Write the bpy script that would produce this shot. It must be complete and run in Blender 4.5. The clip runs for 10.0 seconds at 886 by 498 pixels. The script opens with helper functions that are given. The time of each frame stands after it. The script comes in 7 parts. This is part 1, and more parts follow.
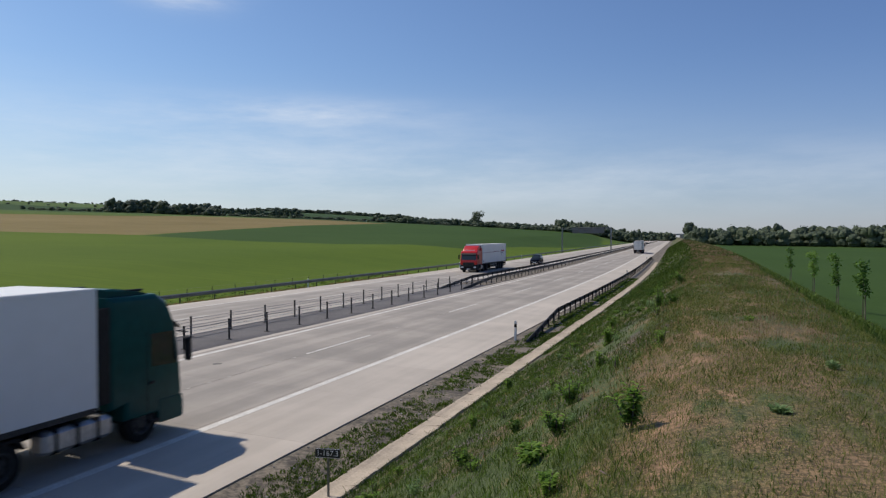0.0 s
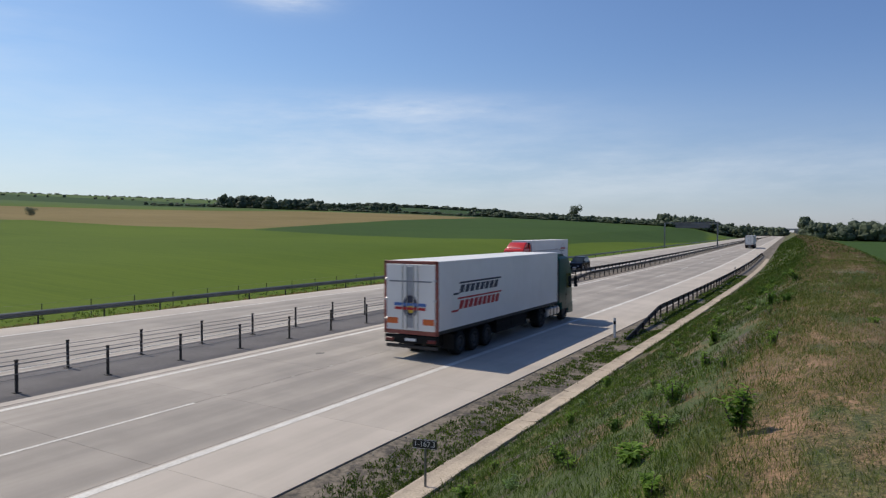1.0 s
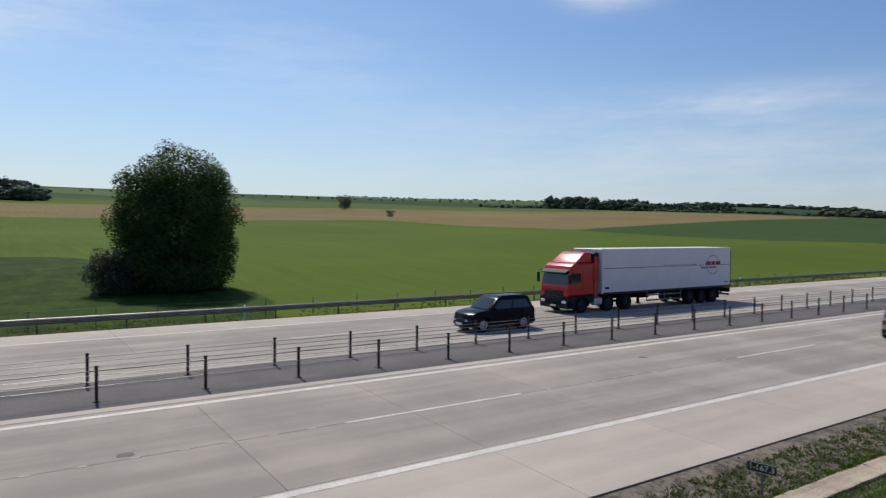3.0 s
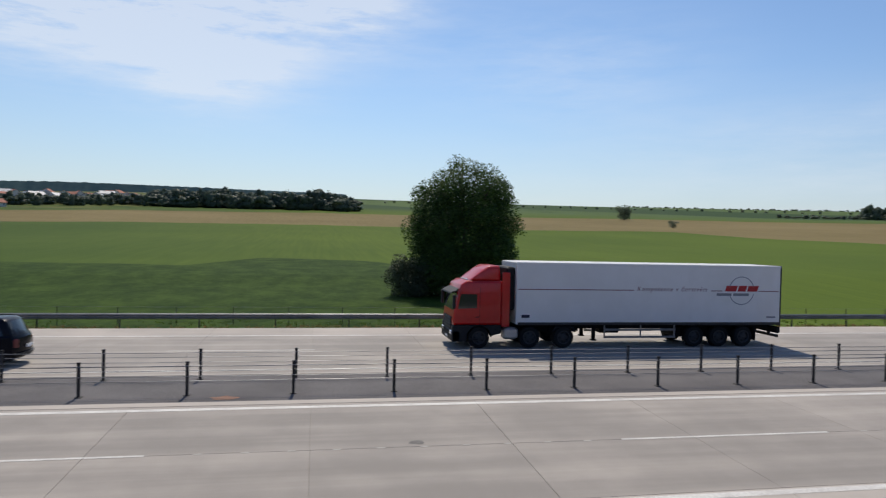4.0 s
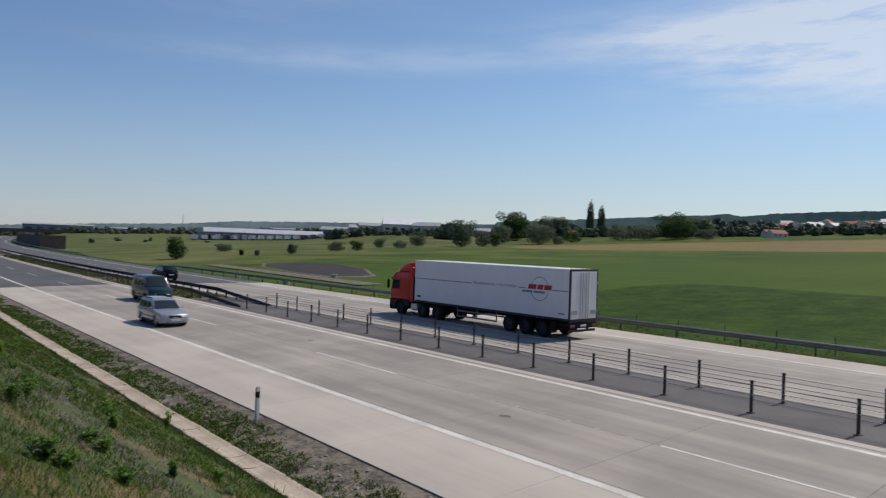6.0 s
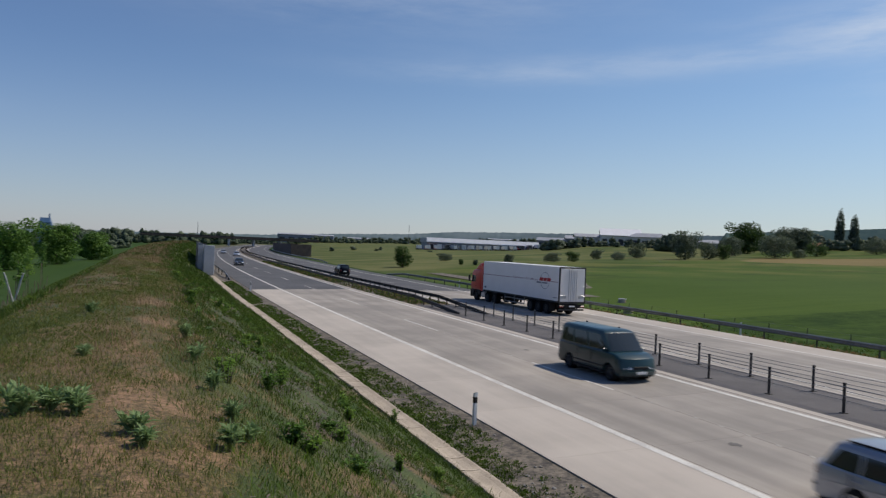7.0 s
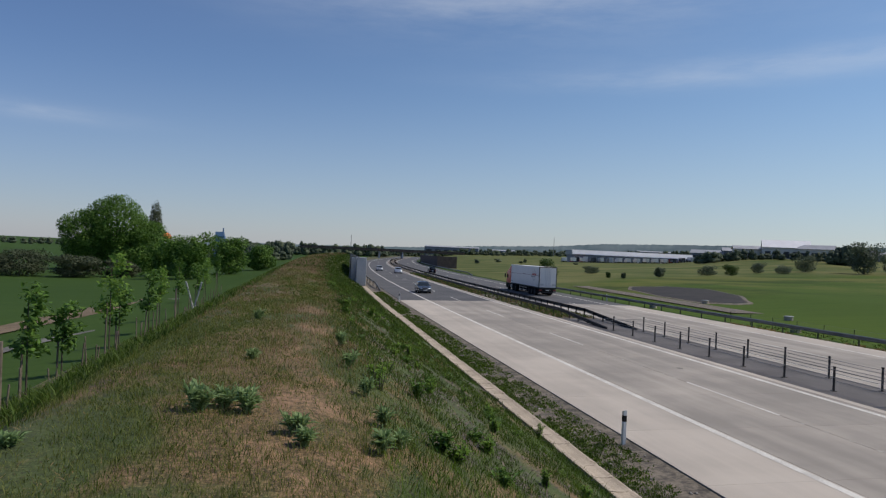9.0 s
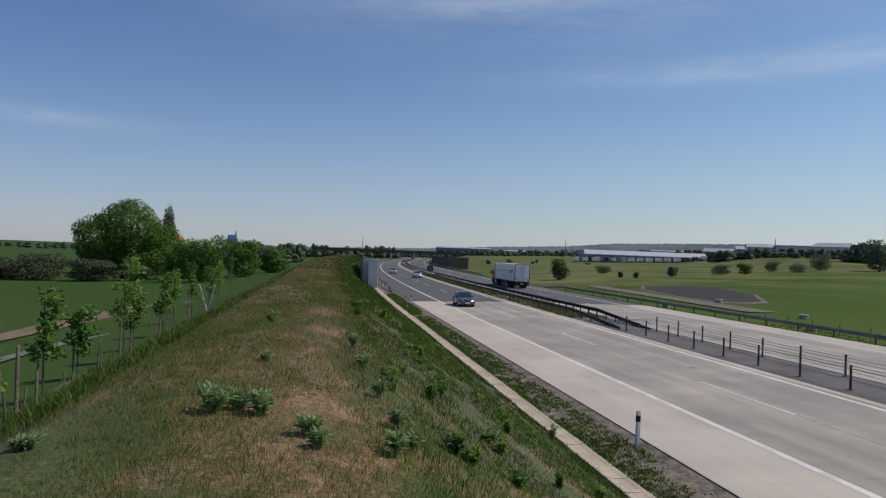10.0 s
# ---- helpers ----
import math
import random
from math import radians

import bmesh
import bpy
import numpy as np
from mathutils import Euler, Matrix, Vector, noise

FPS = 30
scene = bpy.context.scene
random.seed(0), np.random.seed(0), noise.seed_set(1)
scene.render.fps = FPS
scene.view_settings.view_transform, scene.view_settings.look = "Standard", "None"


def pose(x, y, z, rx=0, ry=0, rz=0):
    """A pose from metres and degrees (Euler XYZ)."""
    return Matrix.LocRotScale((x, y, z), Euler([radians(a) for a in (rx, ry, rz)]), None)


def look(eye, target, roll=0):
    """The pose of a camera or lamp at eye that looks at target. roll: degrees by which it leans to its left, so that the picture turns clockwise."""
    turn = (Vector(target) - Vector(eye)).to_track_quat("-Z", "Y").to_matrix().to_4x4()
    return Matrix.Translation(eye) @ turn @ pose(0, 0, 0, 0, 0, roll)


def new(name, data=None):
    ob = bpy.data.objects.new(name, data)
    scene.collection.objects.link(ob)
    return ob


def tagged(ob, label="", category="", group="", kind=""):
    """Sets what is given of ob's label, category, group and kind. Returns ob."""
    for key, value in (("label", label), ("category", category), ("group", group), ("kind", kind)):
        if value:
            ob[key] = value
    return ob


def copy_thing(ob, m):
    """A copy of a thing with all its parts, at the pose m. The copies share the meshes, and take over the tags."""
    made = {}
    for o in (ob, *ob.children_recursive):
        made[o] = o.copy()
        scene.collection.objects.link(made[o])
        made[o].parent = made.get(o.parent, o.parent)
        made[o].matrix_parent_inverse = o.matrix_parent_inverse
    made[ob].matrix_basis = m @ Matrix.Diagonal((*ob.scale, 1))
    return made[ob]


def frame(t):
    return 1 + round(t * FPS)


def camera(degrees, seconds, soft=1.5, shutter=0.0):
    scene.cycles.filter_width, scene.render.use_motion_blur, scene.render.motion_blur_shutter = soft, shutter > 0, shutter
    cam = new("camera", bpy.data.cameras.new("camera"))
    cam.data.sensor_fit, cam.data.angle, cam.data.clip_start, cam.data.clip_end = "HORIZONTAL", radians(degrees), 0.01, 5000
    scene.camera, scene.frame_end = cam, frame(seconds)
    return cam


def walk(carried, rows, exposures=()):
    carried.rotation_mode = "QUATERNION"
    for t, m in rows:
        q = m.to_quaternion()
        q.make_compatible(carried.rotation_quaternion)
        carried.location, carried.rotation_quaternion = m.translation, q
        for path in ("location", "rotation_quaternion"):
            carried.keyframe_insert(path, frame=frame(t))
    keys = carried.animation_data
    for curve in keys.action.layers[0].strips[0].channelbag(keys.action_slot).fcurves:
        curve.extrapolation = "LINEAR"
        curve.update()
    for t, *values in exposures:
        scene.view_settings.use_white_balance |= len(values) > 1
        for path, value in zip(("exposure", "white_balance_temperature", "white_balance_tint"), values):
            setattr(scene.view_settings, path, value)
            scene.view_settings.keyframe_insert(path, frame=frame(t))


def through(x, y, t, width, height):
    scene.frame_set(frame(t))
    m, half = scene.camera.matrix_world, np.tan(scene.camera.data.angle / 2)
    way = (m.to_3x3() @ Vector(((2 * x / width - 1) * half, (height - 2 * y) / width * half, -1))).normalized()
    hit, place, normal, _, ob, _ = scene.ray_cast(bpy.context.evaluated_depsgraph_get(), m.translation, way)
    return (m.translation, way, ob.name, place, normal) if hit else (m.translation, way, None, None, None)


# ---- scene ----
cam = camera(66.316, 10.0, 1.25, 0.15)
# Camera: one standing operator turns from the road's far end to its near end
EYE_H, ARM = 5.067, 0.124
TURN = [
    (0.0, 21.218, -1.013, 0.076), (0.5, 25.288, -1.268, 0.188), (1.0, 29.339, -1.478, -0.035), (1.5, 33.841, -1.621, 0.258),
    (2.0, 39.038, -1.771, 0.173), (2.5, 46.487, -1.231, -0.333), (3.0, 56.148, -1.542, -0.437), (3.2, 60.891, -1.155, -0.4),
    (4.3, 87.429, -1.13, -1.45), (4.5, 93.621, -1.042, -1.3), (5.0, 109.544, -0.567, -0.489), (5.5, 125.483, -0.563, -1.746),
    (6.0, 138.983, -0.27, -1.854), (6.2, 143.218, -0.256, -1.984), (7.3, 161.1, -0.017, -2.639), (7.5, 163.369, -0.029, -2.673),
    (8.0, 166.988, 0.2, -2.192), (8.5, 168.418, 0.458, -2.541), (9.0, 169.245, 0.459, -2.613), (9.5, 169.861, 0.423, -2.613),
    (10.0, 170.212, 0.503, -2.124)]
walk(cam, [(t, pose(-ARM * math.sin(radians(a)), ARM * math.cos(radians(a)), EYE_H, 90 + p, r, a)) for t, a, p, r in TURN],
     [(0.0, 0.02), (1.5, 0.08), (2.5, 0.06), (3.0, -0.03), (4.5, 0.02), (6.0, -0.09), (7.5, -0.13), (10.0, -0.14)])

# ---- plan of the land ----
def lerp_table(v, table):
    if v <= table[0][0]:
        return table[0][1]
    for (a, fa), (b, fb) in zip(table, table[1:]):
        if v <= b:
            s = (v - a) / (b - a)
            return fa + (fb - fa) * s
    return table[-1][1]


def bend(y):
    """How far the road has swung to -x at y."""
    if y < -60:
        d = min(-y - 60, 420)
        return d * d / 5000 + max(0, -y - 480) * 0.168
    if y > 50:
        d = min(y - 50, 80)
        return d * d / 4000 + max(0, y - 130) * 0.04
    return 0.0


SLOPE = [(-180, 0.0), (-150, -0.05), (-90, -0.05), (-30, -0.05), (-3, 0.02), (4, 0.12), (12, 0.34), (20, 0.52), (32, 0.74), (47, 0.9), (60, 0.98), (90, 1.1), (105, 1.04),
         (125, 0.72), (140, 0.46), (155, 0.24), (170, 0.08), (180, 0.0)]
RISE = [(0, 0), (45, 0), (70, 0.0), (110, 1.0), (200, 3.6), (330, 9.4), (520, 20.0), (800, 36.5), (1300, 68), (1900, 93), (3000, 106), (6000, 115)]
# the farm stands on a low rise of its own
KNOLL = [(0, 0), (300, 0), (350, 1.2), (420, 4.2), (480, 5.6), (800, 5.6), (1200, 0)]
KNOLL_SIDES = [(-180, 0), (133, 0), (137, 0.3), (140.5, 0.9), (143, 1), (145.5, 0.9), (148.5, 0.3), (151, 0), (180, 0)]
BANK = [(-9.6, -0.228), (-8.2, -0.34), (-7.0, -0.37), (-6.6, -0.2), (-3.6, 1.55), (-0.9, 3.2), (-0.2, 3.4), (1.2, 3.46), (2.4, 3.38), (3.4, 2.95), (6.4, 1.05), (8.4, 0.35), (12, -0.1), (30, -0.9), (80, -1.6)]
VERGE = [(-80, 0.0), (-56, -1.0), (-44, -1.15), (-41, -0.75), (-38.8, -0.3), (-37.2, -0.2)]


def ground_z(x, y):
    u = x + bend(y)
    d = math.hypot(x, y)
    az = math.degrees(math.atan2(-x, y))
    k = lerp_table(az, SLOPE)
    far = lerp_table(d, RISE) * k + lerp_table(d, KNOLL) * lerp_table(az, KNOLL_SIDES)
    if u > -9.6:
        low = lerp_table(u, BANK)
        if y < -210:
            fade = min(1.0, (-210 - y) / 70)
            low = low * (1 - fade) + min(low, -0.3) * fade
        return low + max(0, far) * min(1.0, max(0.0, (u - 12) / 80))
    if u > -12.5:
        return -0.235
    if u > -37.2:
        return -0.5
    z = lerp_table(u, VERGE)
    w = min(1.0, max(0.0, (-u - 46) / 40))
    return z + far * w


def spot(az, d):
    """A place on the land from its bearing in degrees and its distance."""
    a = radians(az)
    x, y = -math.sin(a) * d, math.cos(a) * d
    return x, y, ground_z(x, y)

# World: clear late-spring sky with thin cirrus, sun high over the fields
SUN = Vector((-0.61, 0.05, 0.79))
world = bpy.data.worlds.new("sky")
scene.world = world
world.use_nodes = True


class Nodes:
    """Short way to write node trees."""

    def __init__(self, tree):
        self.tree = tree

    def add(self, kind, values=(), **props):
        node = self.tree.nodes.new("ShaderNode" + kind)
        for key, value in props.items():
            setattr_plain(node, key, value)
        for key, value in dict(values).items():
            if isinstance(value, bpy.types.NodeSocket):
                self.tree.links.new(value, node.inputs[key])
            else:
                node.inputs[key].default_value = value
        return node

    def math(self, op, a, b=0.0, c=0.0):
        return self.add("Math", {0: a, 1: b, 2: c}, operation=op).outputs[0]

    def noise(self, vector, scale, detail=4.0, rough=0.55):
        return self.add("TexNoise", {"Vector": vector, "Scale": scale, "Detail": detail, "Roughness": rough}).outputs[0]

    def band(self, value, lo, hi, out_lo=0.0, out_hi=1.0):
        return self.add("MapRange", {"Value": value, "From Min": lo, "From Max": hi, "To Min": out_lo, "To Max": out_hi}, interpolation_type="SMOOTHSTEP").outputs[0]

    def mix(self, factor, a, b):
        node = self.tree.nodes.new("ShaderNodeMix")
        node.data_type = "RGBA"
        for socket, value in ((node.inputs[0], factor), (node.inputs[6], a), (node.inputs[7], b)):
            if isinstance(value, bpy.types.NodeSocket):
                self.tree.links.new(value, socket)
            else:
                socket.default_value = (*value, 1) if isinstance(value, tuple) else value
        return node.outputs[2]

    def stretch(self, vector, x, y, z):
        return self.add("Mapping", {"Vector": vector, "Scale": (x, y, z)}).outputs[0]


def setattr_plain(node, key, value):
    if key == "operation":
        node.operation = value
    elif key == "interpolation_type":
        node.interpolation_type = value
    elif key == "attribute_name":
        node.attribute_name = value
    elif key == "feature":
        node.feature = value


n = Nodes(world.node_tree)
sky = world.node_tree.nodes.new("ShaderNodeTexSky")
sky.sky_type = "NISHITA"
sky.sun_disc = False
sky.sun_elevation, sky.sun_rotation = radians(52), radians(-85)
sky.altitude, sky.air_density, sky.dust_density, sky.ozone_density = 300, 1.15, 0.25, 4.0
way = world.node_tree.nodes.new("ShaderNodeTexCoord").outputs["Generated"]
xyz = n.add("SeparateXYZ", {0: way})
bearing = n.math("MULTIPLY", n.math("ARCTAN2", n.math("MULTIPLY", xyz.outputs[0], -1.0), xyz.outputs[1]), 57.3)
bearing = n.math("ADD", bearing, n.math("MULTIPLY", n.math("LESS_THAN", bearing, -100.0), 360.0))
height = n.math("MULTIPLY", n.math("ARCSINE", xyz.outputs[2]), 57.3)
flat = n.add("CombineXYZ", {0: n.math("ADD", bearing, n.math("MULTIPLY", height, 1.2)), 1: n.math("ADD", height, n.math("MULTIPLY", bearing, -0.03)), 2: 3.0}).outputs[0]
wisps = n.noise(n.stretch(flat, 0.05, 0.24, 1.0), 1.0, 9.0, 0.66)
feather = n.noise(n.stretch(flat, 0.16, 0.9, 1.0), 1.0, 7.0, 0.6)
veil = 0.0
# bearing, height, spread of each, weight
for az, el, sa, se, weight in [(98, 18.0, 11, 3.6, 1.0), (88, 19.0, 6, 3.4, 0.9), (99, 12.5, 7, 3.0, 0.8), (104, 16, 9, 3.4, 0.7), (118, 17.0, 12, 1.6, 0.55), (138, 15.5, 14, 0.9, 0.2), (152, 14.5, 12, 0.8, 0.18),
                               (33, 10.2, 9, 1.0, 0.4), (42.5, 19.3, 3.4, 1.4, 1.4), (113, 15.0, 9, 3.6, 0.7), (50, 20, 3, 1.0, 0.4), (40, 8.0, 22, 2.5, 0.3), (20, 4.5, 45, 2.5, 0.3), (203, 9.0, 7, 0.6, 0.25), (70, 14, 10, 4, 0.3), (165, 21, 20, 3, 0.25)]:
    a = n.math("POWER", n.math("MULTIPLY", n.math("SUBTRACT", bearing, float(az)), 1 / sa), 2.0)
    e = n.math("POWER", n.math("MULTIPLY", n.math("SUBTRACT", height, float(el)), 1 / se), 2.0)
    veil = n.math("ADD", veil, n.math("MULTIPLY", n.math("EXPONENT", n.math("MULTIPLY", n.math("ADD", a, e), -1.0)), weight))
shape = n.math("MULTIPLY", n.band(n.math("ADD", wisps, n.math("MULTIPLY", feather, 0.35)), 0.40, 1.0), veil)
shape = n.math("MINIMUM", n.math("MULTIPLY", shape, 1.35), 0.62)
sunward = n.math("COSINE", n.math("MULTIPLY", n.math("SUBTRACT", bearing, 102.0), 1 / 57.3))
haze = n.math("MULTIPLY", n.band(height, 15.0, -3.0), n.math("ADD", n.math("MULTIPLY", sunward, 0.16), 0.46))
tint = n.add("VectorMath", {0: sky.outputs[0], 1: (0.91, 0.965, 1.10)}, operation="MULTIPLY").outputs[0]
blue = n.mix(haze, tint, (4.4, 5.0, 6.55))
glow = n.math("ADD", n.math("MULTIPLY", sunward, 0.24), 0.95)
warm = n.math("ADD", n.math("MULTIPLY", sunward, 0.28), 0.945)
blue = n.add("VectorMath", {0: blue, 1: n.add("CombineXYZ", {0: warm, 1: glow, 2: n.math("ADD", n.math("MULTIPLY", glow, 0.4), 0.6)}).outputs[0]}, operation="MULTIPLY").outputs[0]
world.node_tree.links.new(n.mix(shape, blue, (8.6, 9.0, 9.6)), world.node_tree.nodes["Background"].inputs[0])
world.node_tree.nodes["Background"].inputs[1].default_value = 0.093

sun = new("sun", bpy.data.lights.new("sun", "SUN"))
sun.data.energy, sun.data.angle, sun.data.color = 3.7, radians(0.53), (1.0, 0.91, 0.79)
sun.matrix_world = look(SUN * 100, (0, 0, 0))


# ---- materials ----
def material(name, build, rough=0.8, metal=0.0, bump=0.0, bump_scale=40.0, **more):
    m = bpy.data.materials.new(name)
    m.use_nodes = True
    k = Nodes(m.node_tree)
    bsdf = m.node_tree.nodes["Principled BSDF"]
    where = m.node_tree.nodes.new("ShaderNodeNewGeometry").outputs["Position"]
    colour = build(k, where)
    if isinstance(colour, tuple):
        bsdf.inputs["Base Color"].default_value = (*colour, 1)
    else:
        m.node_tree.links.new(colour, bsdf.inputs["Base Color"])
    bsdf.inputs["Roughness"].default_value, bsdf.inputs["Metallic"].default_value = rough, metal
    for key, value in more.items():
        bsdf.inputs[key.replace("_", " ")].default_value = value
    if bump:
        relief = k.add("Bump", {"Height": k.noise(where, bump_scale, 5.0, 0.6), "Strength": bump, "Distance": 0.02})
        m.node_tree.links.new(relief.outputs[0], bsdf.inputs["Normal"])
    return m


def coord(k):
    return k.tree.nodes.new("ShaderNodeTexCoord").outputs["Object"]


def worn(a, b, fine, coarse=0.4, local=False):
    """A colour that shifts between a and b at two scales."""
    def build(k, where):
        where = coord(k) if local else where
        f = k.math("ADD", k.math("MULTIPLY", k.noise(where, fine, 4.0), 0.5), k.math("MULTIPLY", k.noise(where, coarse, 3.0), 0.5))
        return k.mix(k.band(f, 0.36, 0.64), a, b)
    return build


def concrete(light, dark, tracks):
    def build(k, where):
        x = k.add("SeparateXYZ", {0: where}).outputs[0]
        streak = k.noise(k.stretch(where, 1.1, 0.05, 1.0), 1.3, 5.0, 0.6)
        patch = k.noise(where, 0.22, 4.0, 0.6)
        grit = k.noise(where, 45.0, 3.0, 0.7)
        f = k.math("ADD", k.math("MULTIPLY", streak, 0.42), k.math("ADD", k.math("MULTIPLY", patch, 0.63), k.math("MULTIPLY", grit, 0.12)))
        for centre in tracks:
            near = k.band(k.math("ABSOLUTE", k.math("SUBTRACT", x, centre)), 1.1, 0.15)
            f = k.math("SUBTRACT", f, k.math("MULTIPLY", near, 0.1))
        slab = k.add("ObjectInfo").outputs["Random"]
        f = k.math("ADD", f, k.math("MULTIPLY", k.math("SUBTRACT", slab, 0.5), 0.07))
        return k.mix(k.band(f, 0.36, 0.8), dark, light)
    return build


CONCRETE_LANE = material("concrete_lane", concrete((0.425, 0.38, 0.325), (0.25, 0.226, 0.196), (-13.7, -15.3, -17.2, -19.0, -27.2, -29.0, -31.0, -32.8)), 0.85, bump=0.25, bump_scale=60)
CONCRETE_EDGE = material("concrete_shoulder", concrete((0.505, 0.45, 0.385), (0.37, 0.33, 0.283), ()), 0.88, bump=0.25, bump_scale=60)
JOINT = material("joint_filler", worn((0.25, 0.232, 0.205), (0.31, 0.29, 0.255), 9), 0.9)
ASPHALT = material("asphalt", worn((0.062, 0.062, 0.066), (0.11, 0.108, 0.108), 30, 0.2), 0.85, bump=0.4, bump_scale=90)
ASPHALT_MEDIAN = material("median_asphalt", worn((0.085, 0.078, 0.077), (0.14, 0.13, 0.125), 24, 0.35), 0.9, bump=0.4, bump_scale=90)
PAINT = material("road_paint", worn((0.70, 0.68, 0.62), (0.50, 0.475, 0.43), 14, 1.2), 0.7, bump=0.15, bump_scale=50)
FADED_PAINT = material("faded_road_paint", worn((0.46, 0.43, 0.38), (0.32, 0.3, 0.265), 14, 1.2), 0.8)
GUTTER = material("gutter_concrete", worn((0.50, 0.415, 0.315), (0.33, 0.275, 0.21), 18, 1.1), 0.9, bump=0.5, bump_scale=30)
STEEL = material("galvanised_steel", worn((0.15, 0.155, 0.16), (0.24, 0.245, 0.25), 12, 0.8), 0.5, 0.7, bump=0.1)
STEEL_DARK = material("weathered_steel", worn((0.032, 0.03, 0.028), (0.06, 0.055, 0.05), 14, 0.9), 0.65, 0.3)
CABLE = material("cable_strand", worn((0.2, 0.2, 0.2), (0.3, 0.3, 0.3), 60), 0.5, 0.8)
WHITE_PLASTIC = material("white_plastic", worn((0.72, 0.72, 0.7), (0.8, 0.8, 0.78), 9), 0.5)
BLACK_PLASTIC = material("black_plastic", worn((0.01, 0.01, 0.011), (0.02, 0.02, 0.021), 12), 0.6, Specular_IOR_Level=0.25)
RUBBER = material("tyre_rubber", worn((0.009, 0.009, 0.009), (0.02, 0.02, 0.019), 20), 0.9, Specular_IOR_Level=0.2)
CHASSIS = material("chassis_paint", worn((0.006, 0.006, 0.006), (0.016, 0.015, 0.014), 6), 0.8, Specular_IOR_Level=0.2)
ALLOY = material("wheel_alloy", worn((0.42, 0.42, 0.43), (0.55, 0.55, 0.56), 15), 0.35, 0.8)
HUB = material("wheel_hub_steel", worn((0.03, 0.03, 0.029), (0.065, 0.063, 0.06), 12), 0.7, 0.3)
GLASS = material("tinted_glass", lambda k, w: (0.02, 0.026, 0.027), 0.05, 0.0, IOR=1.62)
LAMP_CLEAR = material("clear_lamp", lambda k, w: (0.75, 0.77, 0.8), 0.08, 0.2, Coat_Weight=1.0)
LAMP_RED = material("red_lamp", lambda k, w: (0.12, 0.006, 0.008), 0.3, 0.0, Coat_Weight=0.2)
LAMP_AMBER = material("amber_lamp", lambda k, w: (0.7, 0.2, 0.02), 0.2)
ORANGE_BOARD = material("orange_board", worn((0.75, 0.17, 0.03), (0.62, 0.13, 0.03), 8), 0.5)
FLEET_WHITE = material("white_trailer_panel", worn((0.76, 0.735, 0.69), (0.8, 0.775, 0.735), 1.2, 0.3, True), 0.4, Coat_Weight=0.1)
RED_PAINT = material("red_cab_paint", worn((0.47, 0.010, 0.010), (0.54, 0.014, 0.012), 4, 0.5, True), 0.3, Coat_Weight=0.35, Specular_IOR_Level=0.4)
GREEN_PAINT = material("green_cab_paint", worn((0.004, 0.056, 0.05), (0.006, 0.068, 0.06), 4, 0.5, True), 0.3, Coat_Weight=0.05, Specular_IOR_Level=0.15)
TEAL_PAINT = material("teal_van_paint", worn((0.0025, 0.024, 0.029), (0.004, 0.032, 0.037), 4, 0.5, True), 0.3, Coat_Weight=0.2)
SILVER_PAINT = material("silver_car_paint", worn((0.42, 0.45, 0.52), (0.47, 0.50, 0.56), 5, 0.5, True), 0.3, 0.55, Coat_Weight=0.6)
GREY_PAINT = material("grey_silver_paint", worn((0.30, 0.312, 0.335), (0.34, 0.353, 0.375), 5, 0.5, True), 0.34, 0.4, Coat_Weight=0.5)
DARK_PAINT = material("dark_blue_paint", worn((0.004, 0.0045, 0.008), (0.006, 0.007, 0.012), 5, 0.5, True), 0.25, 0.0, Specular_IOR_Level=0.16)
SLATE_PAINT = material("slate_car_paint", worn((0.06, 0.07, 0.085), (0.08, 0.09, 0.105), 5, 0.5, True), 0.25, 0.4, Coat_Weight=0.8)
FRAME_BROWN = material("brown_door_frame", worn((0.22, 0.055, 0.04), (0.28, 0.08, 0.06), 6), 0.5)
INK_DARK = material("dark_blue_lettering", lambda k, w: (0.018, 0.02, 0.045), 0.5)
INK_RED = material("red_lettering", lambda k, w: (0.42, 0.012, 0.014), 0.5)
INK_GREY = material("grey_lettering", lambda k, w: (0.22, 0.22, 0.235), 0.5)
INK_BLUE = material("blue_emblem", lambda k, w: (0.07, 0.16, 0.42), 0.5)
INK_YELLOW = material("yellow_emblem", lambda k, w: (0.6, 0.42, 0.04), 0.5)
GALV_LIGHT = material("aluminium_tank", worn((0.45, 0.45, 0.46), (0.6, 0.6, 0.61), 6), 0.35, 0.75)
SIGN_BLACK = material("black_sign_plate", lambda k, w: (0.02, 0.02, 0.02), 0.4)
SIGN_GREY = material("sign_back_grey", worn((0.11, 0.115, 0.125), (0.15, 0.155, 0.165), 4), 0.6, 0.2)
RUST_MARK = material("orange_spray_mark", worn((0.36, 0.15, 0.07), (0.26, 0.15, 0.1), 8), 0.9)
WALL_GREY = material("noise_wall_concrete", worn((0.34, 0.35, 0.37), (0.46, 0.47, 0.48), 6, 0.5), 0.9, bump=0.4, bump_scale=12)
WALL_BROWN = material("noise_wall_brown", worn((0.075, 0.055, 0.045), (0.13, 0.095, 0.075), 8, 0.6), 0.9)
PLASTER = material("house_plaster", worn((0.62, 0.58, 0.5), (0.72, 0.69, 0.62), 4, 0.2), 0.9)
ROOF_TILE = material("red_roof_tile", worn((0.30, 0.10, 0.06), (0.40, 0.15, 0.09), 5, 0.4), 0.85)
ROOF_GREY = material("grey_roof_sheet", worn((0.30, 0.31, 0.33), (0.4, 0.41, 0.43), 5, 0.3), 0.6, 0.2)
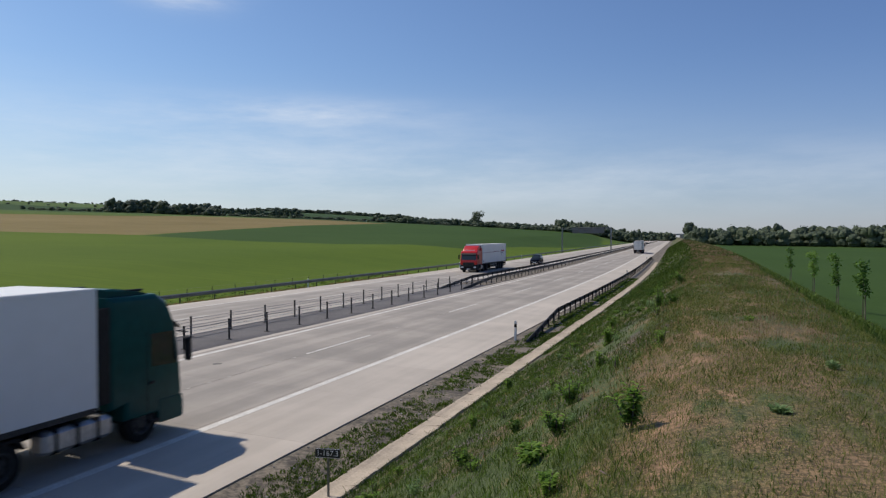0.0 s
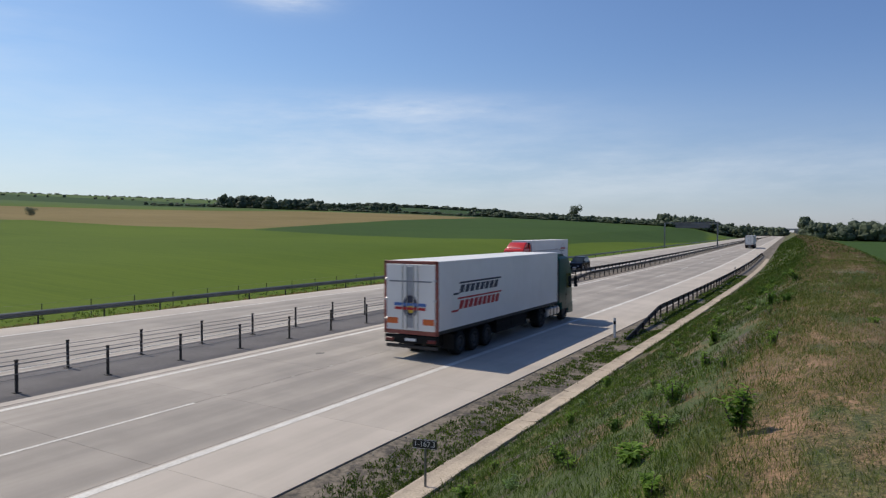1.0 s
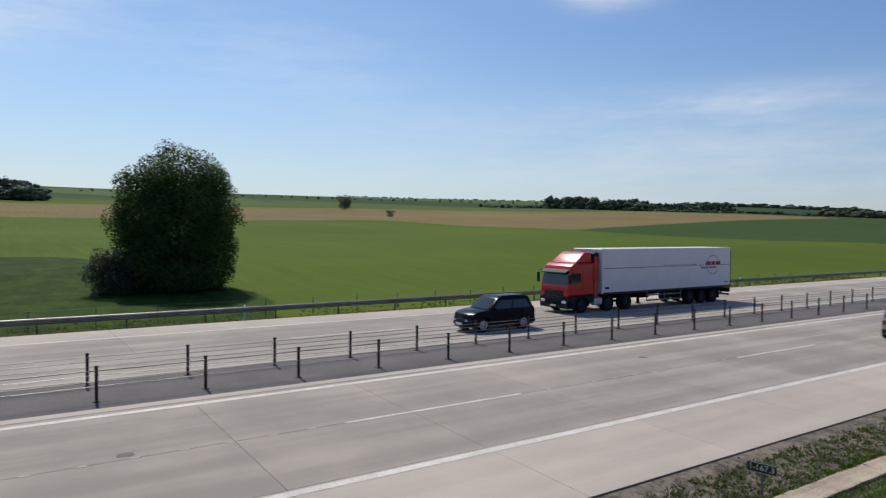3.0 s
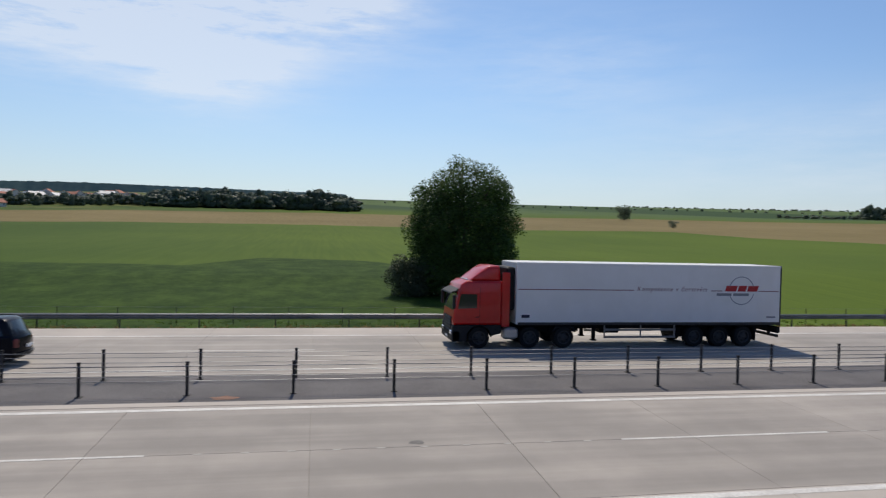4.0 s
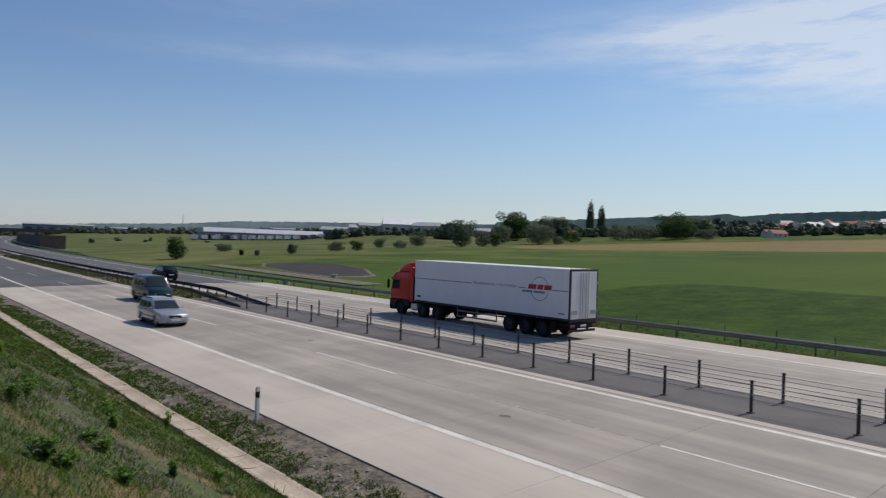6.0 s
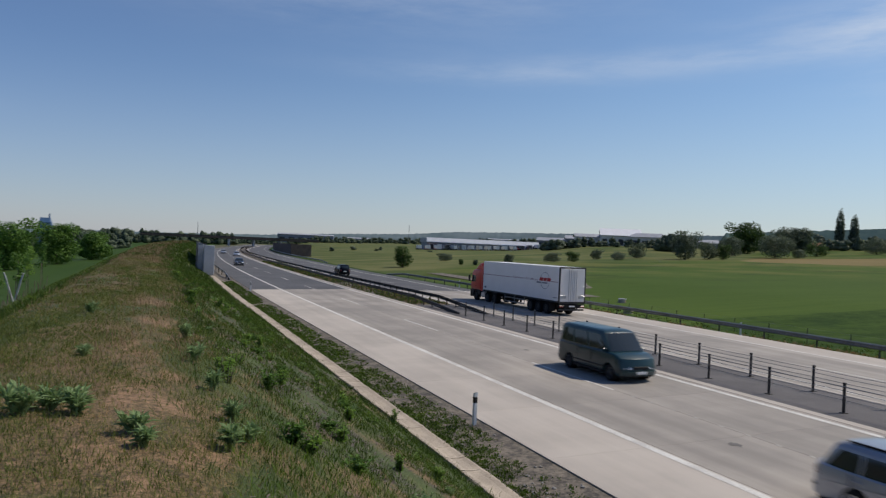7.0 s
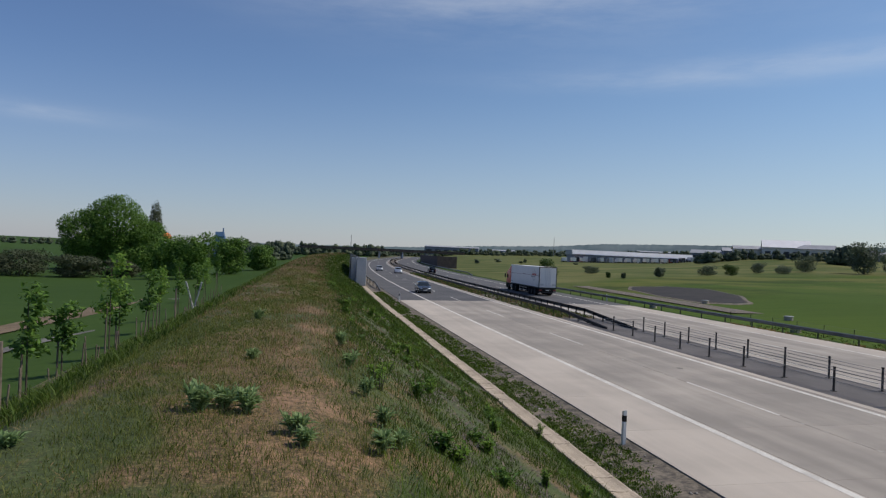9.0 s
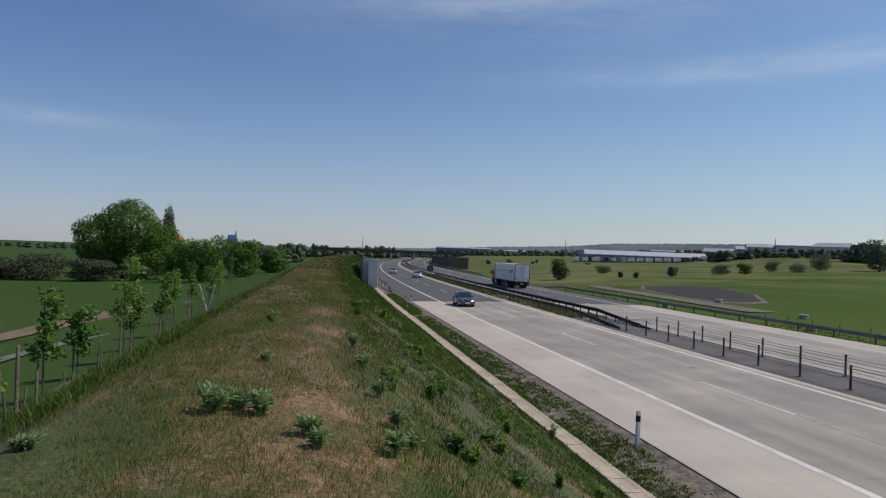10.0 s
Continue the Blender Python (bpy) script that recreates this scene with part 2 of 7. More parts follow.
ROOF_WHITE = material("white_roof_sheet", worn((0.74, 0.74, 0.74), (0.82, 0.82, 0.82), 3, 0.2), 0.5)
BUILDING_BLUE = material("blue_grey_cladding", worn((0.16, 0.18, 0.22), (0.22, 0.24, 0.28), 4, 0.2), 0.6)
DARK_OPENING = material("dark_opening", lambda k, w: (0.03, 0.033, 0.038), 0.3)
BARK = material("bark", worn((0.06, 0.048, 0.036), (0.11, 0.09, 0.07), 12, 2), 0.95, bump=0.6)
WOOD_STAKE = material("weathered_wood", worn((0.12, 0.095, 0.07), (0.22, 0.18, 0.14), 14, 2), 0.9, bump=0.4)
GRAVEL = material("pale_gravel", worn((0.17, 0.16, 0.145), (0.33, 0.315, 0.285), 26, 1.0), 0.95, bump=0.6)


def leaves(name, dark, light, through=0.25):
    def build(k, where):
        island = k.tree.nodes.new("ShaderNodeNewGeometry").outputs["Random Per Island"]
        f = k.math("ADD", k.math("MULTIPLY", island, 0.65), k.math("MULTIPLY", k.noise(where, 0.35, 3.0), 0.5))
        return k.mix(k.band(f, 0.2, 0.9), dark, light)
    m = material(name, build, 0.55)
    m.node_tree.nodes["Principled BSDF"].inputs["Specular IOR Level"].default_value = 0.2
    t = m.node_tree
    glow = t.nodes.new("ShaderNodeBsdfTranslucent")
    t.links.new(t.nodes["Principled BSDF"].inputs["Base Color"].links[0].from_socket, glow.inputs[0])
    both = t.nodes.new("ShaderNodeMixShader")
    both.inputs[0].default_value = through
    t.links.new(t.nodes["Principled BSDF"].outputs[0], both.inputs[1])
    t.links.new(glow.outputs[0], both.inputs[2])
    t.links.new(both.outputs[0], t.nodes["Material Output"].inputs[0])
    return m


LEAF_TREE = leaves("tree_leaves", (0.03, 0.06, 0.016), (0.085, 0.145, 0.034), 0.4)
LEAF_BRIGHT = leaves("young_leaves", (0.05, 0.11, 0.018), (0.13, 0.24, 0.04), 0.35)
LEAF_DULL = leaves("dull_bush_leaves", (0.05, 0.064, 0.032), (0.085, 0.104, 0.052), 0.25)
# leaves of distant trees, lightened and greyed to carry distance haze in the colour
LEAF_FAR_HAZED = leaves("far_leaves_painted_haze", (0.085, 0.115, 0.075), (0.15, 0.185, 0.11), 0.42)
LEAF_WEED = leaves("weed_leaves", (0.11, 0.21, 0.035), (0.25, 0.39, 0.075), 0.6)
LEAF_GREY = leaves("thistle_leaves", (0.15, 0.24, 0.09), (0.30, 0.41, 0.18), 0.45)
BLADE_GREEN = leaves("green_grass_blades", (0.03, 0.062, 0.008), (0.098, 0.152, 0.022), 0.4)
BLADE_OLIVE = leaves("olive_grass_blades", (0.08, 0.102, 0.022), (0.205, 0.225, 0.055), 0.5)
BLADE_DRY = leaves("dry_grass_blades", (0.16, 0.105, 0.046), (0.40, 0.265, 0.125), 0.4)
BLADE_LIME = leaves("fresh_grass_blades", (0.075, 0.14, 0.015), (0.18, 0.27, 0.038), 0.5)
SEED_HEADS = leaves("reddish_seed_heads", (0.19, 0.125, 0.07), (0.35, 0.24, 0.135), 0.35)
WOOD_CHIP = leaves("weathered_wood_chips", (0.04, 0.03, 0.025), (0.21, 0.165, 0.14), 0.0)


def land_colours(k, where):
    zone = k.add("Attribute", attribute_name="zone")
    rgb = k.add("SeparateColor", {0: zone.outputs[0]})
    jitter = k.math("MULTIPLY", k.math("SUBTRACT", k.noise(where, 0.06, 3.0), 0.5), 0.25)
    brown = k.band(k.math("ADD", rgb.outputs[0], jitter), 0.44, 0.58)
    dark = k.band(k.math("ADD", rgb.outputs[1], k.math("MULTIPLY", jitter, 0.5)), 0.47, 0.54)
    rough = k.band(k.math("ADD", rgb.outputs[2], k.math("MULTIPLY", jitter, 0.6)), 0.46, 0.56)
    rows = k.noise(k.stretch(where, 0.02, 1.3, 1.0), 0.9, 4.0, 0.6)
    broad = k.noise(where, 0.012, 4.0, 0.6)
    fine = k.noise(where, 2.2, 4.0, 0.7)
    f = k.math("ADD", k.math("MULTIPLY", rows, 0.4), k.math("ADD", k.math("MULTIPLY", broad, 0.45), k.math("MULTIPLY", fine, 0.25)))
    crop = k.mix(k.band(f, 0.35, 0.75), (0.062, 0.104, 0.010), (0.102, 0.148, 0.016))
    side = k.band(k.math("ADD", k.add("SeparateXYZ", {0: where}).outputs[1], k.math("MULTIPLY", broad, 60.0)), 60.0, -60.0)
    crop = k.mix(side, crop, k.mix(k.band(f, 0.35, 0.75), (0.046, 0.084, 0.012), (0.074, 0.114, 0.020)))
    straw = k.mix(k.band(f, 0.35, 0.75), (0.15, 0.116, 0.045), (0.235, 0.184, 0.082))
    sown = k.mix(k.band(f, 0.35, 0.75), (0.03, 0.062, 0.013), (0.05, 0.09, 0.02))
    meadow = k.math("MULTIPLY", k.band(k.math("ADD", k.noise(where, 0.035, 5.0, 0.6), k.math("MULTIPLY", fine, 0.15)), 0.5, 0.68), k.band(k.add("SeparateXYZ", {0: where}).outputs[1], -90.0, -150.0))
    crop = k.mix(k.math("MULTIPLY", meadow, 0.8), crop, (0.135, 0.135, 0.04))
    strips = k.band(k.noise(k.stretch(where, 0.012, 0.05, 1.0), 1.0, 6.0, 0.65), 0.5, 0.64)
    strips = k.math("MULTIPLY", strips, k.band(k.add("SeparateXYZ", {0: where}).outputs[1], -65.0, -125.0))
    crop = k.mix(k.math("MULTIPLY", strips, 0.75), crop, (0.036, 0.058, 0.014))
    lush = k.mix(k.band(k.math("ADD", k.math("MULTIPLY", k.noise(k.stretch(where, 0.7, 1.0, 1.0), 0.35, 7.0, 0.7), 0.7), k.math("MULTIPLY", fine, 0.35)), 0.4, 0.68), (0.018, 0.042, 0.005), (0.052, 0.09, 0.012))
    cells = k.add("TexVoronoi", {"Vector": k.stretch(where, 0.6, 1.0, 1.0), "Scale": 0.0042})
    parcel = k.add("SeparateColor", {0: cells.outputs["Color"]}).outputs[0]
    hills = k.mix(k.band(parcel, 0.3, 0.7), (0.036, 0.068, 0.024), (0.085, 0.13, 0.04))
    hills = k.mix(k.band(k.noise(where, 0.02, 5.0), 0.5, 0.72), hills, (0.04, 0.075, 0.026))
    olive = k.mix(k.band(k.math("ADD", k.math("MULTIPLY", k.noise(k.stretch(where, 1.0, 2.5, 1.0), 0.02, 6.0, 0.65), 0.8), k.math("MULTIPLY", fine, 0.2)), 0.38, 0.62), (0.06, 0.088, 0.024), (0.15, 0.15, 0.058))
    hills = k.mix(k.band(k.add("SeparateXYZ", {0: where}).outputs[1], -80.0, -160.0), hills, olive)
    out = k.mix(zone.outputs[3], crop, hills)
    out = k.mix(dark, out, sown)
    out = k.mix(rough, out, lush)
    return k.mix(brown, out, straw)


LAND = material("fields", land_colours, 0.95, bump=0.5, bump_scale=6, Specular_IOR_Level=0.08)


def bank_colours(k, where):
    """Mown crest with straw and bare soil, green flanks with dark mulch; 'across' is the distance from the road's line."""
    raw = k.add("Attribute", attribute_name="across").outputs[2]
    drawn = k.stretch(where, 1.0, 0.5, 1.0)
    big = k.noise(drawn, 0.5, 5.0, 0.6)
    mid = k.noise(drawn, 1.7, 5.0, 0.65)
    fine = k.noise(where, 13.0, 7.0, 0.75)
    u = k.math("ADD", raw, k.math("MULTIPLY", k.math("SUBTRACT", k.noise(where, 0.5, 4.0), 0.5), 2.2))
    crest = k.math("MULTIPLY", k.band(u, -1.6, -0.3), k.band(u, 2.9, 0.9))
    worn_edge = k.band(k.math("ABSOLUTE", k.math("ADD", u, 0.3)), 0.8, 0.15)
    f = k.math("ADD", k.math("MULTIPLY", mid, 0.4), k.math("MULTIPLY", fine, 0.6))
    green = k.mix(k.band(f, 0.36, 0.66), (0.026, 0.044, 0.008), (0.078, 0.105, 0.022))
    dry = k.mix(k.band(fine, 0.3, 0.7), (0.06, 0.043, 0.018), (0.2, 0.135, 0.062))
    soil = k.mix(k.band(fine, 0.3, 0.7), (0.13, 0.078, 0.044), (0.35, 0.22, 0.122))
    share = k.math("ADD", k.math("ADD", k.math("MULTIPLY", big, 0.6), k.math("MULTIPLY", mid, 0.4)), k.math("MULTIPLY", crest, 0.055))
    out = k.mix(k.band(share, 0.49, 0.60), green, dry)
    straws = k.math("ADD", k.math("MULTIPLY", k.noise(k.stretch(where, 1.0, 0.25, 1.0), 70.0, 3.0, 0.7), 0.5), k.math("MULTIPLY", k.noise(k.stretch(where, 0.25, 1.0, 1.0), 70.0, 3.0, 0.7), 0.5))
    out = k.mix(k.band(straws, 0.51, 0.60), out, k.mix(k.band(share, 0.47, 0.6), (0.10, 0.13, 0.035), (0.29, 0.19, 0.095)))
    out = k.mix(k.band(straws, 0.48, 0.38), out, (0.024, 0.024, 0.01))
    bare = k.math("ADD", k.math("ADD", k.math("MULTIPLY", mid, 0.6), k.math("MULTIPLY", fine, 0.2)), k.math("MULTIPLY", big, 0.2))
    bare = k.math("ADD", bare, k.math("ADD", k.math("MULTIPLY", worn_edge, 0.05), k.math("MULTIPLY", k.math("SUBTRACT", crest, 1.0), 0.1)))
    out = k.mix(k.band(bare, 0.565, 0.63), out, soil)
    mulch = k.math("ADD", k.noise(k.stretch(where, 1.0, 1.0, 0.6), 1.0, 5.0, 0.6), k.math("MULTIPLY", crest, -0.3))
    return k.mix(k.math("MULTIPLY", k.band(mulch, 0.55, 0.62), 0.85), out, k.mix(k.band(fine, 0.3, 0.7), (0.035, 0.026, 0.022), (0.125, 0.095, 0.08)))


BANK_EARTH = material("grassy_bank", bank_colours, 0.95, bump=1.0, bump_scale=14)
VERGE_SOIL = material("verge_soil", worn((0.055, 0.048, 0.04), (0.22, 0.185, 0.14), 9, 1.6), 0.95, bump=0.8, bump_scale=20)


# ---- mesh helpers ----
class Shape:
    """Vertices and faces gathered for one mesh."""

    def __init__(self):
        self.v, self.f = [], []

    def add(self, verts, faces):
        base = len(self.v)
        self.v += [tuple(p) for p in verts]
        self.f += [tuple(i + base for i in face) for face in faces]
        return self

    def box(self, x0, x1, y0, y1, z0, z1, c=0.0):
        """A box; c bevels its edges."""
        if c <= 0:
            pts = [(x, y, z) for x in (x0, x1) for y in (y0, y1) for z in (z0, z1)]
            return self.add(pts, [(0, 1, 3, 2), (4, 6, 7, 5), (0, 4, 5, 1), (2, 3, 7, 6), (0, 2, 6, 4), (1, 5, 7, 3)])
        rings = []
        for z, i in ((z0, c), (z0 + c, 0), (z1 - c, 0), (z1, c)):
            k = c if i == 0 else c * 1.0
            a0, a1, b0, b1 = x0 + i, x1 - i, y0 + i, y1 - i
            rings.append([(a0 + k, b0, z), (a1 - k, b0, z), (a1, b0 + k, z), (a1, b1 - k, z), (a1 - k, b1, z), (a0 + k, b1, z), (a0, b1 - k, z), (a0, b0 + k, z)])
        return self.loft(rings)

    def loft(self, rings, caps=True, closed=True):
        m = len(rings[0])
        verts = [p for ring in rings for p in ring]
        faces = []
        for r in range(len(rings) - 1):
            for i in range(m if closed else m - 1):
                j = (i + 1) % m
                faces.append((r * m + i, r * m + j, (r + 1) * m + j, (r + 1) * m + i))
        if caps:
            faces.append(tuple(range(m - 1, -1, -1)))
            faces.append(tuple((len(rings) - 1) * m + i for i in range(m)))
        return self.add(verts, faces)

    def tube(self, p0, p1, r0, r1=None, sides=8):
        r1 = r0 if r1 is None else r1
        p0, p1 = Vector(p0), Vector(p1)
        d = (p1 - p0).normalized()
        side = d.orthogonal().normalized()
        up = d.cross(side)
        rings = []
        for p, r in ((p0, r0), (p1, r1)):
            rings.append([p + side * (math.cos(2 * math.pi * i / sides) * r) + up * (math.sin(2 * math.pi * i / sides) * r) for i in range(sides)])
        return self.loft(rings)

    def disc_stack(self, x_list, sides=18, cy=0.0, cz=0.0, caps=True):
        """A turned form about an axle along x: (x, radius) pairs."""
        rings = [[(x, cy + r * math.cos(2 * math.pi * i / sides), cz + r * math.sin(2 * math.pi * i / sides)) for i in range(sides)] for x, r in x_list]
        return self.loft(rings, caps)

    def slab(self, profile, half, c=0.06, x0=0.0, taper=None):
        """A side profile of (y, z) points, carried across the width with bevelled sides."""
        my = sum(p[0] for p in profile) / len(profile)
        mz = sum(p[1] for p in profile) / len(profile)
        ly = max(p[0] for p in profile) - min(p[0] for p in profile)
        lz = max(p[1] for p in profile) - min(p[1] for p in profile)
        small = [(my + (y - my) * (1 - 2 * c / ly), mz + (z - mz) * (1 - 2 * c / lz)) for y, z in profile]
        t = taper or (lambda z: 1.0)
        rings = [[(x0 + s * t(z), y, z) for y, z in prof] for s, prof in ((-half, small), (-half + c, profile), (half - c, profile), (half, small))]
        return self.loft(rings)

    def quad(self, a, b, c, d):
        return self.add([a, b, c, d], [(0, 1, 2, 3)])

    def mesh(self, name, mat, smooth=False, bevel=0.0):
        me = bpy.data.meshes.new(name)
        me.from_pydata(self.v, [], self.f)
        for m in mat if isinstance(mat, (list, tuple)) else [mat]:
            me.materials.append(m)
        if smooth:
            me.polygons.foreach_set("use_smooth", [True] * len(me.polygons))
        bm = bmesh.new()
        bm.from_mesh(me)
        bmesh.ops.recalc_face_normals(bm, faces=bm.faces)
        if bevel:
            edges = [e for e in bm.edges if len(e.link_faces) == 2 and e.calc_face_angle() > 0.35 and e.calc_length() > bevel]
            bmesh.ops.bevel(bm, geom=edges, offset=bevel, offset_type="OFFSET", segments=2, profile=0.6, affect="EDGES", clamp_overlap=True)
        bm.to_mesh(me)
        bm.free()
        if smooth:
            me.polygons.foreach_set("use_smooth", [True] * len(me.polygons))
            me.set_sharp_from_angle(angle=0.6)
        return me


def part(name, shape, mat, parent, label="", smooth=False, bevel=0.0):
    """One mesh object under a thing or a part."""
    data = shape if isinstance(shape, bpy.types.Mesh) else shape.mesh(name, mat, smooth, bevel)
    ob = new(name, data)
    ob.parent = parent
    return tagged(ob, label)


def thing(name, label, category, group="", at=None):
    ob = new(name)
    ob.empty_display_size = 0.2
    if at is not None:
        ob.matrix_basis = at
    return tagged(ob, label, category, group)


def structure(name, shape, mat, label, smooth=False):
    data = shape if isinstance(shape, bpy.types.Mesh) else shape.mesh(name, mat, smooth)
    return tagged(new(name, data), label, name.split("_")[0], kind="structure")


# ---- the land, one sheet to the horizon ----
def graded(inner, step, reach, growth):
    out, d, s = [], 0.0, step
    while d < reach:
        out.append(d)
        s = step if d < inner else s * growth
        d += s
    return out + [reach]


BROWN_LO = [(25, 700), (26, 660), (30, 540), (36, 400), (45, 268), (54, 290), (61, 345), (72, 318), (94, 304), (111, 291), (126, 289), (134, 316)]
BROWN_HI = [(25, 690), (27, 690), (31, 712), (41, 690), (47, 600), (55, 575), (63, 580), (72, 543), (94, 477), (111, 440), (126, 382), (134, 370)]
SOWN_LO = [(8, 420), (11, 337), (19, 226), (30, 212), (38, 228), (45, 262)]
SOWN_HI = [(8, 700), (12, 780), (19, 724), (26, 690), (27, 650), (30, 540), (36, 400), (45, 262)]
ROUGH_HI = [(70, 60), (80, 88), (85, 107), (94, 112), (100, 94), (110, 100), (118, 106), (125, 92), (130, 84), (136, 76)]


def band_mask(az, d, lo, hi, a0, a1, soft):
    if not a0 - 3 < az < a1 + 3:
        return 0.0
    inside = min(d - lerp_table(az, lo), lerp_table(az, hi) - d, (az - a0) * 6, (a1 - az) * 6)
    return min(1.0, max(0.0, 0.5 + inside / soft))


def build_ground():
    xs = sorted(set([round(-x, 3) for x in graded(46, 1.0, 4600, 1.055)] + [round(x, 3) for x in graded(12, 0.6, 4600, 1.09)]))
    ys = sorted(set([round(y, 3) for y in graded(60, 2.0, 4600, 1.055)] + [round(-y, 3) for y in graded(60, 2.0, 4600, 1.055)]))
    verts, zones, across = [], [], []
    for y in ys:
        b = bend(y)
        for u in xs:
            x = u - b
            z = ground_z(x, y)
            if -7.0 < u < 5 and abs(y) < 90:
                z += 0.035 * noise.noise((x * 0.9, y * 0.9, 0.0)) + 0.02 * noise.noise((x * 2.7, y * 2.7, 4.0))
            verts.append((x, y, z))
            across.append(u)
            d, az = math.hypot(x, y), math.degrees(math.atan2(-x, y))
            brown = band_mask(az, d, BROWN_LO, BROWN_HI, 25, 133, 50)
            sown = band_mask(az, d, SOWN_LO, SOWN_HI, 8, 45, 50)
            if u > 8.2:
                sown = 1.0
            rough = band_mask(az, d, [(0, 0)], ROUGH_HI, 70, 136, 22) if u < -37 else 0.0
            if -46.5 < u < -30:
                rough = max(rough, min(1.0, max(0.35, (30 - y) / 40)))
            far = min(1.0, max(0.0, (d - 560) / 160))
            if az > 133:
                far = max(far, min(1.0, max(0.0, (d - (330 - (az - 133) * 7)) / 20)))
            zones.append((brown, sown, rough, far))
    w = len(xs)
    faces, mats = [], []
    for j in range(len(ys) - 1):
        for i in range(w - 1):
            faces.append((j * w + i, j * w + i + 1, (j + 1) * w + i + 1, (j + 1) * w + i))
            u = (xs[i] + xs[i + 1]) / 2
            mats.append(2 if -10 < u < -7.3 else 1 if -7.3 < u < 8.2 else 0)
    me = bpy.data.meshes.new("ground")
    me.from_pydata(verts, [], faces)
    for m in (LAND, BANK_EARTH, VERGE_SOIL):
        me.materials.append(m)
    me.polygons.foreach_set("material_index", mats)
    me.polygons.foreach_set("use_smooth", [True] * len(faces))
    layer = me.attributes.new("zone", "FLOAT_COLOR", "POINT")
    layer.data.foreach_set("color", np.array(zones, dtype=np.float32).ravel())
    me.attributes.new("across", "FLOAT", "POINT").data.foreach_set("value", np.array(across, dtype=np.float32))
    tagged(new("ground", me), "rolling farmland with green crops and a grassy bank", "ground", kind="structure")


build_ground()


# ---- the motorway ----
def near_z(u):
    return -0.0205 * (u + 20.1)


def ribbon(shape, u0, u1, y0, y1, zf, thick=0.0, step=6.0):
    """A strip of road surface between two offsets, following the bend."""
    count = max(1, int(round((y1 - y0) / step)))
    tops = []
    for i in range(count + 1):
        y = y0 + (y1 - y0) * i / count
        b = bend(y)
        tops.append([(u0 - b, y, zf(u0)), (u1 - b, y, zf(u1))] + ([(u1 - b, y, zf(u1) - thick), (u0 - b, y, zf(u0) - thick)] if thick else []))
    return shape.loft(tops, caps=bool(thick), closed=bool(thick))


flat_z = lambda u: 0.0
NEAR_COLS = [(-12.95, -9.55, CONCRETE_EDGE), (-16.44, -12.96, CONCRETE_LANE), (-20.62, -16.45, CONCRETE_LANE)]
FAR_COLS = [(-29.9, -25.3, CONCRETE_LANE), (-34.7, -29.91, CONCRETE_LANE), (-37.3, -34.71, CONCRETE_EDGE)]
SLABS_Y0, SLABS_Y1, SLAB = -75.0, 135.0, 5.0
road_near = structure("road_near", ribbon(Shape(), -20.62, -9.55, SLABS_Y0, SLABS_Y1, lambda u: near_z(u) - 0.02, 0.2), JOINT, "joint bed of the pale concrete carriageway")
road_far = structure("road_far", ribbon(Shape(), -37.3, -25.3, SLABS_Y0, SLABS_Y1, lambda u: -0.03, 0.2), JOINT, "joint bed of the pale concrete carriageway")
for u0, u1, m in NEAR_COLS:
    structure("road_concrete_distance", ribbon(Shape(), u0, u1, SLABS_Y1, 1500, near_z, 0.2, 20), m, "pale concrete motorway surface running away")
    structure("road_asphalt_stretch", ribbon(Shape(), u0, u1, -900, SLABS_Y0, near_z, 0.2, 15), ASPHALT, "dark asphalt motorway surface after the concrete")
for u0, u1, m in FAR_COLS:
    structure("road_concrete_distance", ribbon(Shape(), u0, u1, SLABS_Y1, 1500, flat_z, 0.2, 20), m, "pale concrete motorway surface running away")
    structure("road_asphalt_stretch", ribbon(Shape(), u0, u1, -900, SLABS_Y0, flat_z, 0.2, 15), ASPHALT, "dark asphalt motorway surface after the concrete")
structure("pavement_median", ribbon(Shape(), -25.05, -21.1, -56, 68, lambda u: 0.012, 0.3, 8), ASPHALT_MEDIAN, "flat dark asphalt strip between the carriageways")
structure("trim_median_kerb", ribbon(Shape(), -21.09, -20.64, -900, 1500, lambda u: 0.016, 0.3, 12), CONCRETE_EDGE, "narrow concrete strip beside the median")
structure("trim_median_kerb", ribbon(Shape(), -25.28, -25.06, -900, 1500, lambda u: 0.016, 0.3, 12), CONCRETE_EDGE, "narrow concrete strip beside the median")
structure("ground_median_grass", ribbon(Shape(), -25.05, -21.1, 68, 1500, lambda u: -0.05, 0.3, 20), VERGE_SOIL, "bare earth and grass under the median rails")
structure("ground_median_grass", ribbon(Shape(), -25.05, -21.1, -900, -56, lambda u: -0.05, 0.3, 20), VERGE_SOIL, "bare earth and grass under the median rails")

# painted lines
LINES = [(-12.74, 0.24, near_z), (-20.25, 0.24, near_z), (-25.9, 0.24, flat_z), (-34.5, 0.24, flat_z)]
for u, wide, zf in LINES:
    ribbon_shape = ribbon(Shape(), u - wide / 2, u + wide / 2, -700, 1300, lambda q, z=zf: z(q) + 0.005, 0.0, 5)
    structure("marking_edge_line", ribbon_shape, PAINT, "solid white painted edge line")
for u, zf, y0 in ((-16.44, near_z, -9.8), (-30.2, flat_z, -6.0)):
    for i in range(-18, 34):
        y = y0 + 17.75 * i
        dash = ribbon(Shape(), u - 0.055, u + 0.055, y, y + 6.1, lambda q, z=zf: z(q) + 0.006, 0.0, 3)
        structure("marking_dash", dash, PAINT, "short white painted lane dash")
dots = Shape()
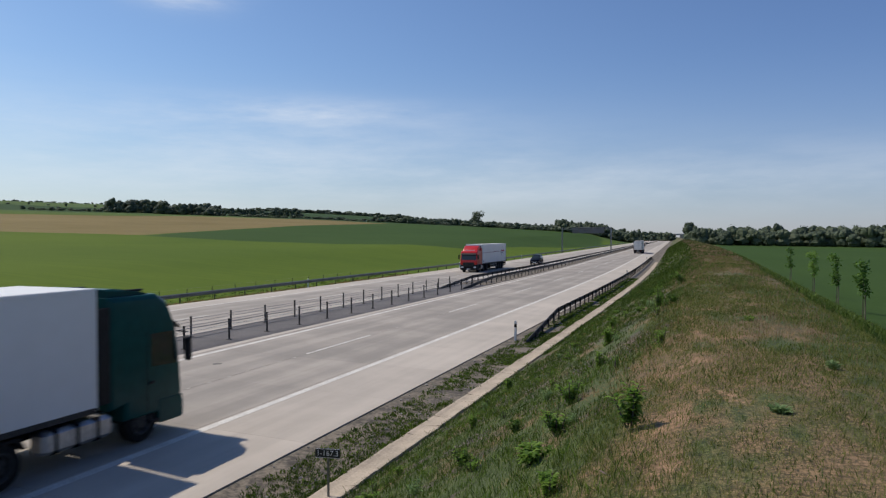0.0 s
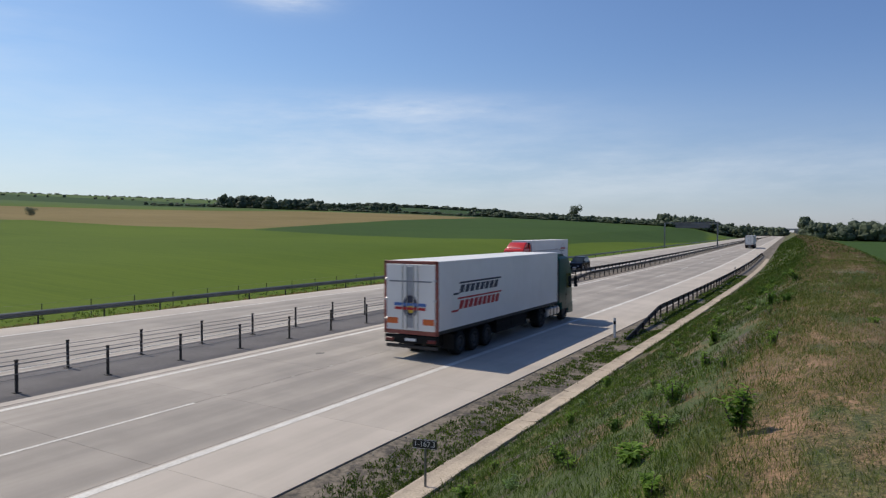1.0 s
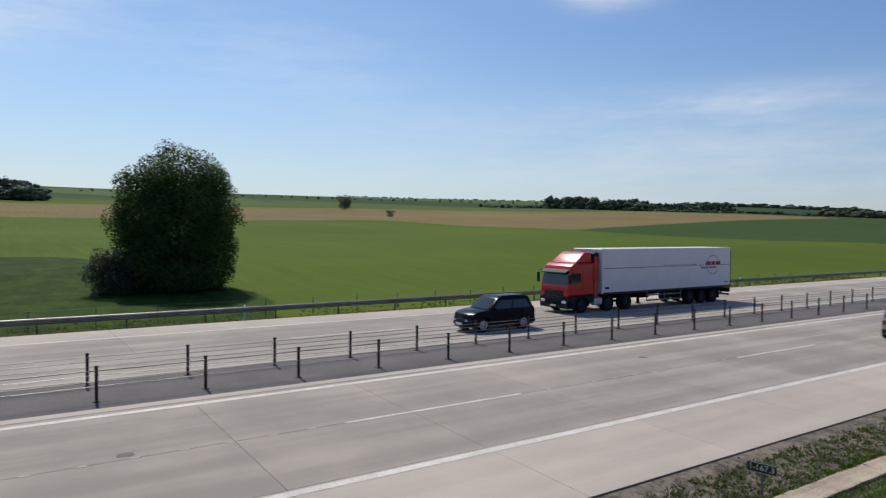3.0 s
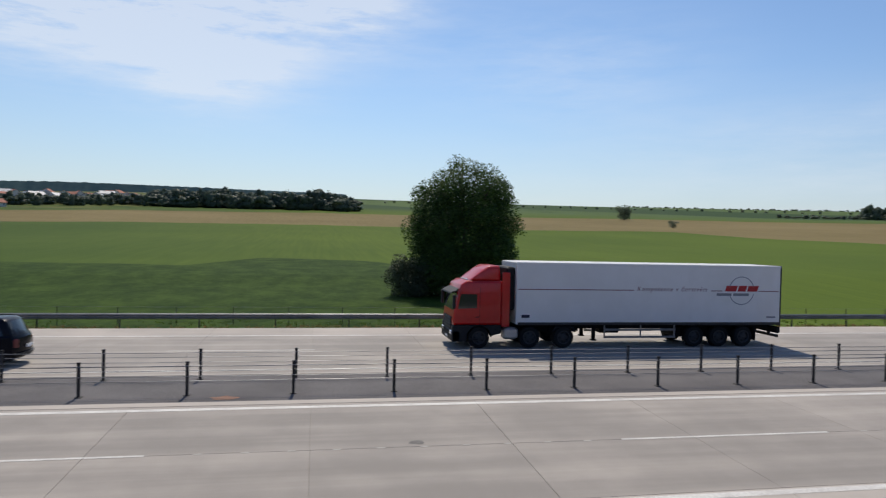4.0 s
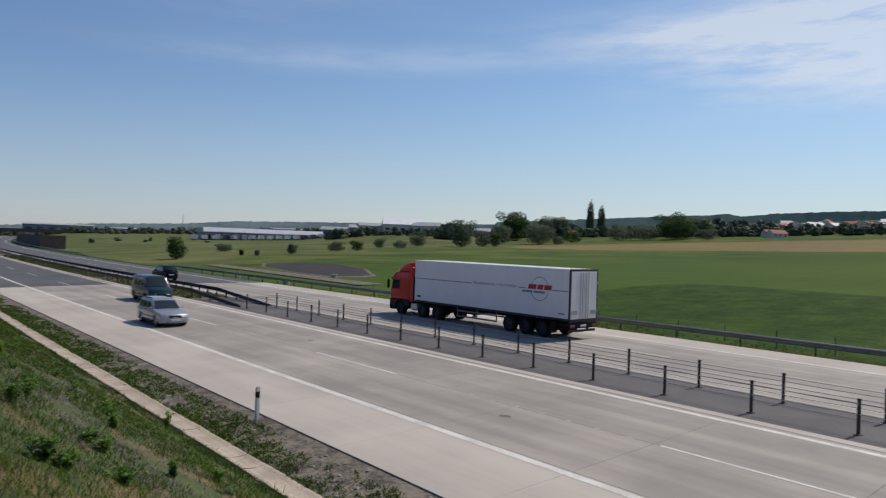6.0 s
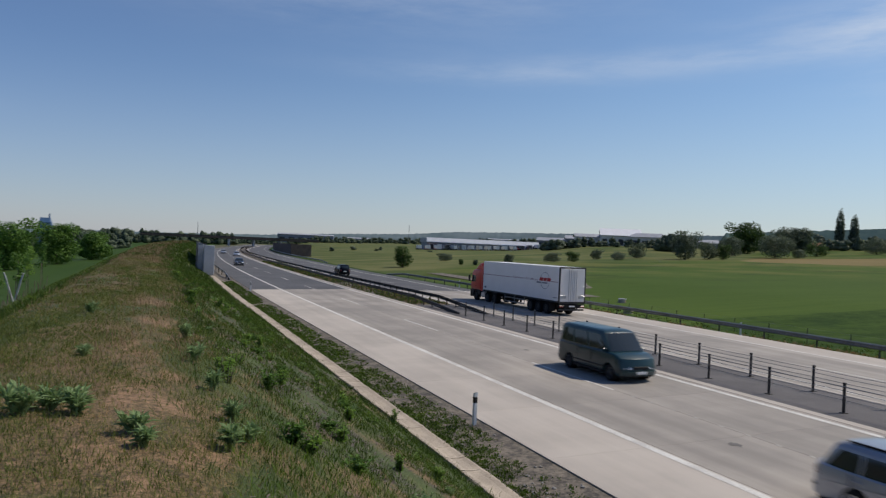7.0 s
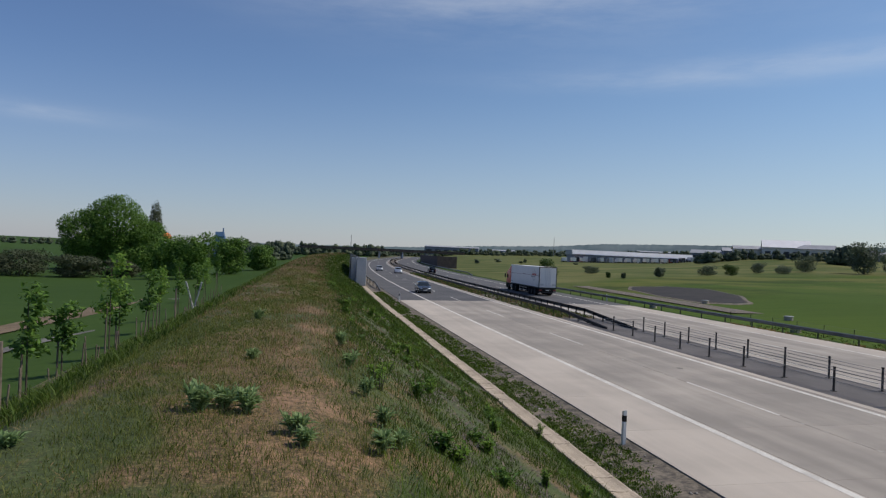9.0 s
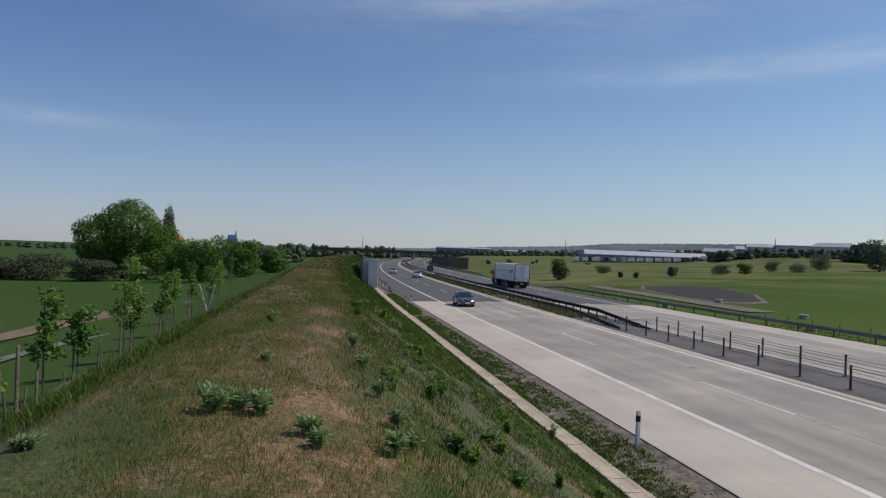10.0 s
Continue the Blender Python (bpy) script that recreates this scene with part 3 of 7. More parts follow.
for i in range(-3, 4):
    for j in range(1, 11):
        y = -9.8 + 17.75 * i + 6.1 + j * 1.06
        ribbon(dots, -16.47, -16.39, y, y + 0.2, lambda q: near_z(q) + 0.006, 0.0, 1)
structure("marking_lane_studs", dots, FADED_PAINT, "row of small worn white lane marks")

# gutter of short precast channels beside the verge
gutter = structure("gutter_bed", ribbon(Shape(), -7.69, -7.07, -104, 150, lambda u: -0.335, 0.25, 8), GUTTER, "earth bed under the precast drainage channel")
channel = Shape().loft([[(-0.3, y, 0.03), (-0.24, y, 0.035), (-0.12, y, 0.012), (0.12, y, 0.012), (0.24, y, 0.035), (0.3, y, 0.03), (0.3, y, -0.2), (-0.3, y, -0.2)] for y in (0.002, 0.998)]).mesh("channel_block", GUTTER)
rough_mark = material("road_wear_mark", worn((0.12, 0.11, 0.1), (0.2, 0.19, 0.17), 20), 0.95)


def flake(name, x, y, z, rx, ry, mat, label, seed):
    rnd = random.Random(seed)
    pts = []
    for i in range(14):
        a = 2 * math.pi * i / 14
        r = 0.55 + 0.45 * rnd.random()
        pts.append((x + math.cos(a) * rx * r, y + math.sin(a) * ry * r, z))
    structure(name, Shape().add(pts, [tuple(range(14))]), mat, label)


flake("marking_spray", -21.55, -2.55, 0.02, 0.32, 0.5, RUST_MARK, "rusty orange spray mark on the median asphalt", 3)
for i, (x, y) in enumerate([(-18.4, 22.2), (-16.75, 2.6), (-15.3, -14.4), (-18.1, -31.0)]):
    flake("marking_patch", x, y, near_z(x) + 0.004, 0.2, 0.28, rough_mark, "small dark chipped patch in the concrete", 20 + i)

# ---- barriers, posts and signs ----
def w_beam(shape, path, face):
    """A W-profile steel beam along a path of (x, y, z); face is the side (+1 or -1 in x) that its waves show."""
    prof = [(0.0, 0.155), (0.035, 0.14), (0.08, 0.10), (0.08, 0.065), (0.02, 0.025), (0.02, -0.025), (0.08, -0.065), (0.08, -0.10), (0.035, -0.14), (0.0, -0.155)]
    back = [(a - 0.012, b) for a, b in reversed(prof)]
    rings = [[(x + face * a, y, z + b) for a, b in prof + back] for x, y, z in path]
    return shape.loft(rings)


def guardrail(label, u, y0, y1, zf, face, sink_lo=False, sink_hi=False, spacing=2.0, mat=STEEL, flare=0.0, group="motorway guardrails"):
    rail = thing("guardrail", label, "guardrail", group, Matrix.Translation((u - bend(y0), y0, 0)))
    ox, oy = u - bend(y0), y0
    path, y = [], y0
    while y <= y1 + 0.01:
        drop = 0.0
        if sink_lo and y < y0 + 10:
            drop = 0.62 * (1 - (y - y0) / 10)
        if sink_hi and y > y1 - 10:
            drop = 0.62 * (1 - (y1 - y) / 10)
        out = flare * max(0.0, 1 - (y - y0) / 10)
        path.append((u - bend(y) + out - ox, y - oy, zf + 0.6 - drop))
        y += 2.0 if abs(y) < 130 else 4.0
    part("beam", w_beam(Shape(), path, face), mat, rail)
    post = Shape().box(-0.05, 0.05, -0.03, 0.03, -0.75, 0.14, 0.008).mesh("post", STEEL_DARK)
    y, count = y0 + spacing, 0
    while y < y1 and count < 130:
        drop = 0.0
        if sink_lo and y < y0 + 10:
            drop = 0.62 * (1 - (y - y0) / 10)
        if sink_hi and y > y1 - 10:
            drop = 0.62 * (1 - (y1 - y) / 10)
        out = flare * max(0.0, 1 - (y - y0) / 10)
        ob = part("post", post, None, rail)
        ob.location = (u - bend(y) + out - ox - face * 0.065, y - oy, zf + 0.6 - drop)
        y += spacing if abs(y) < 100 else spacing * 2
        count += 1
    return rail


def cable_barrier(label, u, ys):
    """Slender posts with four steel cables."""
    row = thing("cable_barrier", label, "cable barrier", "median cable barriers", Matrix.Translation((u, ys[0], 0.012)))
    post = Shape().box(-0.035, 0.035, -0.045, 0.045, 0.0, 1.02, 0.012).box(-0.11, 0.11, -0.1, 0.1, 0.0, 0.025, 0.006).mesh("post", STEEL_DARK)
    cap = Shape().box(-0.045, 0.045, -0.055, 0.055, 1.0, 1.05, 0.01).mesh("cap", BLACK_PLASTIC)
    for y in ys:
        ob = part("post", post, None, row)
        ob.location = (0, y - ys[0], 0)
        part("cap", cap, None, ob)
    for i, z in enumerate((0.44, 0.6, 0.76, 0.92)):
        line = Shape()
        off = 0.04 if i % 2 else -0.04
        line.tube((off, -7.5, 0.03), (off, 0, z), 0.011, 0.011, 6)
        for a, b in zip(ys, ys[1:]):
            mid = (a + b) / 2
            line.tube((off, a - ys[0], z), (off, mid - ys[0], z - 0.012), 0.011, 0.011, 6)
            line.tube((off, mid - ys[0], z - 0.012), (off, b - ys[0], z), 0.011, 0.011, 6)
        line.tube((off, ys[-1] - ys[0], z), (off, ys[-1] - ys[0] + 7.5, 0.03), 0.011, 0.011, 6)
        part("cable", line, CABLE, row)
    return row


near_posts = [-3.75 + 3.09 * i for i in range(-14, 1)] + [-0.55, 2.65] + [5.75 + 3.1 * i for i in range(0, 20)]
far_posts = [y + 0.02 for y in near_posts]
cable_barrier("dark steel cable barrier posts along the asphalt median", -22.0, near_posts)
cable_barrier("dark steel cable barrier posts along the asphalt median", -24.38, far_posts)

guardrail("long galvanised guardrail on the field side", -38.3, -118, 520, -0.1, 1, True, False, 4.0)
guardrail("weathered guardrail starting beside the concrete shoulder", -8.95, 33.5, 172, -0.25, -1, True, True, 2.0, STEEL_DARK, 0.5)
for u, f in ((-22.0, 1), (-24.35, -1)):
    guardrail("double guardrail in the grassy median", u, 62, 560, 0.02, f, True, False, 2.0, STEEL_DARK)
    guardrail("double guardrail in the median past the asphalt", u, -520, -48, 0.02, f, False, True, 2.0, STEEL_DARK)
guardrail("short guardrail in front of the noise wall", -8.9, -190, -92, -0.25, -1, False, True, 4.0)
guardrail("far guardrail beside the asphalt carriageway", -38.3, -420, -170, -0.1, 1, False, True, 4.0)


def delineator(x, y, z, face):
    ob = thing("delineator_post", "white plastic roadside delineator post with black band", "road post", "roadside delineators", pose(x, y, z, 0, 0, face))
    prof = [(-0.06, -0.045), (0.06, -0.045), (0.045, 0.05), (-0.045, 0.05)]
    part("body", Shape().loft([[(a, b, z0) for a, b in prof] for z0 in (-0.1, 0.68)] ).loft([[(a, b, 0.86) for a, b in prof], [(a, b, 0.96 + 0.05 * (b > 0)) for a, b in prof]]), WHITE_PLASTIC, ob)
    part("band", Shape().loft([[(a * 1.02, b * 1.02, z0) for a, b in prof] for z0 in (0.68, 0.86)]), BLACK_PLASTIC, ob, "black reflector band")
    part("reflector", Shape().box(-0.025, 0.025, -0.052, -0.046, 0.71, 0.83, 0.004), LAMP_AMBER if face else LAMP_CLEAR, ob)
    return ob


for x, y in [(-9.2, 34.0), (-9.2, -18.7), (-9.25, -73.0), (-9.3, 92), (-9.4, 150)]:
    delineator(x - bend(y), y, -0.27, 180 if y > 0 else 0)
for y in (62, 12.5, -37, -87, 112, 162):
    delineator(-39.4 - bend(y), y, -0.35, 0)

km = thing("distance_marker", "small black kilometre plate on a thin steel post", "road sign", at=pose(-7.35, 12.3, -0.3, 0, 0, 11))
part("post", Shape().tube((0, 0.03, -0.1), (0, 0.03, 0.98), 0.028, 0.028, 8), STEEL, km)
part("plate", Shape().box(-0.27, 0.27, -0.012, 0.012, 0.78, 0.98, 0.006), SIGN_BLACK, km)
part("border", Shape().box(-0.265, 0.265, -0.0155, -0.013, 0.965, 0.972).box(-0.265, 0.265, -0.0155, -0.013, 0.787, 0.794), WHITE_PLASTIC, km)


def lettering(text, size, mat, parent, m, name="lettering", shear=0.0, spread=1.0):
    curve = bpy.data.curves.new(name, "FONT")
    curve.body, curve.size, curve.shear, curve.space_character = text, size, shear, spread
    curve.extrude, curve.align_x, curve.align_y = 0.002, "CENTER", "CENTER"
    tmp = bpy.data.objects.new(name, curve)
    scene.collection.objects.link(tmp)
    me = bpy.data.meshes.new_from_object(tmp.evaluated_get(bpy.context.evaluated_depsgraph_get()))
    bpy.data.objects.remove(tmp)
    me.materials.clear()
    me.materials.append(mat)
    ob = new(name, me)
    ob.parent = parent
    ob.matrix_basis = m
    return ob


lettering("1-167.3", 0.16, WHITE_PLASTIC, km, pose(0, -0.0165, 0.88, 90, 0, 0))

# sign gantry over the far carriageway, seen from its back
gy = 222.0
gx = -bend(gy)
gantry = thing("sign_gantry", "grey steel sign gantry over the carriageway", "gantry", at=Matrix.Translation((gx, gy, 0)))
part("post", Shape().box(-39.1, -38.7, -0.2, 0.2, -0.5, 8.0, 0.03), STEEL, gantry)
part("post", Shape().box(-23.4, -23.0, -0.2, 0.2, -0.3, 8.0, 0.03), STEEL, gantry)
part("beam", Shape().box(-39.1, -23.0, -0.25, 0.25, 7.45, 7.62, 0.02).box(-39.1, -23.0, -0.25, 0.25, 7.95, 8.1, 0.02), STEEL, gantry)
for i in range(16):
    part("brace", Shape().tube((-39 + i, -0.2, 7.55), (-38.5 + i, -0.2, 8.0), 0.05, 0.05, 6), STEEL, gantry)
part("sign_panel", Shape().box(-35.6, -25.4, -0.12, 0.1, 6.2, 8.05, 0.03), SIGN_GREY, gantry, "unpainted grey back of the direction sign")
part("frame_bar", Shape().box(-35.6, -25.4, -0.2, -0.125, 6.6, 6.7).box(-35.6, -25.4, -0.2, -0.125, 7.5, 7.6), STEEL, gantry)

# overpass far along the road
oy = 980.0
ox = -bend(oy)
bridge = thing("overpass", "grey concrete overpass far along the motorway", "bridge", at=Matrix.Translation((ox, oy, 0)))
part("deck", Shape().box(-52, 12, -4, 4, 7.0, 8.2, 0.1), WALL_GREY, bridge)
part("parapet", Shape().box(-52, 12, -4.2, -4.0, 8.2, 9.1, 0.03), STEEL, bridge)
for x in (-42, -23, -5):
    part("pier", Shape().box(x - 0.6, x + 0.6, -3, 3, -1, 7.0, 0.1), WALL_GREY, bridge)
part("abutment", Shape().slab([(-5, -1), (5, -1), (5, 7), (-5, 7)], 6, 0.3, -50), GUTTER, bridge)
part("abutment", Shape().slab([(-5, -1), (5, -1), (5, 7), (-5, 7)], 6, 0.3, 8), GUTTER, bridge)

# noise walls behind the camera
wall = thing("noise_barrier", "tall grey concrete noise wall with steel posts", "noise wall", at=Matrix.Translation((-6.6 - bend(-105), -105, -0.3)))
panel = Shape().box(-0.09, 0.09, 0.08, 3.92, 0.0, 4.3, 0.02).mesh("panel", WALL_GREY)
post = Shape().box(-0.13, 0.13, -0.1, 0.1, 0.0, 4.45, 0.015).mesh("post", STEEL)
for i in range(24):
    y = -4.0 * (i + 1)
    ob = part("panel", panel, None, wall)
    ob.location = (bend(-105) - bend(-105 + y), y, 0)
    ob = part("post", post, None, wall)
    ob.location = (bend(-105) - bend(-105 + y), y, 0)
part("end_pier", Shape().box(-1.0, 0.5, -0.3, 0.35, 0.0, 4.35, 0.04), WALL_GREY, wall)
part("end_post", Shape().box(1.25, 1.5, -1.0, -0.75, 0.0, 4.9, 0.02), STEEL, wall)
part("return_panel", Shape().box(0.5, 1.4, -0.9, -0.75, 0.0, 4.3, 0.02), WALL_GREY, wall)
wall_b = thing("noise_barrier", "long dark brown noise wall beside the far carriageway", "noise wall", at=Matrix.Translation((-39.5 - bend(-262), -262, -0.3)))
panel = Shape().box(-0.1, 0.1, 0.08, 4.92, 0.0, 4.6, 0.02).mesh("panel", WALL_BROWN)
for i in range(30):
    y = -5.0 * (i + 1)
    ob = part("panel", panel, None, wall_b)
    ob.location = (bend(-262) - bend(-262 + y), y, 0)
part("end_panel", Shape().slab([(-0.1, 0.0), (0.1, 0.0), (0.1, 4.6), (-0.1, 4.6)], 3.9, 0.02, -3.9), WALL_BROWN, wall_b)
# road bridge across the far bend
cross = thing("overpass", "low dark road bridge over the distant bend", "bridge", at=Matrix.Translation((-bend(-560), -560, 0)))
part("deck", Shape().box(-75, 60, -5, 5, 5.4, 6.8, 0.1), WALL_BROWN, cross)
part("parapet", Shape().box(-75, 60, 5.0, 5.2, 6.8, 7.7, 0.03), STEEL_DARK, cross)
for x in (-44, -23, -4):
    part("pier", Shape().box(x - 0.6, x + 0.6, -4, 4, -1, 5.4, 0.1), WALL_GREY, cross)


# ---- vehicles: +y is forward, z = 0 the road ----
def wheel(parent, x, y, r, width, outer, rim_mat, name="wheel"):
    """outer: +1 or -1, the side on which the hub shows."""
    hub = thing(name, "", "", at=Matrix.Translation((x, y, r)))
    hub.parent = parent
    del_keys(hub)
    w = width / 2
    part("tyre", Shape().disc_stack([(-w, r * 0.6), (-w, r * 0.93), (-w * 0.75, r), (w * 0.75, r), (w, r * 0.93), (w, r * 0.6), (w * 0.3, r * 0.58), (-w * 0.3, r * 0.58), (-w, r * 0.6)], 20, caps=False), RUBBER, hub)
    rim = Shape().disc_stack([(-outer * w * 0.2, r * 0.62), (outer * w * 1.03, r * 0.64), (outer * w * 1.03, r * 0.57), (outer * w * 0.6, r * 0.5), (outer * w * 0.85, r * 0.24), (outer * w * 0.9, 0.01)], 20)
    for i in range(5):
        a = 2 * math.pi * i / 5
        ca, sa = math.cos(a), math.sin(a)
        part("hub_slot", Shape().disc_stack([(outer * w * 0.6, r * 0.075), (outer * w * 0.86, r * 0.075)], 8, ca * r * 0.38, sa * r * 0.38), BLACK_PLASTIC, hub)
    part("rim", rim, rim_mat, hub)
    return hub


def del_keys(ob):
    for key in ("label", "category", "group"):
        if key in ob:
            del ob[key]


def pane(a, b, c, d, n=6):
    """A sheet between two lower and two upper corners, in n columns."""
    a, b, c, d = Vector(a), Vector(b), Vector(c), Vector(d)
    return Shape().loft([[a.lerp(b, i / n), d.lerp(c, i / n)] for i in range(n + 1)], False, False)


def car(name, label, paint, L, W, H, belt, hood, ws0, ws1, rf, rb, tail, base=2.55, clearance=0.2, r=0.31, rim=ALLOY, bars=False, category="car", doors=2):
    """ws0, ws1: foot and head of the windscreen; rf, rb: end of the roof and foot of the rear window, from the front, in metres. tail: height of the rear deck."""
    ob = thing(name, label, category)
    f, b = L / 2, -L / 2
    fw, rw = f - 0.82, f - 0.82 - base
    arch = r + 0.05
    hw = W / 2

    def mould(shape):
        """Bow the ends in plan and draw the flanks in towards nose, tail and roof."""
        out = []
        for x, y, z in shape.v:
            e = min(1.1, abs(y) / f)
            q = x / hw
            y2 = y - math.copysign(0.2 * q * q * e ** 2, y)
            x2 = x * (1 - 0.09 * e ** 5) * (1 - 0.035 * max(0.0, z - 0.45) - 0.05 * max(0.0, 0.42 - z))
            out.append((x2, y2, z + (0.035 * (1 - q * q) if z > hood - 0.12 and abs(q) < 0.98 else 0.0)))
        shape.v = out
        return shape

    def bit(kind, shape, mat, note="", smooth=False, bevel=0.0):
        return part(kind, mould(shape), mat, ob, note, smooth, bevel)

    def arch_pts(c):
        return [(c + arch * math.cos(a), r + arch * math.sin(a)) for a in [math.pi * i / 10 for i in range(10, -1, -1)] if r + arch * math.sin(a) > clearance - 0.01]

    low = [(b + 0.05, clearance + 0.14), (b + 0.14, clearance)] + arch_pts(rw) + arch_pts(fw) + [(f - 0.18, clearance), (f - 0.03, clearance + 0.15)]
    mid = f - ws0
    top = [(f, 0.5), (f - 0.015, 0.6), (f - 0.1, hood - 0.12), (f - 0.35, hood - 0.03), (mid + 0.35, hood + 0.03), (mid, belt - 0.02), (mid - 0.35, belt + 0.01), (f - rb, belt + 0.01), (b + 0.1, tail), (b + 0.02, tail - 0.1), (b - 0.02, 0.6), (b, 0.5)]
    prof = low + top
    my, mz = sum(p[0] for p in prof) / len(prof), 0.6
    small = [(my + (y - my) * 0.985, mz + (z - mz) * 0.9) for y, z in prof]
    rings = [[(s * hw, y, z) for y, z in small] if abs(s) == 1 else [(s * hw, y, z) for y, z in prof] for s in (-1, -0.93, -0.7, -0.35, 0, 0.35, 0.7, 0.93, 1)]
    bit("body", Shape().loft(rings), paint, "", True, 0.02)
    part("underbody", Shape().box(-hw + 0.14, hw - 0.14, b + 0.25, f - 0.25, clearance - 0.03, 0.5), BLACK_PLASTIC, ob)
    # cabin: rings from belt to roof
    g0, g1 = hw - 0.06, hw - 0.22
    y_f0, y_f1, y_r1, y_r0 = f - ws0 + 0.05, f - ws1, f - rf, f - rb

    def ring(xa, yf, yr, z):
        n = 6
        front = [(-xa + 2 * xa * i / n, yf, z) for i in range(n + 1)]
        side = [(xa, yf + (yr - yf) * i / 5, z) for i in range(1, 5)]
        back = [(xa - 2 * xa * i / n, yr, z) for i in range(n + 1)]
        return front + side + back + [(-xa, yr + (yf - yr) * i / 5, z) for i in range(1, 5)]

    rings = [ring(g0, y_f0, y_r0, belt - 0.1), ring(g1 + 0.05, y_f1 + 0.1, y_r1 - 0.08, H - 0.13), ring(g1, y_f1 - 0.03, y_r1 + 0.02, H - 0.06), ring(g1 - 0.1, y_f1 - 0.2, y_r1 + 0.15, H - 0.015), ring(g1 * 0.55, y_f1 - 0.45, y_r1 + 0.35, H)]
    bit("cabin", Shape().loft(rings), paint, "", True, 0.02)

    def on(side, s, h):
        """A point on a cabin side: s along from the front, h up from the belt to the roof edge."""
        ya, yb = y_f0 + (y_f1 + 0.1 - y_f0) * h, y_r0 + (y_r1 - 0.08 - y_r0) * h
        return (side * (g0 + (g1 + 0.05 - g0) * h + 0.007), ya + (yb - ya) * s, belt - 0.1 + (H - 0.03 - belt) * h)

    for side in (-1, 1):
        splits = {2: [(0.06, 0.46), (0.49, 0.9)], 3: [(0.06, 0.36), (0.39, 0.66), (0.69, 0.95)]}[doors]
        for s0, s1 in splits:
            a, c = (0.05 if s0 < 0.1 else 0.0), (0.04 if s1 > 0.85 else 0.0)
            bit("side_window", pane(on(side, s0, 0.18), on(side, s1, 0.18), on(side, s1 - c, 0.9), on(side, s0 + a, 0.9), 3), GLASS)
        part("mirror", Shape().box(side * (hw - 0.02) - 0.1, side * (hw - 0.02) + 0.1, f - ws0 - 0.42, f - ws0 - 0.3, belt - 0.02, belt + 0.12, 0.04), paint, ob)
        bit("sill", Shape().box(side * hw - 0.03, side * hw + 0.012, rw + arch + 0.03, fw - arch - 0.03, clearance, clearance + 0.1, 0.01), BLACK_PLASTIC)
        bit("rub_strip", Shape().box(side * hw - 0.01, side * hw + 0.014, rw + arch + 0.03, fw - arch - 0.03, 0.5, 0.55, 0.008), BLACK_PLASTIC)
        for s0 in (1.05, 2.1):
            bit("door_handle", Shape().box(side * hw - 0.01, side * hw + 0.02, f - ws0 - s0 - 0.17, f - ws0 - s0, belt - 0.17, belt - 0.13, 0.01), paint)
            bit("door_seam", Shape().box(side * hw - 0.012, side * hw + 0.002, f - ws0 - s0 - 0.22, f - ws0 - s0 - 0.205, clearance + 0.12, belt - 0.05), BLACK_PLASTIC)
        bit("headlight", Shape().loft([[(side * (hw - 0.5), f + d, 0.57), (side * (hw - 0.08), f + d - 0.02, 0.58), (side * (hw - 0.06), f + d - 0.16, 0.72), (side * (hw - 0.45), f + d - 0.05, 0.68)] for d in (-0.12, 0.012)]), LAMP_CLEAR)
        bit("tail_light", Shape().box(side * (hw - 0.13) - 0.1, side * (hw - 0.13) + 0.125, b - 0.018, b + 0.16, 0.68, tail - 0.12, 0.03), LAMP_RED)
        for c in (fw, rw):
            wheel(ob, side * (hw - 0.135), c, r, 0.2, side, rim)
            part("wheel_arch", Shape().disc_stack([(side * (hw - 0.3), arch), (side * (hw - 0.27), arch)], 18, c, r), BLACK_PLASTIC, ob)
    zt = H - 0.13
    bit("windscreen", pane((-g0 + 0.09, y_f0 - 0.075 + 0.012, belt + 0.0), (g0 - 0.09, y_f0 - 0.075 + 0.012, belt + 0.0), (g1 - 0.03, y_f1 + 0.125, zt), (-g1 + 0.03, y_f1 + 0.125, zt)), GLASS)
    bit("rear_window", pane((-g0 + 0.12, y_r0 + (y_r1 - y_r0) * 0.22 - 0.03, belt + 0.0), (g0 - 0.12, y_r0 + (y_r1 - y_r0) * 0.22 - 0.03, belt + 0.0), (g1 - 0.03, y_r1 - 0.1, zt), (-g1 + 0.03, y_r1 - 0.1, zt)), GLASS)
    trim = BLACK_PLASTIC if bars == "bumpers" else paint
    bit("front_bumper", Shape().loft([[(x, f - 0.12, clearance + 0.03), (x, f + 0.04, clearance + 0.06), (x, f + 0.05, 0.46), (x, f - 0.1, 0.5)] for x in [(-0.96 + 0.24 * i) * hw for i in range(9)]]), trim, "", True)
    bit("grille", Shape().box(-0.4, 0.4, f - 0.06, f + 0.02, 0.53, 0.67, 0.02), BLACK_PLASTIC)
    bit("air_intake", Shape().box(-0.5, 0.5, f + 0.03, f + 0.055, 0.26, 0.35, 0.01), BLACK_PLASTIC)
    bit("rear_bumper", Shape().loft([[(x, b + 0.12, clearance + 0.05), (x, b - 0.04, clearance + 0.08), (x, b - 0.06, 0.48), (x, b + 0.1, 0.52)] for x in [(-0.96 + 0.24 * i) * hw for i in range(9)]]), trim, "", True)
    bit("bumper_strip", Shape().loft([[(x, b + 0.02, 0.44), (x, b - 0.075, 0.44), (x, b - 0.075, 0.49), (x, b + 0.02, 0.49)] for x in [(-0.97 + 0.2425 * i) * hw for i in range(9)]]), BLACK_PLASTIC)
    part("rear_plate", Shape().box(-0.26, 0.26, b - 0.045, b - 0.02, 0.66, 0.77, 0.004), WHITE_PLASTIC, ob)
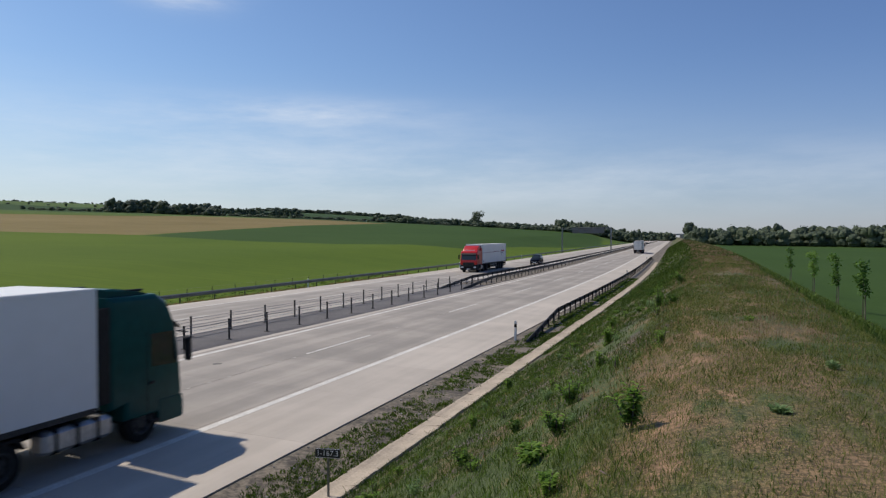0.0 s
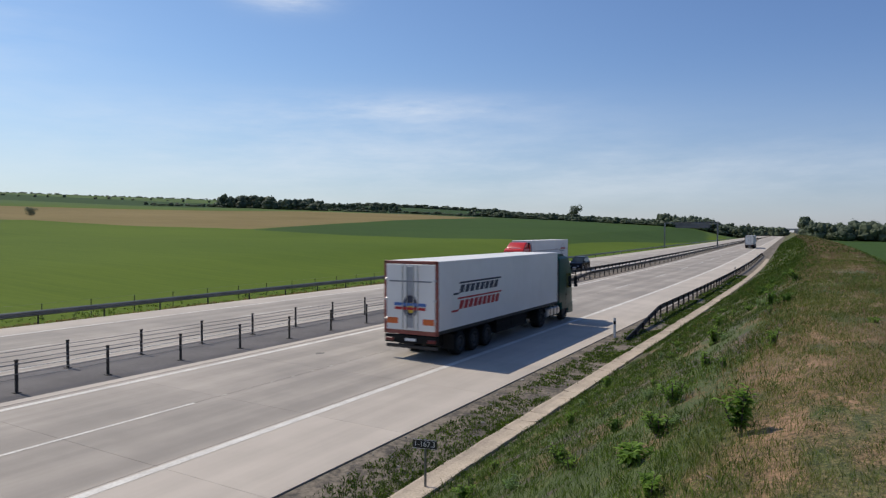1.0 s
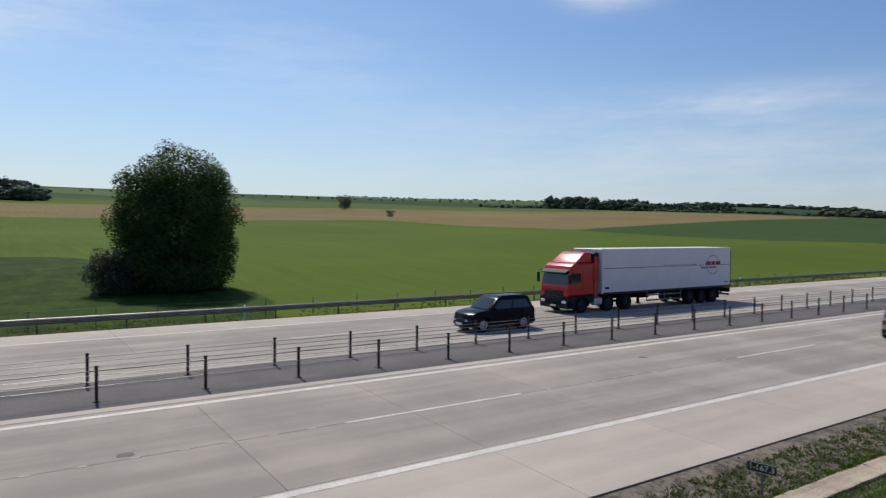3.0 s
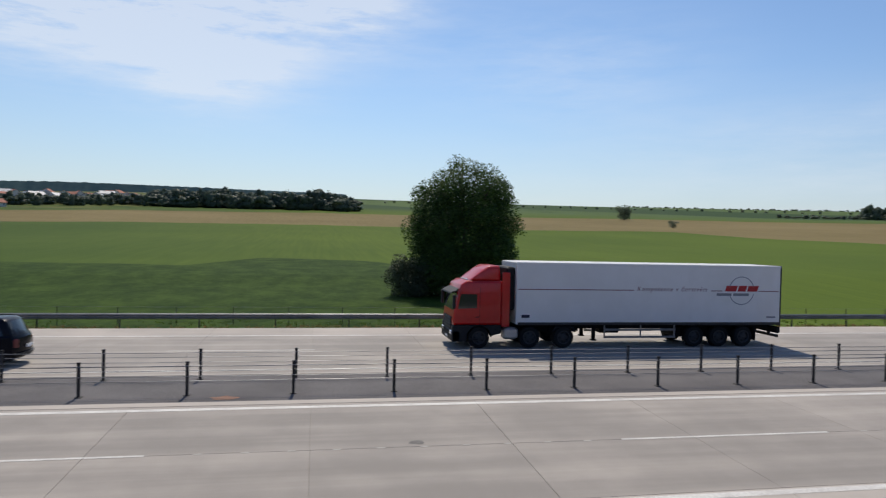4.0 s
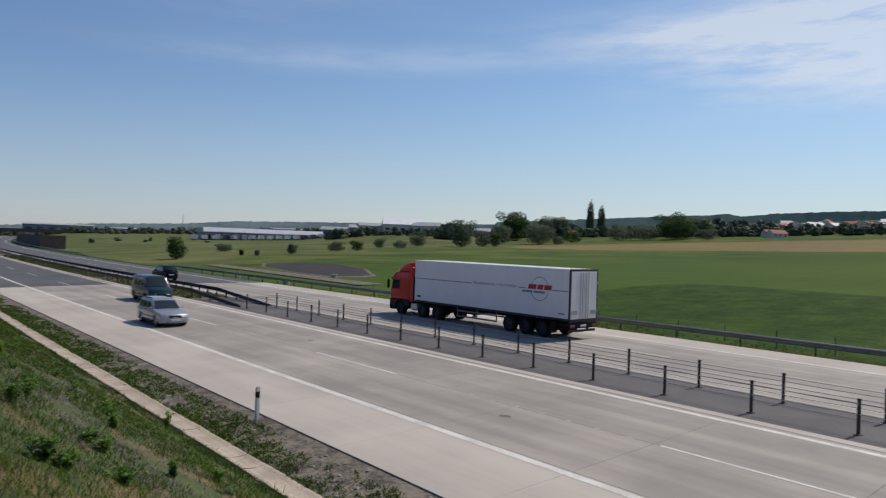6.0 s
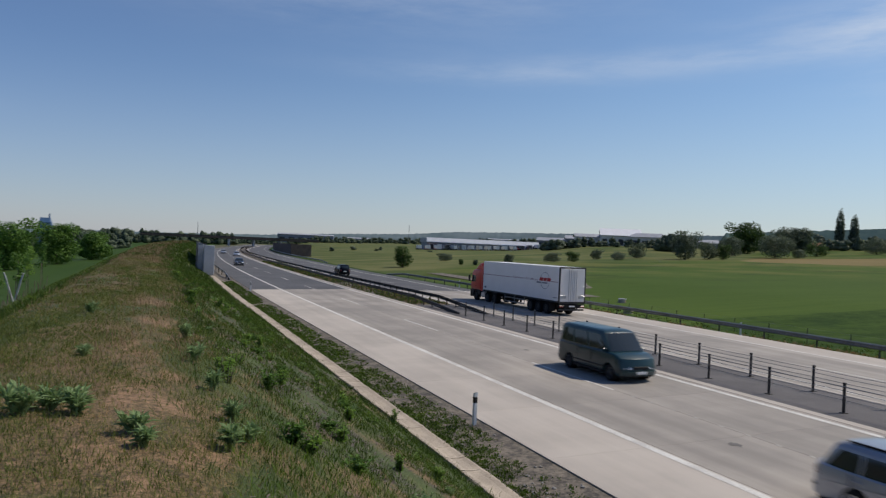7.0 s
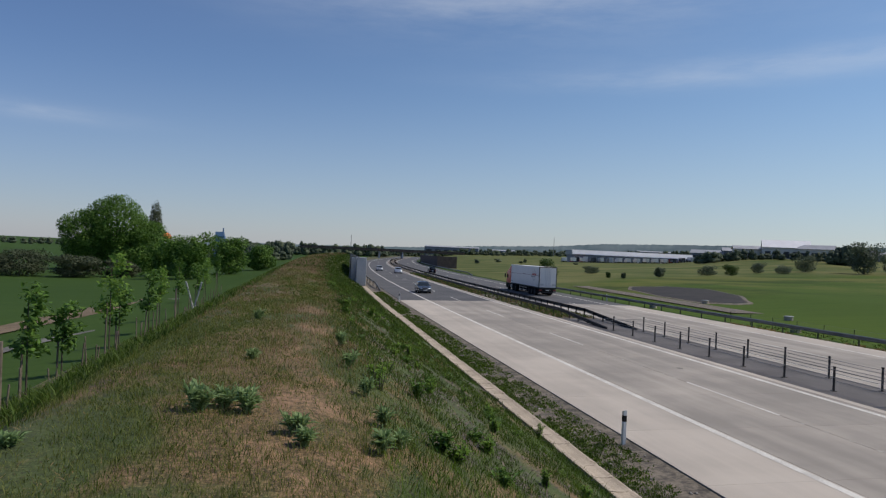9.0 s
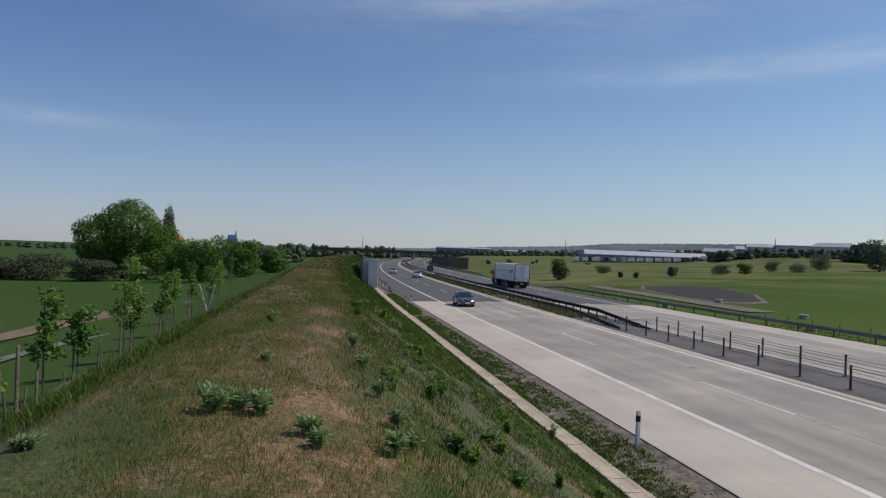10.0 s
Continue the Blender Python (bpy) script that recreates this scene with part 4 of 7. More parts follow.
    part("front_plate", Shape().box(-0.26, 0.26, f + 0.05, f + 0.062, 0.37, 0.48, 0.004), WHITE_PLASTIC, ob)
    if bars is True:
        for side in (-1, 1):
            part("roof_rail", Shape().tube((side * (g1 - 0.1), y_f1 - 0.3, H + 0.02), (side * (g1 - 0.1), y_r1 + 0.25, H + 0.02), 0.02, 0.02, 6), BLACK_PLASTIC, ob)
    return ob


def truck(name, label, paint, side_skirts, style, chiller):
    """An articulated lorry; y = 0 is the trailer's rear, forward is +y, z = 0 the road."""
    ob = thing(name, label, "truck")
    # trailer
    hw, z0, z1, L = 1.27, 1.12, 3.99, 13.65
    box = part("trailer_body", Shape().box(-hw, hw, 0.0, L, z0, z1, 0.03), FLEET_WHITE, ob, "white insulated box body")
    for side in (-1, 1):
        part("lower_rail", Shape().box(side * hw - 0.012, side * hw + 0.012, 0.0, L, z0 - 0.04, z0 + 0.09, 0.008), STEEL_DARK, box)
        part("upper_rail", Shape().box(side * hw - 0.02, side * hw + 0.01, 0.0, L, z1 - 0.09, z1 - 0.01, 0.008), FLEET_WHITE, box)
        part("corner_post", Shape().box(side * hw - 0.03, side * hw + 0.012, L - 0.08, L + 0.012, z0, z1, 0.008), FLEET_WHITE, box)
        for i in range(1, 11):
            part("panel_seam", Shape().box(side * hw - 0.004, side * hw + 0.0035, i * 1.24 - 0.004, i * 1.24 + 0.004, z0 + 0.1, z1 - 0.1), FLEET_WHITE, box)
    # rear frame and doors
    frame_mat = FRAME_BROWN if style == "green" else STEEL_DARK
    part("rear_frame", Shape().box(-hw - 0.01, -hw + 0.11, -0.05, 0.02, z0 - 0.08, z1 + 0.01, 0.01).box(hw - 0.11, hw + 0.01, -0.05, 0.02, z0 - 0.08, z1 + 0.01, 0.01).box(-hw, hw, -0.05, 0.02, z1 - 0.12, z1 + 0.012, 0.01).box(-hw, hw, -0.05, 0.02, z0 - 0.1, z0 + 0.06, 0.01), frame_mat, ob)
    for side in (-1, 1):
        part("rear_door", Shape().box(min(side * 0.012, side * 1.15), max(side * 0.012, side * 1.15), -0.065, -0.01, z0 + 0.07, z1 - 0.13, 0.01), FLEET_WHITE, ob)
        for x in (0.16, 0.36):
            part("lock_bar", Shape().tube((side * x, -0.085, z0 + 0.1), (side * x, -0.085, z1 - 0.16), 0.018, 0.018, 6), GALV_LIGHT, ob)
        for z in (z0 + 0.5, z0 + 1.3, z0 + 2.1):
            part("hinge", Shape().box(side * 1.16 - 0.06, side * 1.16 + 0.06, -0.09, -0.05, z - 0.05, z + 0.05, 0.01), GALV_LIGHT, ob)
        part("tail_light", Shape().box(side * 1.0 - 0.2, side * 1.0 + 0.2, -0.1, 0.02, 0.72, 0.86, 0.02), LAMP_RED, ob)
        part("hazard_board", Shape().box(side * 0.86 - 0.27, side * 0.86 + 0.27, -0.078, -0.066, z0 + 0.32, z0 + 0.56, 0.004), ORANGE_BOARD if style == "green" else GALV_LIGHT, ob)
        part("mud_flap", Shape().box(side * 0.95 - 0.3, side * 0.95 + 0.3, 1.3, 1.33, 0.3, 0.95, 0.005), BLACK_PLASTIC, ob)
        part("chassis_beam", Shape().box(side * 0.5 - 0.07, side * 0.5 + 0.07, 0.1, L - 0.4, 0.82, 1.08, 0.01), CHASSIS, ob)
        part("landing_leg", Shape().box(side * 0.75 - 0.07, side * 0.75 + 0.07, 9.55, 9.7, 0.32, 1.05, 0.01).box(side * 0.75 - 0.14, side * 0.75 + 0.14, 9.5, 9.75, 0.28, 0.34, 0.01), CHASSIS, ob)
        guard = Shape()
        for z in (0.45, 0.8):
            guard.box(side * 1.2 - 0.015, side * 1.2 + 0.015, 5.6, 9.3, z, z + 0.1, 0.006)
        for y in (5.65, 7.4, 9.25):
            guard.box(side * 1.17 - 0.02, side * 1.17 + 0.02, y - 0.03, y + 0.03, 0.45, 1.1)
        part("side_guard", guard, CHASSIS if style == "green" else STEEL, ob)
        for y in (1.95, 3.27, 4.59):
            wheel(ob, side * 1.02, y, 0.5, 0.38, side, HUB)
        part("wheel_cover", Shape().box(side * 1.02 - 0.2, side * 1.02 + 0.2, 1.35, 5.15, 1.02, 1.07, 0.01), CHASSIS, ob)
    # on the green trailer the box is stretched to stand in for underside shade
    part("pallet_box", Shape().box(-1.15, 1.15, 5.6, 9.4, 0.42, 1.04, 0.03) if style == "green" else Shape().box(-0.5, 0.5, 8.2, 9.2, 0.6, 1.04, 0.03), CHASSIS, ob)
    for y in (1.95, 3.27, 4.59, 11.3, 14.95):
        part("axle", Shape().tube((-0.95, y, 0.5), (0.95, y, 0.5), 0.09, 0.09, 8), CHASSIS, ob)
    part("under_floor", Shape().box(-1.2, 1.2, 0.15, L - 0.1, z0 - 0.06, z0 - 0.005), CHASSIS, ob)
    # added dark block between the trailer wheels, stops light showing through underneath
    part("spare_carrier", Shape().box(-0.75, 0.75, 1.2, 5.3, 0.42, 0.95, 0.05), CHASSIS, ob)
    part("underrun_bar", Shape().box(-1.2, 1.2, -0.02, 0.1, 0.45, 0.58, 0.015).box(-0.6, -0.5, 0.0, 0.12, 0.5, 1.05).box(0.5, 0.6, 0.0, 0.12, 0.5, 1.05), STEEL_DARK, ob)
    part("tail_beam", Shape().box(-1.24, 1.24, -0.06, 0.14, 0.66, 0.98, 0.02), CHASSIS, ob)
    part("rear_plate", Shape().box(-0.26, 0.26, -0.075, -0.06, 0.76, 0.87, 0.004), WHITE_PLASTIC, ob)
    # tractor
    nose = 16.6 if style == "red" else 16.45
    s = nose - 16.35
    top = 3.65 if style == "red" else 3.72
    if style == "red":
        prof = [(14.3, 1.08), (nose - 0.02, 1.08), (nose, 1.3), (nose - 0.04, 1.75), (nose - 0.2, 2.55), (nose - 0.34, 2.92), (nose - 0.62, 3.1), (14.3, 3.1)]
    else:
        prof = [(14.05, 0.98), (14.42 + s, 1.08), (14.42 + s, 0.62), (15.48 + s, 0.62), (15.5 + s, 0.34), (nose - 0.1, 0.32), (nose, 0.5), (nose, 1.2), (nose - 0.05, 1.8), (nose - 0.2, 2.85), (nose - 0.5, 3.5), (nose - 0.85, top), (14.05, top)]
    cab = part("cab", Shape().slab(prof, 1.24, 0.09), paint, ob, "", True, 0.03)
    if style == "red":
        dome = [(14.35, 3.06), (nose - 0.72, 3.06), (nose - 0.86, 3.2), (nose - 1.4, 3.62), (nose - 1.66, 3.78), (14.4, 3.8)]
        part("roof_deflector", Shape().slab(dome, 1.1, 0.12), paint, cab, "", True, 0.04)
        c = nose - 1.22
        hollow = [(c + 0.6 * math.cos(a), 0.48 + 0.6 * math.sin(a)) for a in [math.pi * (0.98 - 0.96 * i / 9) for i in range(10)]]
        low = [(14.35, 1.075), (14.35, 0.7), (c - 0.62, 0.6)] + hollow + [(c + 0.62, 0.32), (nose - 0.06, 0.32), (nose + 0.03, 0.5), (nose + 0.03, 1.0), (nose - 0.02, 1.076)]
        for side in (-1, 1):
            part("lower_fairing", Shape().slab(low, 0.17, 0.02, side * 1.08), BLACK_PLASTIC, cab, "black lower cab fairing")
            wheel(ob, side * 1.0, 12.95, 0.5, 0.36, side, HUB)
        part("sun_visor", Shape().slab([(nose - 0.2, 2.6), (nose + 0.12, 2.5), (nose + 0.1, 2.56), (nose - 0.26, 2.74)], 1.1, 0.02), BLACK_PLASTIC, cab, "dark tinted sun visor")
        part("roof_lamp_bar", Shape().box(-0.7, 0.7, nose - 0.78, nose - 0.7, 3.1, 3.17, 0.02), LAMP_CLEAR, cab)
        part("lower_grille", Shape().box(-0.7, 0.7, nose + 0.05, nose + 0.075, 0.56, 0.78, 0.02), CHASSIS, cab)
        for side in (-1, 1):
            part("rear_side_fairing", Shape().box(side * 1.2 - 0.03, side * 1.2 + 0.03, 13.95, 14.32, 1.0, 3.5, 0.03), paint, cab)
            part("air_filter_stack", Shape().box(side * 0.8 - 0.18, side * 0.8 + 0.18, 14.05, 14.3, 1.05, 2.9, 0.05), CHASSIS, cab)
        part("step_panel", Shape().box(-0.95, 0.95, 14.4, nose - 0.06, 0.62, 1.07, 0.03), CHASSIS, cab)
    else:
        for a in (-1.0, 1.0):
            part("roof_rail", Shape().tube((a, 14.2, top + 0.14), (a, 15.3, top + 0.12), 0.03, 0.03, 6), BLACK_PLASTIC, cab)
        part("roof_deflector", Shape().slab([(14.1, top - 0.05), (15.5, top - 0.05), (15.2, top + 0.1), (14.4, top + 0.2), (14.1, top + 0.2)], 1.05, 0.05), paint, cab)
        for a in (-1.22, 1.16):
            part("side_deflector", Shape().box(a, a + 0.06, 13.75, 14.1, 1.2, 3.5, 0.02), BLACK_PLASTIC, cab)
        part("sun_visor", Shape().slab([(nose - 0.16, 2.85), (nose + 0.1, 2.72), (nose + 0.08, 2.78), (nose - 0.2, 2.98)], 1.1, 0.02), BLACK_PLASTIC, cab)
    if style == "red":
        part("windscreen", Shape().quad((-1.13, nose - 0.032, 1.76), (1.13, nose - 0.032, 1.76), (1.1, nose - 0.185, 2.54), (-1.1, nose - 0.185, 2.54)), GLASS, cab)
    else:
        part("windscreen", Shape().quad((-1.13, nose - 0.035, 1.78), (1.13, nose - 0.035, 1.78), (1.1, nose - 0.19, 2.74), (-1.1, nose - 0.19, 2.74)), GLASS, cab)
    part("grille", Shape().box(-0.85, 0.85, nose - 0.05, nose + 0.03, 0.8, 1.42 if style == "red" else 1.62, 0.03), BLACK_PLASTIC, cab)
    for i in range(4):
        part("grille_bar", Shape().box(-0.8, 0.8, nose + 0.02, nose + 0.045, 0.92 + i * 0.13, 0.97 + i * 0.13, 0.008), GALV_LIGHT if style == "green" else HUB, cab)
    part("bumper", Shape().box(-1.25, 1.25, nose - 0.35, nose + 0.06, 0.32, 0.85, 0.06), BLACK_PLASTIC if style == "red" else paint, cab)
    part("front_plate", Shape().box(-0.26, 0.26, nose + 0.06, nose + 0.072, 0.42, 0.53, 0.004), WHITE_PLASTIC, cab)
    for side in (-1, 1):
        hi = 2.5 if style == "red" else 2.7
        part("side_window", Shape().quad((side * 1.246, nose - 0.2, 1.82), (side * 1.246, nose - 1.1, 1.86), (side * 1.246, nose - 1.1, hi), (side * 1.246, nose - 0.34, hi)), GLASS, cab)
        part("door_seam", Shape().box(side * 1.24 - 0.004, side * 1.24 + 0.006, nose - 1.24, nose - 1.225, 0.75, 2.8), BLACK_PLASTIC, cab)
        part("door_handle", Shape().box(side * 1.24 - 0.005, side * 1.24 + 0.035, nose - 1.2, nose - 1.03, 1.42, 1.48, 0.01), BLACK_PLASTIC, cab)
        part("headlight", Shape().box(side * 0.95 - 0.22, side * 0.95 + 0.22, nose - 0.05, nose + 0.075, 0.62, 0.82, 0.04), LAMP_CLEAR, cab)
        part("mirror", Shape().box(side * 1.43 - 0.1, side * 1.43 + 0.1, nose - 0.06, nose + 0.08, 1.85, 2.5, 0.04), BLACK_PLASTIC, cab)
        part("mirror_arm", Shape().tube((side * 1.2, nose - 0.12, 2.66), (side * 1.42, nose + 0.0, 2.62), 0.02, 0.02, 6), BLACK_PLASTIC, cab)
        part("step", Shape().box(side * 1.22 - 0.06, side * 1.22 + 0.03, nose - 1.15, nose - 0.75, 0.4, 0.48, 0.01), BLACK_PLASTIC, cab)
        if style == "green":
            part("lower_flank", Shape().box(side * 1.235 - 0.02, side * 1.235 + 0.02, nose - 0.85, nose - 0.02, 0.34, 0.95, 0.015), paint, cab)
        wheel(ob, side * 1.04, 14.95 + s if style == "green" else nose - 1.22, 0.5, 0.34, side, HUB)
        wheel(ob, side * 0.98, 11.3, 0.5, 0.52, side, HUB)
        part("mudguard", Shape().slab([(10.7, 0.75), (10.85, 1.02), (11.75, 1.02), (11.9, 0.75), (11.8, 0.75), (11.68, 0.96), (10.92, 0.96), (10.8, 0.75)], 0.28, 0.02, side * 0.98), CHASSIS, ob)
        part("frame_beam", Shape().box(side * 0.42 - 0.06, side * 0.42 + 0.06, 10.3, 15.6, 0.68, 0.92, 0.01), CHASSIS, ob)
        tank_mat = GALV_LIGHT
        part("fuel_tank", Shape().box(side * 0.98 - 0.24, side * 0.98 + 0.27, 12.3 if style == "green" else 13.5, 14.1 + s * 0.5, 0.42, 0.95, 0.09), tank_mat, ob, "bare aluminium fuel tank")
        if style == "green":
            for i in range(3):
                part("tank_strap", Shape().box(side * 0.98 - 0.25, side * 0.98 + 0.285, 12.55 + i * 0.55, 12.63 + i * 0.55, 0.41, 0.96, 0.08), CHASSIS, ob)
    for a in (-0.2, 0.1):
        part("air_hose", Shape().tube((a, 13.65, 1.4), (a + 0.05, 14.05, 1.85), 0.03, 0.03, 6), LAMP_RED, ob)
    part("fifth_wheel", Shape().box(-0.5, 0.5, 11.0, 12.1, 0.95, 1.1, 0.02), CHASSIS, ob)
    if chiller:
        part("chiller", Shape().box(-1.0, 1.0, L, L + 0.42, 1.75, 3.75, 0.06), BLACK_PLASTIC, ob, "black refrigeration unit on the headboard")
    return ob


def decal(parent, pts, x, mat, name):
    """A thin flat shape of (y, z) points on a trailer's side."""
    s = 1 if x > 0 else -1
    part(name, Shape().loft([[(x, y, z) for y, z in pts], [(x + s * 0.003, y, z) for y, z in pts]]), mat, parent)


def slant_bars(parent, x, y0, y1, z0, z1, mat, count, lean=0.16, name="wordmark_bar"):
    """An unlettered brand word: one slanted block for each stroke group, in its size and colour."""
    step = (y1 - y0) / count
    for i in range(count):
        y = y0 + step * i
        decal(parent, [(y, z0), (y + step * 0.76, z0), (y + step * 0.76 + lean, z1), (y + lean, z1)], x, mat, name)


green_truck = truck("articulated_truck", "green cab articulated truck with a white box trailer", GREEN_PAINT, True, "green", False)
red_truck = truck("articulated_truck", "red cab articulated truck with a white refrigerated trailer", RED_PAINT, False, "red", True)
# brand panels on the green truck's trailer, seen on its right side
X = 1.2745
slant_bars(green_truck, X, 1.75, 5.6, 2.62, 2.95, INK_DARK, 8)
slant_bars(green_truck, X, 1.7, 5.7, 1.94, 2.3, INK_RED, 9)
decal(green_truck, [(1.75, 3.0), (5.9, 3.0), (5.95, 3.08), (1.8, 3.08)], X, INK_DARK, "wordmark_line")
decal(green_truck, [(1.2, 2.56), (1.72, 2.56), (1.77, 2.64), (1.25, 2.64)], X, INK_DARK, "wordmark_line")
decal(green_truck, [(1.6, 2.36), (5.95, 2.36), (6.0, 2.43), (1.65, 2.43)], X, INK_RED, "wordmark_line")
decal(green_truck, [(1.05, 1.86), (1.65, 1.86), (1.7, 1.94), (1.1, 1.94)], X, INK_RED, "wordmark_line")
part("door_gap", Shape().box(-0.15, 0.15, -0.0685, -0.0655, 1.3, 3.75), ROOF_GREY, green_truck, "grey strip between the rear doors")
for x, z, r, m in ((0.0, 2.16, 0.36, INK_GREY), (0.0, 2.2, 0.3, INK_DARK), (0.04, 2.1, 0.16, INK_YELLOW)):
    part("emblem", Shape().loft([[(x + r * math.cos(a * math.pi / 10), y, z + r * 1.35 * math.sin(a * math.pi / 10)) for a in range(20)] for y in (-0.072 - 0.002 / r, -0.069 - 0.002 / r)]), m, green_truck)
part("emblem_bar", Shape().box(-0.75, 0.75, -0.092, -0.088, 2.18, 2.3), INK_BLUE, green_truck)
part("emblem_bar", Shape().box(-0.72, 0.72, -0.0935, -0.0925, 2.02, 2.13), INK_RED, green_truck)
part("wordmark_line", Shape().box(-1.0, 1.0, -0.079, -0.0665, 3.14, 3.2), INK_GREY, green_truck)
# slogan and emblem on the red truck's trailer, on its left side
X = -1.2745
INK_MAROON = material("maroon_lettering", lambda k, w: (0.2, 0.045, 0.045), 0.5)
lettering("Kompetence v čerstvém", 0.30, INK_MAROON, red_truck, Matrix(((0, 0, -1, X), (-1, 0, 0, 5.85), (0, 1, 0, 2.80), (0, 0, 0, 1))), "slogan", 0.2, 1.22)
for y0, y1 in ((7.85, 13.6), (3.2, 3.8), (0.1, 1.22)):
    decal(red_truck, [(y0, 2.72), (y1, 2.72), (y1, 2.76), (y0, 2.76)], X, INK_MAROON, "stripe")
for y0, y1 in ((1.3, 1.86), (1.93, 2.38), (2.45, 3.06)):
    decal(red_truck, [(y1, 2.72), (y1 - 0.09, 3.0), (y0 - 0.09, 3.0), (y0, 2.72)], X, INK_RED, "emblem")
for i in range(28):
    a0, a1 = 2 * math.pi * i / 28, 2 * math.pi * (i + 1) / 28
    if abs(math.sin((a0 + a1) / 2)) > 0.22:
        decal(red_truck, [(2.15 + r * math.cos(a), 2.76 + r * math.sin(a)) for r, a in ((0.66, a0), (0.7, a0), (0.7, a1), (0.66, a1))], X, INK_GREY, "emblem_ring")
for y0, y1 in ((1.75, 2.6), (2.7, 3.5)):
    decal(red_truck, [(y0, 2.5), (y1, 2.5), (y1, 2.63), (y0, 2.63)], X, INK_GREY, "wordmark_bar")
decal(red_truck, [(0.25, 1.42), (0.75, 1.42), (0.75, 1.5), (0.25, 1.5)], X, INK_GREY, "small_print_bar")
decal(red_truck, [(13.0, 1.42), (13.4, 1.42), (13.4, 1.56), (13.0, 1.56)], X, INK_DARK, "small_print_bar")

sedan = car("liftback_car", "silver blue liftback car with a sloping rear window", SILVER_PAINT, 4.5, 1.74, 1.45, 0.95, 0.82, 1.2, 2.0, 3.1, 4.2, 0.99)
mpv = car("van_car", "boxy silver small van with dark windows", GREY_PAINT, 4.12, 1.74, 1.8, 1.08, 0.98, 0.95, 1.55, 3.95, 4.1, 1.05, 2.69, 0.22, 0.31, HUB, "bumpers")
suv = car("suv_car", "black off-road car with roof rails", DARK_PAINT, 4.45, 1.84, 1.74, 1.12, 1.04, 1.15, 1.9, 3.95, 4.38, 1.12, 2.62, 0.28, 0.37, ALLOY, True)
estate = car("estate_car", "silver estate car with roof rails", GREY_PAINT, 4.6, 1.78, 1.5, 0.95, 0.84, 1.3, 2.05, 4.05, 4.5, 0.98, 2.65, 0.2, 0.32, ALLOY, True, "car", 3)
minibus = car("minibus_van", "dark teal passenger van", TEAL_PAINT, 4.95, 1.95, 1.96, 1.15, 1.08, 0.85, 1.55, 4.75, 4.92, 1.15, 3.0, 0.24, 0.34, HUB, False, "van", 3)
slate = car("saloon_car", "dark grey saloon car", SLATE_PAINT, 4.5, 1.78, 1.45, 0.95, 0.82, 1.25, 2.0, 3.2, 4.0, 0.98)
pale = car("saloon_car", "pale silver saloon car", SILVER_PAINT, 4.5, 1.78, 1.45, 0.95, 0.82, 1.25, 2.0, 3.2, 4.0, 0.98)
pale_far = car("saloon_car", "light silver saloon car far down the road", GREY_PAINT, 4.5, 1.78, 1.45, 0.95, 0.82, 1.25, 2.0, 3.2, 4.0, 0.98)
far_truck = copy_thing(red_truck, pose(-15, 230, 0))
tagged(far_truck, "grey articulated truck far along the motorway", "truck")
dark_far = copy_thing(slate, pose(-18, 260, 0))


# ---- trees and plants ----
def leaf_cloud(shape, lobes, count, size, rnd, hollow=0.55):
    """Many small bent leaves through a set of ellipsoid lobes (centre, radii), thicker towards the outside."""
    total = sum(r[0] * r[1] * r[2] for _, r in lobes)
    verts, faces = [], []
    for c, r in lobes:
        for _ in range(int(count * r[0] * r[1] * r[2] / total) + 1):
            d = Vector((rnd.gauss(0, 1), rnd.gauss(0, 1), rnd.gauss(0, 1))).normalized()
            k = hollow + (1.03 - hollow) * rnd.random() ** 0.6
            k *= 1 + 0.16 * noise.noise((d.x * 2.3 + c[0], d.y * 2.3 + c[1], d.z * 2.3 + c[2]))
            p = Vector((c[0] + d.x * r[0] * k, c[1] + d.y * r[1] * k, c[2] + d.z * r[2] * k))
            s = size * (0.6 + 0.8 * rnd.random())
            a = Vector((rnd.gauss(0, 1), rnd.gauss(0, 1), rnd.gauss(0, 1) * 0.7)).normalized()
            b = a.cross(d + Vector((0.01, 0.02, 0.3))).normalized()
            n2 = a.cross(b)
            base = len(verts)
            verts += [p - a * s, p + b * s * 0.55 + n2 * s * 0.15, p + a * s, p - b * s * 0.55 + n2 * s * 0.15]
            faces.append((base, base + 1, base + 2, base + 3))
    return shape.add(verts, faces)


def crown(h, w, seed, n=9):
    """Uneven lobes that make up one crown of height h and width w."""
    rnd = random.Random(seed)
    out = [((0, 0, h * 0.56), (w * 0.33, w * 0.33, h * 0.36)), ((0, 0, h * 0.22), (w * 0.4, w * 0.4, h * 0.22))]
    for i in range(n):
        a = 2 * math.pi * (i + rnd.random() * 0.7) / n
        k = rnd.uniform(0.2, 0.42) * w
        r = rnd.uniform(0.14, 0.25) * w
        out.append(((math.cos(a) * k, math.sin(a) * k, h * rnd.uniform(0.26, 0.8)), (r, r, r * rnd.uniform(0.7, 1.15) * h / w)))
    return out


